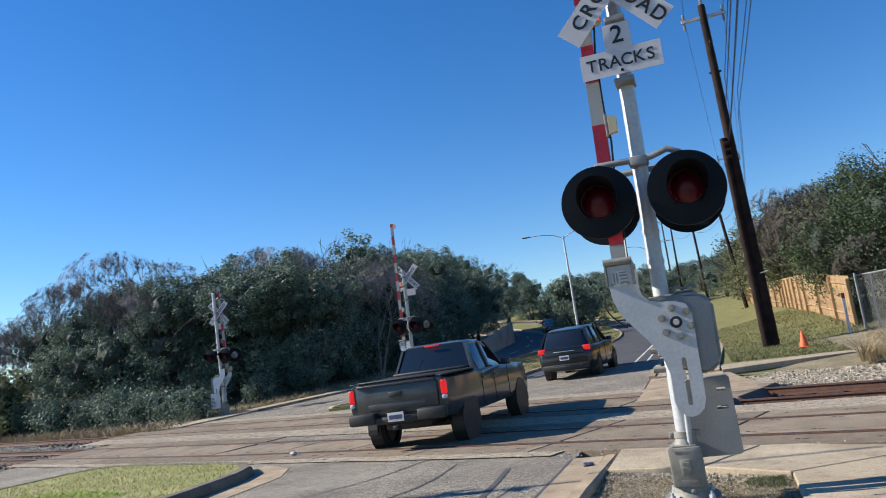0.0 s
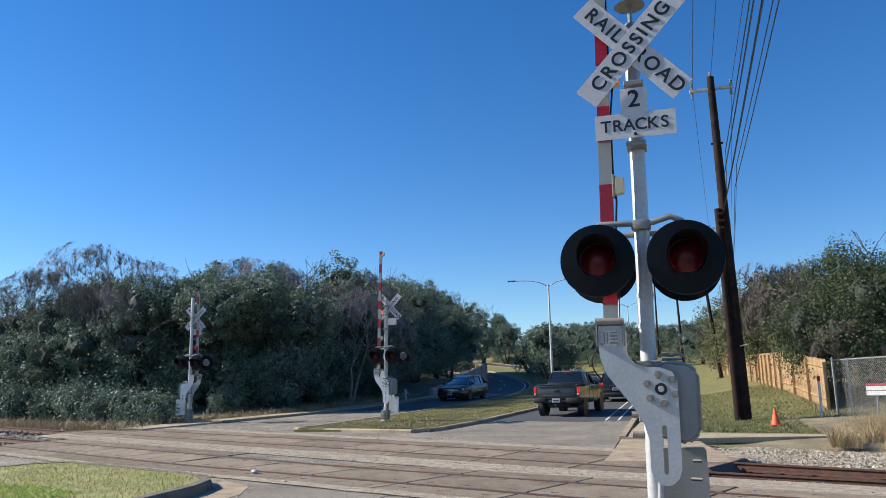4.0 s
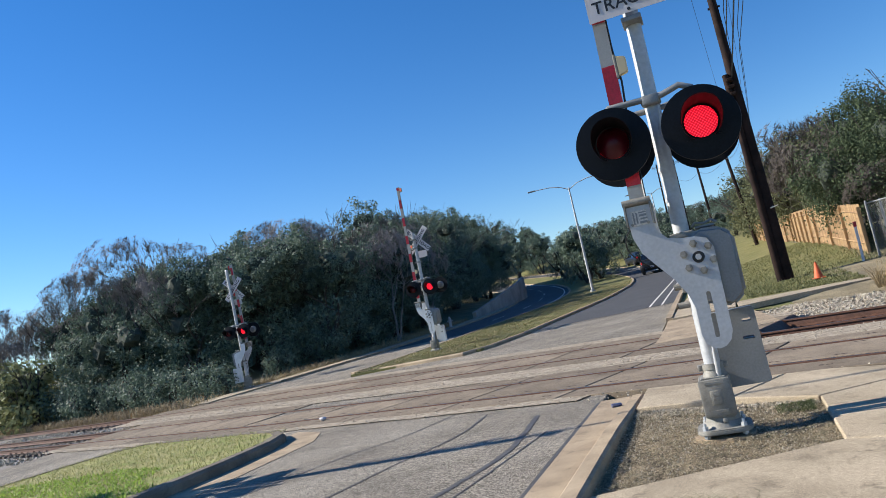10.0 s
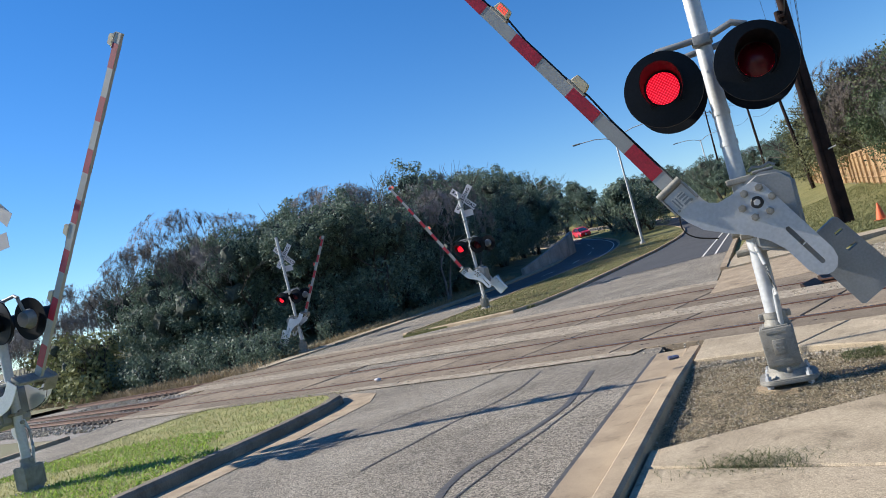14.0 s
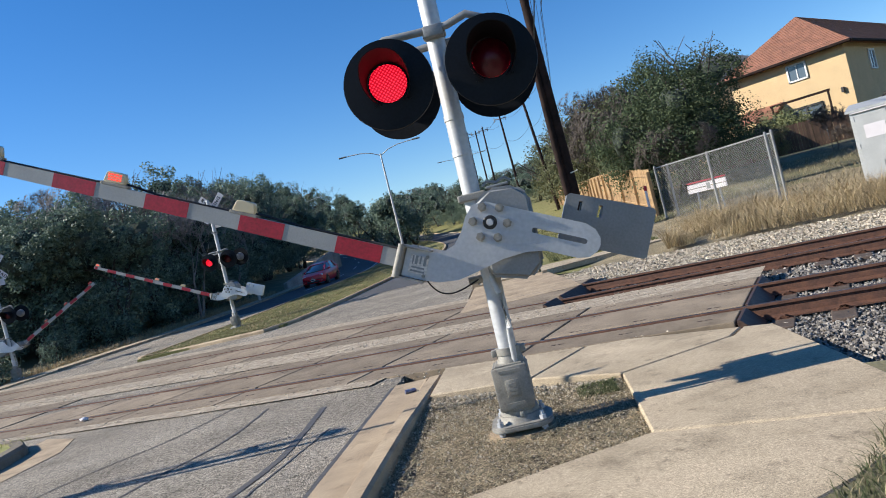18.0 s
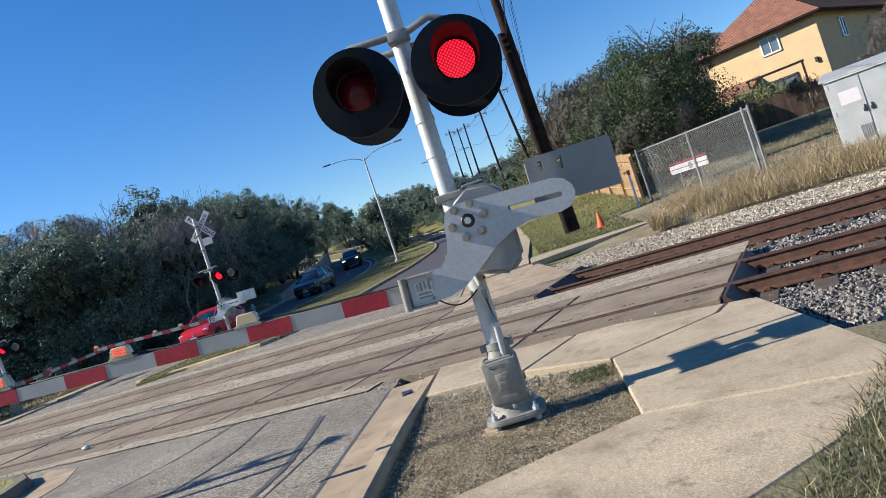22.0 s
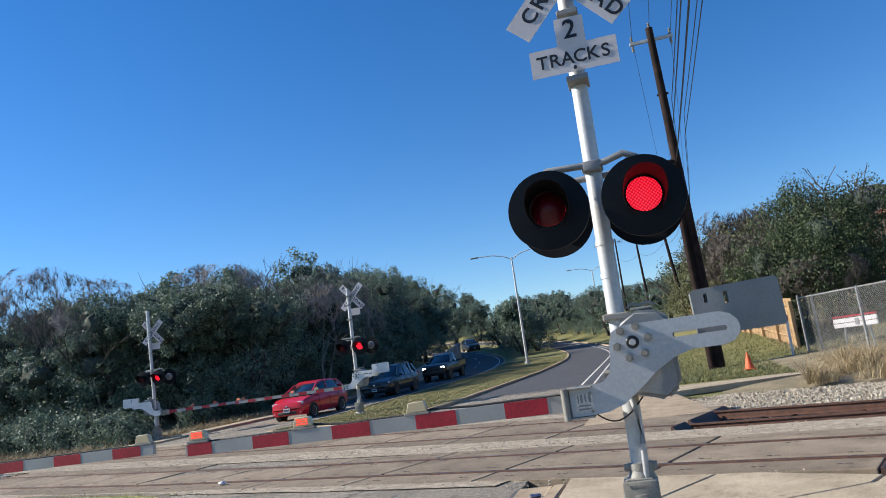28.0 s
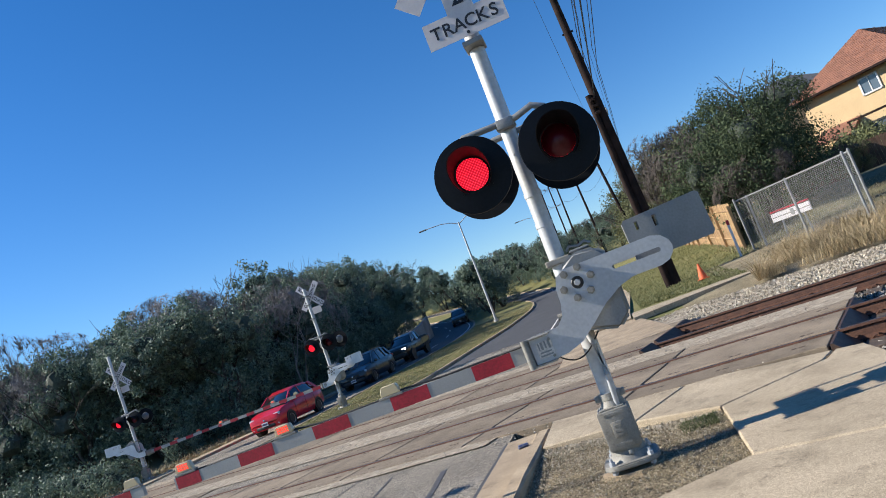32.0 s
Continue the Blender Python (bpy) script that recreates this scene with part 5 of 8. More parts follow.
# ---- vehicles (built with the nose to -y, origin on the road between the axles) ----
def loft(bm, secs, mi=0, cap=True):
    """A skin through cross-sections: each is (y, [(x, z), ...]) for the right half, bottom to top, mirrored."""
    rings = []
    for y, half in secs:
        ring = [bm.verts.new((x, y, z)) for x, z in half] + [bm.verts.new((-x, y, z)) for x, z in reversed(half)]
        rings.append(ring)
    n = len(rings[0])
    fs = []
    for a, b in zip(rings, rings[1:]):
        for i in range(n):
            fs.append(bm.faces.new((a[i], a[(i + 1) % n], b[(i + 1) % n], b[i])))
    if cap:
        fs += [bm.faces.new(rings[0]), bm.faces.new(rings[-1])]
    for f in fs:
        f.material_index = mi
    bmesh.ops.recalc_face_normals(bm, faces=fs)
    return rings


def wheel(parent, x, y, r, w, rim_mat, spokes=5):
    s = 1 if x > 0 else -1
    bm = bmesh.new()
    prof = [(r * 0.64, -w / 2), (r * 0.9, -w / 2), (r * 0.98, -w * 0.38), (r, -w * 0.2), (r, w * 0.2), (r * 0.98, w * 0.38), (r * 0.9, w / 2), (r * 0.64, w / 2)]
    n = 28
    rings = [[bm.verts.new((a, q * math.cos(2 * math.pi * k / n), q * math.sin(2 * math.pi * k / n))) for q, a in prof] for k in range(n)]
    for k in range(n):
        for i in range(len(prof) - 1):
            bm.faces.new((rings[k][i], rings[(k + 1) % n][i], rings[(k + 1) % n][i + 1], rings[k][i + 1]))
    bmesh.ops.recalc_face_normals(bm, faces=list(bm.faces))
    t = part("wheel", bm, TYRE, parent, "black tyre on an alloy rim", 40)
    t.matrix_local = Matrix.Translation((x, y, r))
    bm = bmesh.new()
    rod(bm, (s * w * 0.05, 0, 0), (s * w * 0.12, 0, 0), r * 0.63, n=24, mi=1)
    for k in range(spokes):
        m = Matrix.Rotation(2 * math.pi * k / spokes, 4, "X")
        box(bm, s * w * 0.3, 0, r * 0.33, w * 0.18, r * 0.17, r * 0.6, m=m, bevel=0.01)
    rod(bm, (s * w * 0.2, 0, 0), (s * w * 0.42, 0, 0), r * 0.16, n=14)
    pr = [(r * 0.66, -w * 0.46), (r * 0.66, w * 0.5), (r * 0.6, w * 0.46), (r * 0.6, -w * 0.4)]
    rg = [[bm.verts.new((a, q * math.cos(2 * math.pi * k / n), q * math.sin(2 * math.pi * k / n))) for q, a in pr] for k in range(n)]
    for k in range(n):
        for i in range(3):
            bm.faces.new((rg[k][i], rg[(k + 1) % n][i], rg[(k + 1) % n][i + 1], rg[k][i + 1]))
    part("rim", bm, [rim_mat, TRIM], t, "", 40)
    return t


def vehicle(name, label, category, body_mat, spec):
    """spec: half-width w, axles (front, rear), r, side sections, greenhouse sections, and details."""
    root = thing(name, Matrix(), label, category)
    w, ya, yb, r = spec["w"], spec["front"], spec["rear"], spec["r"]
    bm = bmesh.new()
    secs = []
    for y, zb, zs, zt, k in spec["body"]:
        # sill, flank, shoulder, deck
        secs.append((y, [(w * k * 0.9, zb), (w * k * 0.99, zb + 0.12), (w * k, (zb + zs) / 2), (w * k * 0.975, zs), (w * k * 0.9, zt - 0.015), (w * k * 0.6, zt + 0.005)]))
    loft(bm, secs)
    body = part("body", bm, body_mat, root, spec.get("body_label", ""), 45)
    # wheel arches: dark liners proud of the flank
    for y in (ya, yb):
        for s in (-1, 1):
            bm = bmesh.new()
            pts = arc(0, r, r * 1.17, -8, 188, 16) + list(reversed(arc(0, r, r * 1.02, -6, 186, 16)))
            vs = [[bm.verts.new((xx, y + a, b)) for a, b in pts] for xx in (s * (w * 0.8), s * (w * 1.004))]
            k = len(pts)
            h = k // 2
            for i in range(h - 1):
                bm.faces.new((vs[1][i], vs[1][i + 1], vs[1][k - 2 - i], vs[1][k - 1 - i]))
            for i in range(k - 1):
                bm.faces.new((vs[0][i], vs[0][i + 1], vs[1][i + 1], vs[1][i]))
            bmesh.ops.recalc_face_normals(bm, faces=list(bm.faces))
            part("wheel_arch", bm, TRIM, root)
            bm = bmesh.new()
            prism(bm, arc(y, r, r * 1.08, 0, 360, 20)[:-1], "x", min(s * w * 0.75, s * w * 1.002), max(s * w * 0.75, s * w * 1.002))
            part("wheel_well", bm, TRIM, root)
            wheel(root, s * (w - spec.get("tw", 0.22) / 2 + 0.012 - spec.get("tin", 0.0)), y, r, spec.get("tw", 0.22), spec.get("rim", RIM), spec.get("spokes", 5))
    # cabin: glass hull, with painted roof and pillars over it
    gh = spec["cabin"]
    bm = bmesh.new()
    loft(bm, [(y, [(wb, zb), (wb * 0.99, zb + 0.02), (wt, zt - 0.05), (wt * 0.9, zt)]) for y, wb, zb, wt, zt in gh])
    part("glazing", bm, AUTO_GLASS, root, "dark tinted car windows", 40)
    bm = bmesh.new()
    roof = [(y, wt, zt) for y, wb, zb, wt, zt in gh if zt > spec["roof_min"]]
    loft(bm, [(y, [(wt * 1.012, zt - 0.075), (wt * 1.02, zt - 0.05), (wt * 0.9, zt + 0.006), (wt * 0.5, zt + 0.018)]) for y, wt, zt in roof])
    part("roof", bm, body_mat, root, "", 45)
    for s in (-1, 1):
        for (y0, z0, w0), (y1, z1, w1), th in spec["pillars"]:
            bm = bmesh.new()
            a, b = Vector((s * (w0 + 0.004), y0, z0)), Vector((s * (w1 + 0.006), y1, z1))
            d = Vector((0, th / 2, 0))
            inn = Vector((-s * 0.05, 0, 0))
            vs = [bm.verts.new(v) for v in (a - d, a + d, b + d, b - d, a - d + inn, a + d + inn, b + d + inn, b - d + inn)]
            for q in ((0, 1, 2, 3), (4, 5, 6, 7), (0, 1, 5, 4), (1, 2, 6, 5), (2, 3, 7, 6), (3, 0, 4, 7)):
                bm.faces.new([vs[i] for i in q])
            bmesh.ops.recalc_face_normals(bm, faces=list(bm.faces))
            part("pillar", bm, body_mat, root)
        bm = bmesh.new()
        mx, my, mz = spec["mirror"]
        box(bm, s * (mx + 0.1), my, mz, 0.2, 0.09, 0.14, bevel=0.03)
        part("mirror", bm, body_mat if not spec.get("dark_mirror") else TRIM, root, "", 45)
        for y in spec["door_lines"]:
            bm = bmesh.new()
            box(bm, s * (w * 1.0), y, spec["line_z"], 0.008, 0.012, spec["line_h"])
            part("door_gap", bm, TRIM, root)
        for y in spec["handles"]:
            bm = bmesh.new()
            box(bm, s * (w * 0.995), y, spec["line_z"] + spec["line_h"] * 0.3, 0.03, 0.17, 0.028, bevel=0.008)
            part("door_handle", bm, CHROME if spec.get("chrome_handles") else body_mat, root)
    for nm, mt, lb, boxes in spec["extras"]:
        for (x, y, z, sx, sy, sz, bev, both) in boxes:
            for s in ((1, -1) if both else (1,)):
                bm = bmesh.new()
                box(bm, s * x, y, z, sx, sy, sz, bevel=bev)
                part(nm, bm, mt, root, lb, 45)
    for y, z, k in spec["plates"]:
        bm = bmesh.new()
        box(bm, 0, y, z, 0.31, 0.012, 0.155, bevel=0.004)
        pl = part("number_plate", bm, PLATE, root)
        bm = bmesh.new()
        box(bm, 0, y + k * 0.008, z, 0.24, 0.004, 0.07)
        part("plate_marks", bm, PLATE_BAR, pl)
    return root


def pickup(name, label, body_mat, lit=False):
    W = 0.945
    return vehicle(name, label, "pickup truck", body_mat, dict(
        w=W, front=-1.66, rear=1.6, r=0.39, tw=0.25, tin=0.05, rim=RIM_DARK, spokes=6, roof_min=1.68,
        body=[(-2.66, 0.62, 0.78, 0.86, 0.74), (-2.58, 0.54, 0.95, 1.06, 0.88), (-2.35, 0.5, 1.04, 1.17, 0.96), (-1.3, 0.5, 1.08, 1.22, 1.0), (-0.9, 0.5, 1.11, 1.23, 1.0), (0.78, 0.5, 1.13, 1.24, 1.0), (0.82, 0.52, 1.2, 1.27, 1.0), (1.6, 0.54, 1.2, 1.27, 1.01), (2.45, 0.58, 1.21, 1.28, 1.0), (2.56, 0.6, 1.23, 1.3, 0.985), (2.62, 0.64, 1.2, 1.27, 0.97)],
        cabin=[(-1.05, 0.8, 1.18, 0.78, 1.22), (-0.42, 0.83, 1.18, 0.67, 1.7), (-0.1, 0.84, 1.18, 0.68, 1.8), (0.5, 0.84, 1.18, 0.68, 1.82), (0.72, 0.83, 1.18, 0.66, 1.79), (0.95, 0.82, 1.2, 0.76, 1.27)],
        pillars=[((-1.0, 1.22, 0.81), (-0.4, 1.74, 0.67), 0.1), ((0.04, 1.22, 0.845), (0.06, 1.78, 0.69), 0.09), ((0.88, 1.26, 0.83), (0.68, 1.78, 0.68), 0.14)],
        mirror=(0.88, -0.72, 1.28), dark_mirror=False, door_lines=(-0.85, 0.06, 0.8), handles=(-0.12, 0.64), line_z=0.88, line_h=0.62,
        extras=[
            ("tailgate", body_mat, "dark grey tailgate with a raised panel", [(0, 2.635, 0.97, 1.56, 0.05, 0.5, 0.02, False), (0, 2.655, 1.235, 1.5, 0.06, 0.045, 0.018, False), (0, 2.66, 0.86, 1.1, 0.012, 0.1, 0.005, False)]),
            ("tailgate_handle", TRIM, "", [(0, 2.668, 1.06, 0.26, 0.02, 0.085, 0.01, False)]),
            ("bed_rail", TRIM, "black bed rail cap", [(0.86, 1.72, 1.285, 0.13, 1.72, 0.03, 0.01, True), (0, 2.6, 1.3, 1.5, 0.07, 0.03, 0.01, False)]),
            ("bed_cover", TRIM, "folded black bed cover", [(0, 1.75, 1.275, 1.6, 1.6, 0.04, 0.012, False), (0, 1.0, 1.315, 1.5, 0.3, 0.06, 0.02, False)]),
            ("tail_lamp", TAIL_ON if lit else TAIL, "red tail lamp", [(0.885, 2.6, 1.08, 0.1, 0.1, 0.24, 0.025, True)]),
            ("reverse_lamp", HEAD, "clear lower lamp", [(0.885, 2.605, 0.92, 0.09, 0.09, 0.08, 0.02, True)]),
            ("rear_bumper", TRIM, "black rear bumper", [(0.66, 2.7, 0.68, 0.52, 0.17, 0.2, 0.04, True), (0, 2.69, 0.63, 0.84, 0.13, 0.12, 0.03, False)]),
            ("high_brake_lamp", TAIL_ON if lit else TAIL, "", [(0, 0.8, 1.795, 0.3, 0.03, 0.03, 0.005, False)]),
            ("running_gear", TRIM, "dark underbody", [(0, 0.0, 0.48, 0.9, 4.6, 0.14, 0.03, False), (0, 1.6, 0.4, 1.5, 0.14, 0.12, 0.03, False)]),
            ("front_bumper", TRIM, "", [(0, -2.64, 0.6, 1.6, 0.14, 0.24, 0.05, False)]),
            ("grille", TRIM, "black front grille", [(0, -2.62, 0.9, 0.95, 0.08, 0.3, 0.03, False)]),
            ("head_lamp", HEAD_ON if not lit else HEAD, "", [(0.66, -2.55, 0.95, 0.3, 0.14, 0.15, 0.03, True)]),
            ("hitch", TRIM, "", [(0, 2.76, 0.5, 0.09, 0.14, 0.07, 0.01, False)]),
        ],
        plates=[(2.765, 0.68, 1)]))


def suv(name, label, body_mat, lit=False):
    return vehicle(name, label, "car", body_mat, dict(
        w=0.915, front=-1.36, rear=1.34, r=0.355, tw=0.22, spokes=5, roof_min=1.55,
        body=[(-2.3, 0.45, 0.6, 0.68, 0.74), (-2.24, 0.3, 0.74, 0.86, 0.9), (-1.9, 0.26, 0.86, 0.99, 0.98), (-1.0, 0.26, 0.93, 1.06, 1.0), (0.0, 0.26, 0.97, 1.06, 1.0), (1.4, 0.27, 1.0, 1.08, 1.0), (2.1, 0.34, 1.0, 1.08, 0.97), (2.27, 0.42, 0.98, 1.06, 0.9), (2.33, 0.5, 0.72, 0.8, 0.85)],
        cabin=[(-1.05, 0.78, 1.02, 0.76, 1.07), (-0.35, 0.82, 1.02, 0.62, 1.58), (0.1, 0.84, 1.02, 0.65, 1.68), (1.3, 0.84, 1.04, 0.64, 1.66), (1.85, 0.82, 1.04, 0.6, 1.6), (2.2, 0.78, 1.04, 0.7, 1.1)],
        pillars=[((-1.0, 1.06, 0.8), (-0.33, 1.6, 0.63), 0.09), ((0.2, 1.06, 0.85), (0.22, 1.66, 0.66), 0.08), ((1.15, 1.08, 0.85), (1.05, 1.66, 0.66), 0.08), ((2.0, 1.1, 0.82), (1.7, 1.6, 0.64), 0.26)],
        mirror=(0.84, -0.72, 1.1), door_lines=(-0.8, 0.18, 1.1), handles=(0.02, 0.98), line_z=0.7, line_h=0.62,
        extras=[
            ("rear_hatch", body_mat, "", [(0, 2.3, 0.85, 1.3, 0.05, 0.36, 0.03, False)]),
            ("tail_lamp", TAIL_ON if lit else TAIL, "red tail lamp", [(0.74, 2.24, 1.0, 0.24, 0.12, 0.17, 0.03, True)]),
            ("chrome_strip", CHROME, "", [(0, 2.34, 0.95, 0.7, 0.02, 0.03, 0.005, False), (0, 2.36, 0.48, 1.1, 0.02, 0.03, 0.005, False)]),
            ("rear_bumper", TRIM, "", [(0, 2.3, 0.45, 1.5, 0.14, 0.2, 0.04, False)]),
            ("front_bumper", TRIM, "", [(0, -2.27, 0.42, 1.3, 0.12, 0.18, 0.04, False)]),
            ("grille", TRIM, "dark front grille", [(0, -2.26, 0.68, 0.8, 0.08, 0.16, 0.02, False)]),
            ("badge", CHROME, "", [(0, -2.31, 0.69, 0.1, 0.02, 0.1, 0.02, False)]),
            ("head_lamp", HEAD, "clear head lamp", [(0.66, -2.13, 0.79, 0.34, 0.22, 0.13, 0.03, True)]),
            ("roof_rail", TRIM, "", [(0.62, 0.7, 1.71, 0.035, 1.7, 0.03, 0.008, True)]),
        ],
        plates=[(2.37, 0.74, 1), (-2.35, 0.46, -1)]))


def hatchback(name, label, body_mat):
    return vehicle(name, label, "car", body_mat, dict(
        w=0.85, front=-1.28, rear=1.22, r=0.31, tw=0.2, spokes=7, roof_min=1.38,
        body=[(-2.03, 0.4, 0.55, 0.62, 0.7), (-1.98, 0.26, 0.66, 0.76, 0.86), (-1.65, 0.22, 0.78, 0.9, 0.97), (-1.0, 0.22, 0.86, 0.98, 1.0), (0.2, 0.22, 0.92, 1.0, 1.0), (1.3, 0.24, 0.95, 1.02, 1.0), (1.85, 0.3, 0.95, 1.02, 0.95), (2.0, 0.4, 0.9, 0.98, 0.88)],
        cabin=[(-1.25, 0.72, 0.94, 0.7, 1.0), (-0.35, 0.77, 0.96, 0.56, 1.42), (0.1, 0.78, 0.97, 0.59, 1.52), (1.0, 0.78, 0.98, 0.58, 1.5), (1.6, 0.76, 0.98, 0.54, 1.42), (1.93, 0.72, 0.98, 0.64, 1.02)],
        pillars=[((-1.2, 0.99, 0.73), (-0.33, 1.43, 0.57), 0.07), ((-0.8, 0.97, 0.765), (-0.5, 1.3, 0.64), 0.04), ((0.2, 1.0, 0.785), (0.22, 1.5, 0.6), 0.07), ((1.75, 1.03, 0.76), (1.35, 1.46, 0.58), 0.24)],
        mirror=(0.78, -0.68, 1.02), door_lines=(-0.75, 0.2, 1.0), handles=(0.05, 0.9), line_z=0.62, line_h=0.58,
        extras=[
            ("grille", TRIM, "slim dark grille", [(0, -1.99, 0.62, 0.6, 0.06, 0.06, 0.01, False), (0, -2.0, 0.36, 0.9, 0.08, 0.13, 0.02, False)]),
            ("badge", CHROME, "", [(0, -2.04, 0.63, 0.08, 0.02, 0.08, 0.015, False)]),
            ("head_lamp", HEAD, "clear head lamp", [(0.6, -1.83, 0.72, 0.26, 0.3, 0.14, 0.04, True)]),
            ("fog_lamp", HEAD, "", [(0.58, -1.97, 0.37, 0.12, 0.08, 0.08, 0.02, True)]),
            ("tail_lamp", TAIL, "red tail lamp", [(0.7, 1.88, 0.95, 0.16, 0.12, 0.25, 0.03, True)]),
            ("wiper", TRIM, "", [(0.25, -1.2, 1.0, 0.55, 0.02, 0.015, 0.0, True)]),
        ],
        plates=[(-2.05, 0.47, -1)]))


def minivan(name, label, body_mat):
    return vehicle(name, label, "minivan", body_mat, dict(
        w=1.0, front=-1.5, rear=1.5, r=0.345, tw=0.23, spokes=7, roof_min=1.45, chrome_handles=True,
        body=[(-2.55, 0.4, 0.6, 0.7, 0.76), (-2.48, 0.26, 0.76, 0.86, 0.9), (-2.1, 0.22, 0.88, 0.98, 0.97), (-1.3, 0.22, 0.95, 1.06, 1.0), (0.0, 0.22, 1.0, 1.08, 1.0), (1.6, 0.24, 1.02, 1.1, 1.0), (2.35, 0.32, 1.02, 1.1, 0.97), (2.55, 0.42, 0.98, 1.06, 0.92)],
        cabin=[(-1.55, 0.84, 1.02, 0.8, 1.07), (-0.5, 0.89, 1.0, 0.68, 1.48), (0.0, 0.9, 1.0, 0.73, 1.6), (1.4, 0.9, 1.0, 0.73, 1.6), (2.2, 0.88, 1.0, 0.68, 1.53), (2.48, 0.84, 1.06, 0.76, 1.14)],
        pillars=[((-1.5, 1.06, 0.85), (-0.48, 1.5, 0.69), 0.09), ((-1.0, 1.05, 0.875), (-0.8, 1.34, 0.75), 0.04), ((0.0, 1.06, 0.905), (0.02, 1.58, 0.745), 0.07), ((1.15, 1.08, 0.905), (1.1, 1.58, 0.745), 0.06), ((2.3, 1.1, 0.88), (2.0, 1.53, 0.72), 0.2)],
        mirror=(0.92, -0.98, 1.12), door_lines=(-1.05, 0.02, 1.12), handles=(-0.14, 0.3), line_z=0.72, line_h=0.66,
        extras=[
            ("grille", CHROME, "chrome front grille", [(0, -2.52, 0.66, 1.0, 0.06, 0.03, 0.006, False), (0, -2.53, 0.72, 1.05, 0.06, 0.03, 0.006, False), (0, -2.53, 0.78, 1.05, 0.06, 0.03, 0.006, False)]),
            ("badge", CHROME, "", [(0, -2.57, 0.72, 0.14, 0.03, 0.12, 0.02, False)]),
            ("head_lamp", HEAD, "clear head lamp", [(0.74, -2.34, 0.76, 0.34, 0.3, 0.15, 0.04, True)]),
            ("front_bumper", TRIM, "", [(0, -2.5, 0.38, 1.4, 0.1, 0.12, 0.03, False)]),
            ("window_trim", CHROME, "chrome window trim", [(0.905, 0.4, 1.07, 0.015, 3.4, 0.02, 0.004, True)]),
            ("tail_lamp", TAIL, "red tail lamp", [(0.86, 2.45, 1.1, 0.16, 0.12, 0.3, 0.03, True)]),
            ("roof_rail", CHROME, "", [(0.7, 0.9, 1.63, 0.03, 1.9, 0.025, 0.006, True)]),
        ],
        plates=[(-2.58, 0.5, -1)]))


# ---- trees ----
def branches(bm, rnd, p, d, ln, r, depth, tips, spread=0.6, split=(2, 3), n=5, droop=0.0, minr=0.012):
    q = p
    k = 3 if depth > 1 else 2
    for i in range(k):
        d = (d + Vector((rnd.uniform(-1, 1), rnd.uniform(-1, 1), rnd.uniform(-0.6, 0.8) - droop)) * 0.22).normalized()
        nx = q + d * ln / k
        r2 = max(minr, r * 0.84)
        rod(bm, q, nx, r, r2, n=n if depth > 1 else 3, caps=False)
        q, r = nx, r2
        if depth <= 2:
            tips.append((q.copy(), d.copy()))
    if depth == 0:
        tips.append((q, d))
        return
    for i in range(rnd.randint(*split)):
        dd = (d + Vector((rnd.uniform(-1, 1), rnd.uniform(-1, 1), rnd.uniform(-0.4, 0.8))) * spread).normalized()
        branches(bm, rnd, q, dd, ln * rnd.uniform(0.62, 0.84), r * 0.68, depth - 1, tips, spread, split, n, droop, minr)


def leaves(bm, rnd, centre, size, count, leaf):
    """A clump: small bent leaves facing all ways inside an uneven ball."""
    c = Vector(centre)
    for _ in range(count):
        v = Vector((rnd.gauss(0, 1), rnd.gauss(0, 1), rnd.gauss(0, 0.75)))
        v = v.normalized() * size * rnd.uniform(0.35, 1.0) ** 0.6
        o = c + v
        nrm = (v.normalized() + Vector((rnd.gauss(0, 1), rnd.gauss(0, 1), rnd.gauss(0.4, 1))) * 0.55).normalized()
        a = nrm.cross(Vector((rnd.gauss(0, 1), rnd.gauss(0, 1), rnd.gauss(0, 1)))).normalized()
        b = nrm.cross(a)
        s = leaf * rnd.uniform(0.6, 1.3)
        q = [bm.verts.new(o + a * s), bm.verts.new(o + b * s * 0.55 + a * s * 0.1), bm.verts.new(o - a * s), bm.verts.new(o - b * s * 0.55 + a * s * 0.1)]
        bm.faces.new(q)


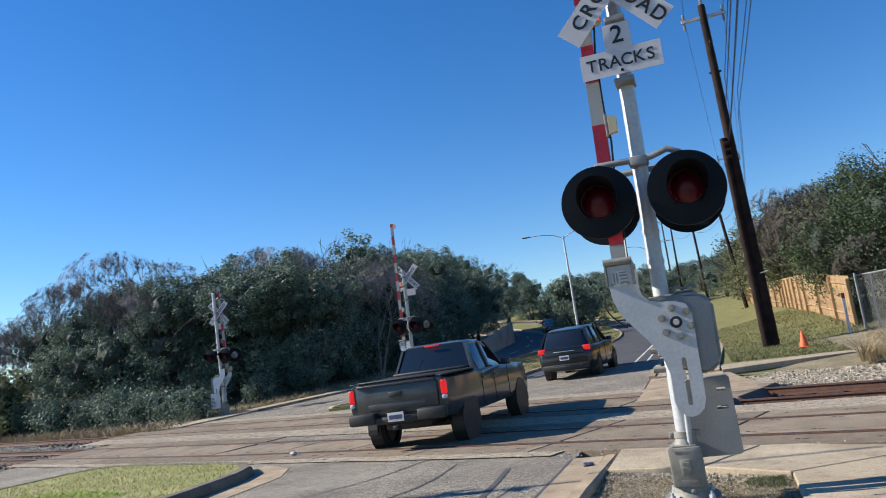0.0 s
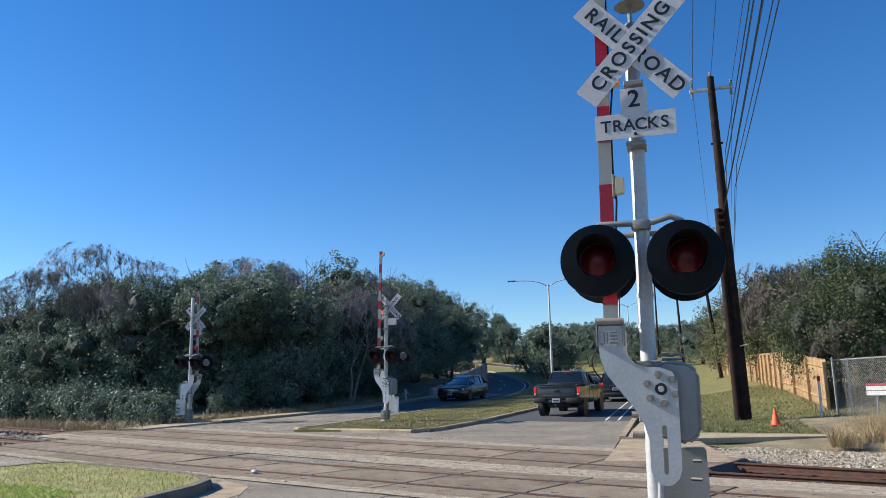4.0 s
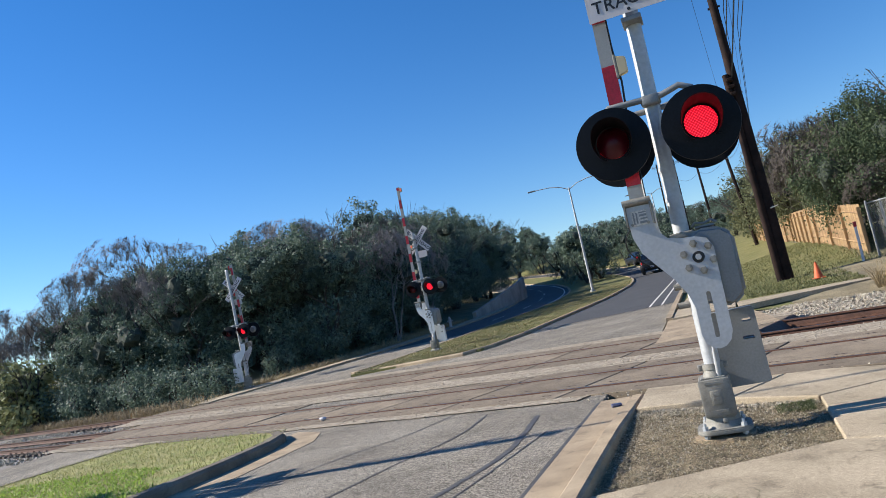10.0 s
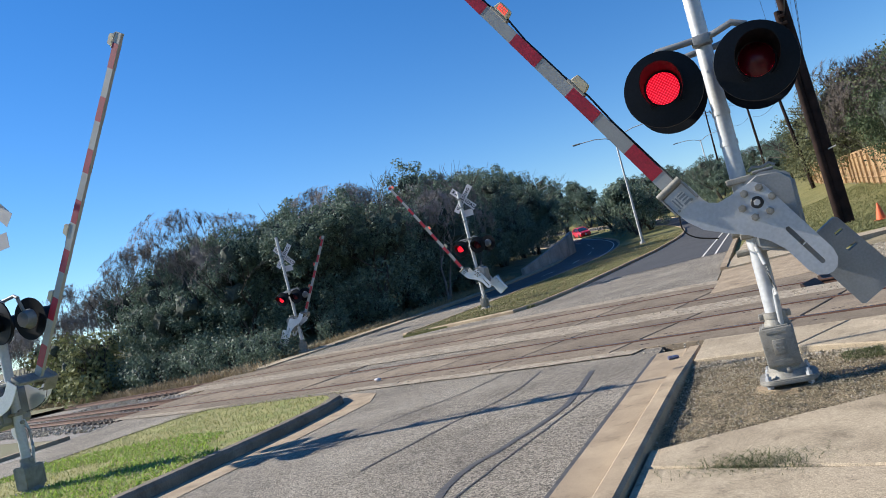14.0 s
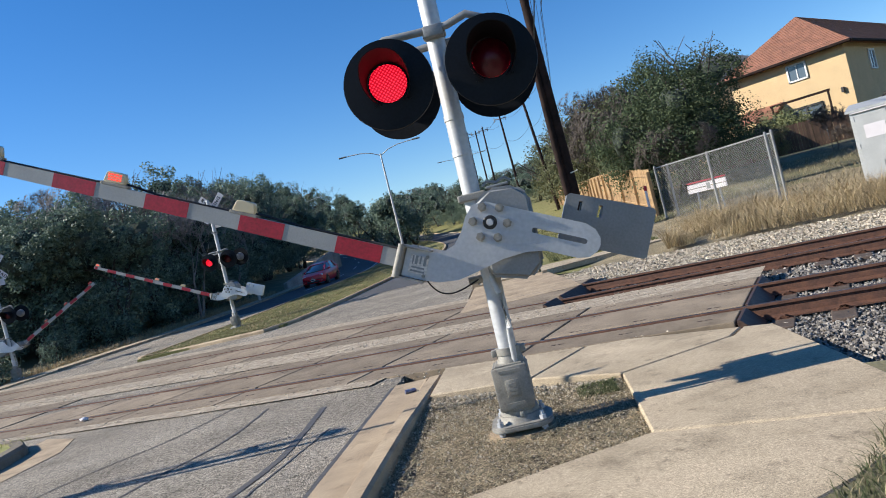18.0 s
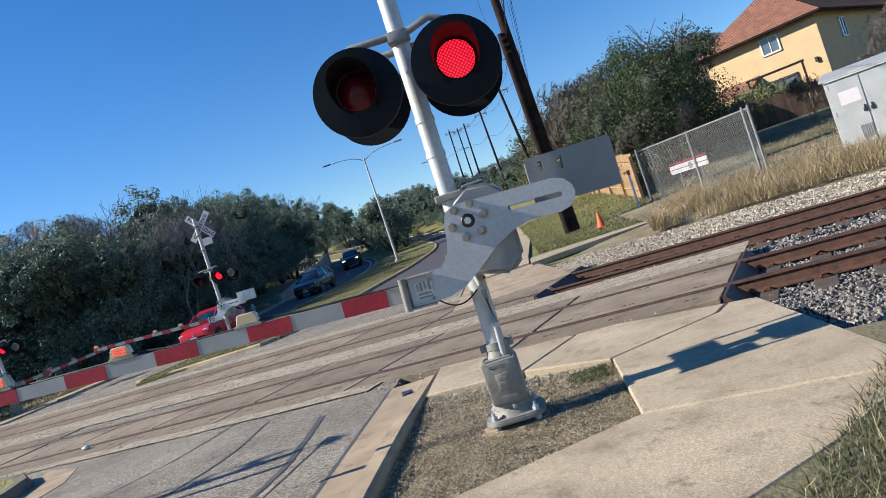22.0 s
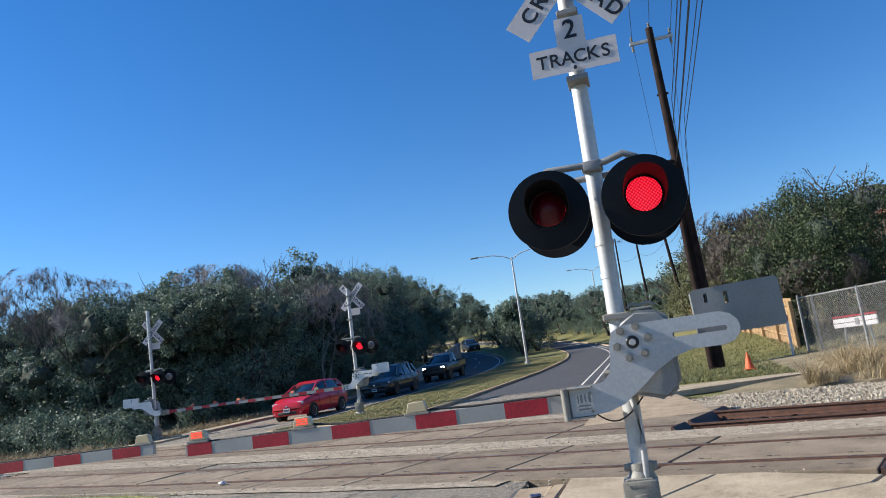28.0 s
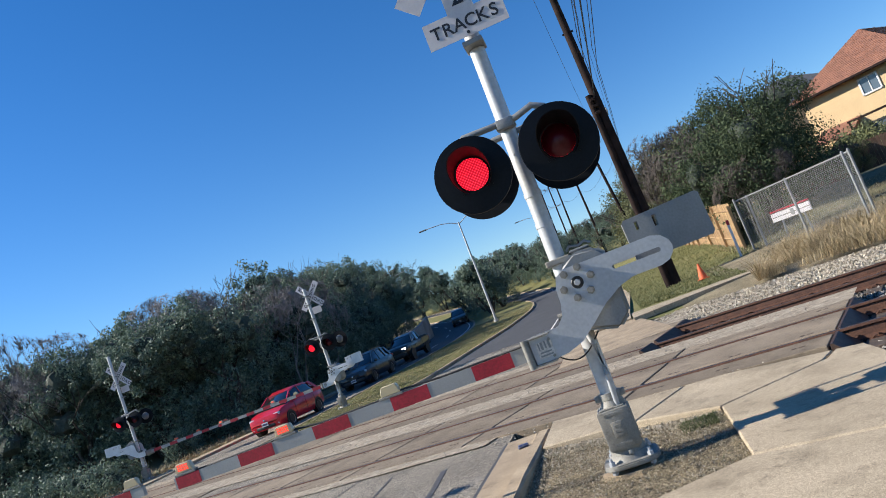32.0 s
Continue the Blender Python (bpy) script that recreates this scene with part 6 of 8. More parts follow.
def oak(seed, h, spread, leaf=0.17, clumps=150, per=48, mat_leaf=None, bare=0.0, low=0.12):
    """A live oak: forked trunk and a broad uneven crown made of clumps."""
    rnd = random.Random(seed)
    root = thing("oak_tree", Matrix(), "dark evergreen oak with a broad dense crown", "tree", "trees of the wood")
    bm = bmesh.new()
    tips = []
    for k in range(rnd.randint(2, 3)):
        branches(bm, rnd, Vector((rnd.uniform(-0.2, 0.2), rnd.uniform(-0.2, 0.2), -0.3)), Vector((rnd.uniform(-0.4, 0.4), rnd.uniform(-0.4, 0.4), 1)).normalized(), h * 0.36, 0.22, 3, tips, 0.8, (2, 3), 6)
    part("trunk", bm, BARK, root, "grey-brown forked trunk and limbs", 60)
    bm = bmesh.new()
    lobes = [(Vector((rnd.uniform(-1, 1) * spread * 0.6, rnd.uniform(-1, 1) * spread * 0.6, h * rnd.uniform(0.36, 0.8))), rnd.uniform(0.3, 0.5) * spread) for _ in range(10)]
    for c, r in lobes:  # lobes fill the inside, coloured dark for the shade there
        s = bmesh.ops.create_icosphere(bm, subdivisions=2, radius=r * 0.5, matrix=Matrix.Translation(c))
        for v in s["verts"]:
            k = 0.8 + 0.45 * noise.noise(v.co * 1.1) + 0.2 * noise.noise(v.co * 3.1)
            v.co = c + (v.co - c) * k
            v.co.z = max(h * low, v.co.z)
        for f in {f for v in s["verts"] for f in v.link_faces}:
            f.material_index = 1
    for i in range(clumps):
        c, r = rnd.choice(lobes)
        v = Vector((rnd.gauss(0, 1), rnd.gauss(0, 1), rnd.gauss(0, 0.8))).normalized()
        p = c + v * r * rnd.uniform(0.72, 0.98)
        p.z = max(h * low, min(h * 1.02, p.z))
        leaves(bm, rnd, p, rnd.uniform(0.35, 0.8), int(per * rnd.uniform(0.6, 1.3)), leaf)
    for i in range(int(clumps * 0.35)):
        a = rnd.uniform(0, 2 * math.pi)
        p = Vector((math.cos(a) * spread * rnd.uniform(0.5, 0.95), math.sin(a) * spread * rnd.uniform(0.5, 0.95), h * rnd.uniform(low, 0.4)))
        leaves(bm, rnd, p, rnd.uniform(0.5, 0.9), int(per * 0.8), leaf)
    part("crown", bm, [mat_leaf or LEAF, CROWN_SHADE], root, "leaves in uneven clumps over lobes coloured dark for shade")
    return root


def bare_tree(seed, h, name="bare_tree", label="leafless grey tree with fine twigs", depth=5, r=0.13, bark=None):
    rnd = random.Random(seed)
    root = thing(name, Matrix(), label, "tree", "trees of the wood")
    bm = bmesh.new()
    tips = []
    for k in range(rnd.randint(2, 3)):
        branches(bm, rnd, Vector((rnd.uniform(-0.3, 0.3), rnd.uniform(-0.3, 0.3), -0.3)), Vector((rnd.uniform(-0.5, 0.5), rnd.uniform(-0.5, 0.5), 1)).normalized(), h * 0.32, r, depth, tips, 0.95, (2, 3), 5, 0.0, 0.008)
    for p, d in tips:
        for _ in range(9):
            dd = (d + Vector((rnd.gauss(0, 0.6), rnd.gauss(0, 0.6), rnd.gauss(0.1, 0.5)))).normalized()
            q = p + dd * h * rnd.uniform(0.04, 0.09)
            s = Vector((dd.y, -dd.x, 0.01)).normalized() * 0.014
            bm.faces.new((bm.verts.new(p - s), bm.verts.new(p + s), bm.verts.new(q)))
    c, rad = Vector((0, 0, h * 0.55)), Vector((h * 0.42, h * 0.42, h * 0.46))
    for v in bm.verts:
        o = v.co - c
        k = math.sqrt(sum((o[i] / rad[i]) ** 2 for i in range(3)))
        if k > 0.9 and v.co.z > h * 0.2:
            v.co = c + o * ((0.9 + (k - 0.9) * 0.2) / k)
    part("branchwork", bm, bark or TWIG, root, "bare grey limbs and twigs")
    return root


def scatter(src, places):
    first = True
    for x, y, z, turn, sc in places:
        o = src if first else copy_thing(src, Matrix())
        o.matrix_basis = Matrix.Translation((x, y, z)) @ Matrix.Rotation(turn, 4, "Z") @ Matrix.Diagonal((sc, sc, sc * random.uniform(0.92, 1.08), 1))
        first = False


def skyline_top(x, y):
    """Tree-top height fitted to the skyline in the camera's view, by bearing: tallest along the wood's middle, falling
    away at both ends.
    """
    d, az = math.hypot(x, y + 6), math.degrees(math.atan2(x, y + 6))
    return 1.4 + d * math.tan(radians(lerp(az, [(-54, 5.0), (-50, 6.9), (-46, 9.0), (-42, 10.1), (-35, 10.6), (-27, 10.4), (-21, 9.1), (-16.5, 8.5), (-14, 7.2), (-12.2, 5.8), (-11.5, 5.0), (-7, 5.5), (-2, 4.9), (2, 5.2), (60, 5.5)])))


def build_trees():
    rnd = random.Random(11)
    oaks = [oak(21 + k, 10.5, 4.6, leaf=0.09, clumps=200, per=96) for k in range(4)]
    spots = []

    # each oak is scaled, or left out, to fit the camera's view of the skyline
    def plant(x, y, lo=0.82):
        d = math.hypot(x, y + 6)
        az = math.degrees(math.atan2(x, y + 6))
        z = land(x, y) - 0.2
        s = min(1.35, (skyline_top(x, y) - z) / 10.15 * rnd.uniform(lo, 1.0) * (0.95 if az < -37 else 1.0))
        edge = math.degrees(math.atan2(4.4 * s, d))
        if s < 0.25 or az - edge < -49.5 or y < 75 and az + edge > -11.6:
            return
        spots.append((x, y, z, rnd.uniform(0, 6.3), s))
    # wood to the left of the oncoming lane, thickest along its edge
    for y in steps(31.5, 92, 4.6):
        for off in (5.0, 9.5, 16, 24):
            if y > 52 and off > 12 or y > 44 and off > 20:
                continue
            plant(road_l(y) - off - rnd.uniform(-1.4, 1.4) - (3.2 if 47 < y < 76 else 0), y + rnd.uniform(-1.5, 1.5), 0.75 if off < 6 else 0.85)
    for x in steps(-62, -24, 4.6):
        plant(x, lerp(x, [(-60, 33), (-46, 27.5), (-38, 26.5), (-30, 28), (-24, 30)]) + rnd.uniform(-0.8, 0.8), 0.8)
        plant(x - 2, lerp(x, [(-60, 40), (-46, 34), (-38, 32), (-30, 33), (-24, 35)]) + rnd.uniform(-1, 1), 0.9)
    for y, off in ((55, 6), (60, 5.5), (66, 7), (58, 11), (64, 12), (71, 9)):
        plant(road_l(y) - off - 2.6, y, 0.97)
    # beyond the bend and to the right of the road
    for x, y in ((-13, 118), (-21, 124), (-29, 128), (-37, 130), (-7, 113), (-1, 118), (5, 114), (-17, 146), (-27, 152), (-6, 140), (6, 142), (16, 120), (-50, 128), (-58, 136), (1.5, 104), (-1.5, 112), (4, 100), (9, 108), (14, 92), (20, 98), (26, 84), (3.5, 82), (32, 70), (-9, 122), (-16, 134), (-24, 142), (-34, 148), (-2, 132), (10, 128), (-44, 140), (-4, 106), (-11, 110), (-17, 116), (7, 92), (-8, 93), (-10.5, 98), (-13.5, 103), (-17, 108), (-21, 112), (-26, 115.5), (-5.5, 87), (-3.6, 81), (-31, 119), (-14, 112), (-22, 119)):
        plant(x, y, 0.85)
    for x, y, s in ((40, 60, 1.0), (30, 66, 1.15), (36, 56, 0.9)):
        spots.append((x, y, land(x, y) - 0.2, rnd.uniform(0, 6.3), s))
    rnd.shuffle(spots)
    for k, o in enumerate(oaks):
        scatter(o, spots[k::4])
    # small trees on the median
    meds = oak(61, 5.2, 2.2, leaf=0.12, clumps=90, per=44)
    tagged(meds, "small dark evergreen tree on the grass median", "tree", "median trees")
    ms = []
    for y, o in ((70, 1.5), (74, 3.4), (79, 2.0), (84, 3.8), (90, 2.4)):
        x = med_l(y) + o + 0.8
        ms.append((x, y, gz(y), rnd.uniform(0, 6), rnd.uniform(0.85, 1.15)))
    scatter(meds, ms)
    # leafless trees
    bares = [bare_tree(31, 10.5), bare_tree(32, 9.5)]
    bs = []
    for x, y in ((-18.8, 36), (-21, 40), (-24, 35), (-30, 31), (-23, 45), (-48, 33), (-54, 35), (-39, 31), (-59, 35), (-62, 38), (-66, 41), (-58, 44), (-70, 44), (-12, 128), (1, 104), (-6, 118), (7, 96), (-25, 54), (-46, 29), (-52, 30), (-26, 38), (-20, 44), (-28, 40), (-15, 108), (-57, 30), (-64, 33), (-36, 29.5), (-42, 28), (-33, 30), (-50, 28.5), (-44, 31), (-55, 33), (-60, 31), (-68, 36)):
        z = land(x, y) - 0.1
        # bare trees take their size from the same camera skyline
        bs.append((x, y, z, rnd.uniform(0, 6.3), min(1.4, max(0.3, (skyline_top(x, y) - z) / 10.2 * (rnd.uniform(1.0, 1.12) if x < -27 else rnd.uniform(0.86, 0.97))))))
    for k, o in enumerate(bares):
        scatter(o, bs[k::2])
    # pale willow at the far left
    w = oak(71, 4.6, 2.3, leaf=0.15, clumps=80, per=42, mat_leaf=LEAF_PALE)
    tagged(w, "pale yellow-green bushy tree beside the rails", "tree")
    scatter(w, [(-37, 25.0, 0.2, 0.5, 1.0), (-41, 27, 0.3, 2.5, 0.95), (-46, 30, 0.4, 1.5, 1.1), (-52, 34, 0.5, 4.0, 1.2)])
    # trees behind the chain-link fence
    r1 = oak(81, 5.9, 3.0, leaf=0.047, clumps=300, per=200, mat_leaf=LEAF_GREEN)
    tagged(r1, "round evergreen oak behind the fence", "tree")
    scatter(r1, [(7.6, 25.8, land(7.6, 25.8) - 0.2, 1.0, 1.06)])
    r2 = oak(82, 5.0, 2.1, leaf=0.058, clumps=140, per=95, mat_leaf=LEAF_OLIVE)
    tagged(r2, "olive green shrubby tree behind the cedar fence", "tree", "trees behind the fence")
    scatter(r2, [(x, y, land(x, y) - 0.2, t, s) for x, y, t, s in ((6.6, 44, 2.0, 1.45), (6.4, 53, 4.0, 1.6), (6.0, 63, 1.0, 1.5), (7.6, 34, 5.0, 1.2), (5.6, 74, 3.0, 1.4), (12.6, 31, 4, 0.4), (8.5, 40, 0.4, 1.5))])
    b3 = bare_tree(83, 6.6, depth=5, r=0.05, bark=TWIG_DARK, label="leafless thicket with many thin stems")
    scatter(b3, [(x, y, land(x, y) - 0.1, t, s) for x, y, t, s in ((6.0, 33, 0.3, 0.8), (6.3, 38, 2.2, 1.0), (6.2, 29.5, 4.1, 0.7), (7.0, 31, 5.1, 0.84), (6.6, 42, 1.9, 1.15), (6.3, 26.0, 3.3, 0.6), (7.2, 23.6, 2.0, 0.5), (6.4, 24.2, 0.8, 0.48), (11.0, 27.5, 1.1, 0.3), (13.2, 25.5, 3.6, 0.3), (14.8, 23.0, 2.6, 0.36), (17.0, 24.5, 0.6, 0.62), (12.4, 22.0, 5.6, 0.26), (23.5, 29, 3.0, 1.1), (25, 24, 1.0, 1.15), (22.6, 33.0, 4.4, 0.72))])
    sh = oak(72, 2.7, 1.15, leaf=0.07, clumps=46, per=50, mat_leaf=LEAF_PALE, low=0.1)
    tagged(sh, "pale yellow-green shrub in front of the house", "shrub")
    scatter(sh, [(14.3, 35.2, land(14.3, 35.2) - 0.1, 1.2, 1.0), (15.5, 34.4, land(15.5, 34.4) - 0.1, 3.9, 0.85)])
    # low scrub along the wood's edge
    sc = oak(91, 1.9, 1.5, leaf=0.075, clumps=44, per=60, mat_leaf=LEAF, low=0.05)
    tagged(sc, "low dark green scrub at the foot of the wood", "shrub", "scrub along the wood")
    ss = []
    for y in steps(27.5, 46, 3.2):
        x = road_l(y) - 4.6 - rnd.uniform(0, 1.4)
        ss.append((x, y, land(x, y) - 0.1, rnd.uniform(0, 6.3), rnd.uniform(0.6, 1.05)))
    for x in steps(-46, -21, 2.2):
        y = 20.5 + (-21 - x) * 0.32 + rnd.uniform(0, 1.5)
        ss.append((x, y, land(x, y) - 0.1, rnd.uniform(0, 6.3), rnd.uniform(0.6, 1.1)))
    scatter(sc, ss)


# ---- street furniture and buildings ----
def street_lamp(x, y, h=8.4, reach=2.7, turn=0.0):
    root = thing("street_lamp", Matrix.Translation((x, y, gz(y))) @ Matrix.Rotation(turn, 4, "Z"), "grey steel street lamp with two curved arms", "street lamp", "street lamps on the median")
    bm = bmesh.new()
    rod(bm, (0, 0, -0.3), (0, 0, h), 0.11, 0.06, n=14)
    rod(bm, (0, 0, -0.2), (0, 0, 0.25), 0.2, n=14)
    part("pole", bm, GALV, root, "", 40)
    for s in (-1, 1):
        bm = bmesh.new()
        tube(bm, [(0, 0, h - 0.15), (s * reach * 0.25, 0, h + 0.2), (s * reach * 0.55, 0, h + 0.38), (s * reach * 0.85, 0, h + 0.42), (s * reach, 0, h + 0.42)], 0.035, 8)
        a = part("arm", bm, GALV, root, "", 50)
        bm = bmesh.new()
        box(bm, s * (reach + 0.25), 0, h + 0.43, 0.62, 0.24, 0.1, bevel=0.03)
        part("lamp_head", bm, HOUSING, a, "flat grey lamp head")
    return root


def utility_pole(x, y, h, lean=(0.0, 0.0), r=0.15, arm=True, stub=False, label="tall dark wooden utility pole"):
    root = thing("utility_pole", Matrix.Translation((x, y, land(x, y))), label, "utility pole", "utility poles")
    top = Vector((lean[0], lean[1], h))
    bm = bmesh.new()
    rod(bm, (0, 0, -0.4), top, r, r * 0.62, n=14)
    part("pole", bm, POLE_WOOD, root, "", 40)
    if arm:
        bm = bmesh.new()
        box(bm, top.x, top.y, h - 0.45, 1.5, 0.09, 0.11, bevel=0.01)
        a = part("crossarm", bm, GALV, root, "grey crossarm")
        for dx in (-0.66, 0.0, 0.66):
            bm = bmesh.new()
            z0 = h - 0.38 if dx else h
            for k in range(3):
                rod(bm, (top.x + dx, top.y, z0 + 0.02 + k * 0.07), (top.x + dx, top.y, z0 + 0.06 + k * 0.07), 0.055, 0.035, n=10)
            rod(bm, (top.x + dx, top.y, z0 - 0.03), (top.x + dx, top.y, z0 + 0.19), 0.03, n=8)
            part("insulator", bm, CAST, a, "stacked insulator")
            if dx:
                bm = bmesh.new()
                for k in range(3):
                    rod(bm, (top.x + dx, top.y, h - 0.6 - k * 0.07), (top.x + dx, top.y, h - 0.56 - k * 0.07), 0.035, 0.055, n=10)
                rod(bm, (top.x + dx, top.y, h - 0.75), (top.x + dx, top.y, h - 0.5), 0.03, n=8)
                part("insulator", bm, CAST, a, "stacked insulator")
    if stub:
        bm = bmesh.new()
        rod(bm, (-0.22, -0.1, -0.3), (-0.24 + top.x * 0.5, -0.1, 7.2), 0.13, 0.1, n=12)
        part("stub_pole", bm, POLE_WOOD, root, "second shorter pole lashed alongside", 40)
        for z, s in ((7.0, 0.2), (6.75, 0.24), (6.5, 0.2)):
            part("splice_box", box(bmesh.new(), top.x * 0.5 - 0.14, -0.12, z, s, 0.2, 0.12, bevel=0.03), POLE_WOOD, root, "dark splice box")
        part("pole_bracket", box(bmesh.new(), top.x * 0.76, 0, 9.6, 0.4, 0.06, 0.06), POLE_WOOD, root, "dark bracket")
        bm = bmesh.new()
        rod(bm, (0.0, -0.17, 2.45), (0.25, -0.17, 2.5), 0.02, n=6)
        part("pole_tag", bm, PAINT_WHITE, root, "pale band nailed to the pole")
    return root


def build_poles():
    px, py = 2.42, 20.2
    utility_pole(px, py, 12.1, (-0.14, 0.0), 0.2, True, True, "tall dark wooden utility pole leaning slightly, with a stub pole")
    utility_pole(1.1, -32.0, 12.5, (0.0, 0.0), 0.2, True)
    far = [(4.2, 46, 11, (-0.2, 0)), (4.0, 58, 10.5, (-0.9, 0)), (1.5, 82, 11, (-0.3, 0)), (-1.5, 104, 11.5, (0.1, 0)), (-4.5, 118, 12, (0.2, 0)), (-3.0, 122, 12, (0, 0))]
    for x, y, h, ln in far:
        utility_pole(x, y, h, ln, 0.16, True)
    wires = thing("overhead_wires", Matrix(), "black overhead wires strung between the poles", "wires")
    base = land(px, py)

    def span(a, b, sag, r):
        a, b = Vector(a), Vector(b)
        bm = bmesh.new()
        tube(bm, [a.lerp(b, k / 14) - Vector((0, 0, sag * 4 * (k / 14) * (1 - k / 14))) for k in range(15)], r, 4)
        part("wire", bm, CABLE, wires)
    for dx, z, zz, r in ((-0.66, 12.0, 12.3, 0.009), (0.0, 12.35, 12.7, 0.009), (0.66, 12.0, 12.3, 0.009), (0.25, 9.6, 9.8, 0.014), (0.12, 8.7, 9.1, 0.017), (0.42, 8.2, 8.7, 0.012), (-0.05, 7.3, 8.3, 0.02), (0.55, 9.0, 9.4, 0.012)):
        span((px - 0.12 * z / 12.5 + dx, py, base + z - 0.25), (1.1 + dx, -32, zz), 0.55, r)
        span((px - 0.12 * z / 12.5 + dx, py, base + z - 0.25), (4.0 + dx, 46, land(4, 46) + 10.6 * z / 12.3), 0.5, r * 0.8)
    for (x0, y0, h0, l0), (x1, y1, h1, l1) in zip(far, far[1:]):
        for dx, dz in ((-0.6, 0.4), (0.0, 0.0), (0.6, 0.4), (0.1, 3.0)):
            span((x0 + l0[0] + dx, y0, land(x0, y0) + h0 - dz), (x1 + l1[0] + dx, y1, land(x1, y1) + h1 - dz), 0.6, 0.014)


def chain_fence(a, b, h=1.83):
    a, b = Vector(a), Vector(b)
    d = b - a
    ln, ang = d.length, math.atan2(d.y, d.x)
    root = thing("chain_link_fence", Matrix.Translation((a.x, a.y, land(a.x, a.y) - 0.05)) @ Matrix.Rotation(ang, 4, "Z"), "grey chain-link fence section by the tracks", "fence")
    for u, hh, dy in ((0.0, h + 0.05, 0), (0.35, h + 0.02, 0.25), (ln, h + 0.05, 0), (ln + 0.12, h + 0.02, -0.35), (ln * 0.5, h, 0)):
        bm = bmesh.new()
        rod(bm, (u, dy, -0.3), (u, dy, hh), 0.038, n=10)
        rod(bm, (u, dy, hh), (u, dy, hh + 0.05), 0.045, 0.01, n=10)
        part("post", bm, MESH_WIRE, root, "galvanized fence post", 40)
    bm = bmesh.new()
    rod(bm, (0, 0, h), (ln, 0, h), 0.022, n=8)
    rod(bm, (0.35, 0.25, 0.1), (0.35, 0.25, 1.8), 0.02, n=6)
    part("top_rail", bm, MESH_WIRE, root, "", 40)
    bm = bmesh.new()
    p = 0.085
    rr = 0.0048
    k = -int(h / p)
    while k * p < ln:
        for s in (1, -1):
            u0, u1 = k * p, k * p + h
            z0, z1 = (0.03, h) if s > 0 else (h, 0.03)
            if u0 < 0:
                z0 += s * (-u0)
                u0 = 0
            if u1 > ln:
                z1 -= s * (u1 - ln)
                u1 = ln
            if u1 > u0:
                q = [bm.verts.new((u0, 0.004 * s, z0 - rr)), bm.verts.new((u1, 0.004 * s, z1 - rr)), bm.verts.new((u1, 0.004 * s, z1 + rr)), bm.verts.new((u0, 0.004 * s, z0 + rr))]
                bm.faces.new(q)
        k += 1
    part("chain_mesh", bm, MESH_WIRE, root, "woven wire mesh")
    return root


def board_fence(name, pts, h, material, label, w=0.14, gap=0.008, jag=0.02, seed=5):
    """A fence of upright boards along a line, each board a piece of its own."""
    rnd = random.Random(seed)
    root = thing(name, Matrix(), label, "fence")
    src = None
    for a, b in zip(pts, pts[1:]):
        a, b = Vector(a), Vector(b)
        d = b - a
        n = int(d.length / (w + gap))
        ang = math.atan2(d.y, d.x)
        for k in range(n):
            p = a + d * ((k + 0.5) / n)
            if src is None:
                bm = bmesh.new()
                prism(bm, [(-w / 2, 0), (w / 2, 0), (w / 2, h - 0.03), (w / 2 - 0.03, h), (-w / 2 + 0.03, h), (-w / 2, h - 0.03)], "y", -0.009, 0.009)
                o = src = part("board", bm, material, root)
            else:
                o = new("board", src.data)
                o.parent = root
            o.matrix_local = Matrix.Translation((p.x, p.y, land(p.x, p.y) + rnd.uniform(-jag, jag) - 0.02)) @ Matrix.Rotation(ang + rnd.uniform(-0.03, 0.03), 4, "Z") @ Matrix.Rotation(rnd.uniform(-0.012, 0.012), 4, "Y")
        nn = max(1, round(d.length / 2.4))
        for k in range(nn + 1):
            p = a + d * (k / nn)
            bm = bmesh.new()
            off = Vector((-math.sin(ang), math.cos(ang))) * 0.07
            box(bm, p.x + off.x, p.y + off.y, land(p.x, p.y) + h / 2 - 0.1, 0.09, 0.09, h, bevel=0.005)
            part("post", bm, material, root)
        for zz in (0.35, h - 0.3):
            bm = bmesh.new()
            k = 8
            for i in range(k):
                p, q = a + d * (i / k), a + d * ((i + 1) / k)
                off = Vector((-math.sin(ang), math.cos(ang))) * 0.03
                rod(bm, (p.x + off.x, p.y + off.y, land(p.x, p.y) + zz), (q.x + off.x, q.y + off.y, land(q.x, q.y) + zz), 0.035, n=4)
            part("fence_rail", bm, material, root)
    return root


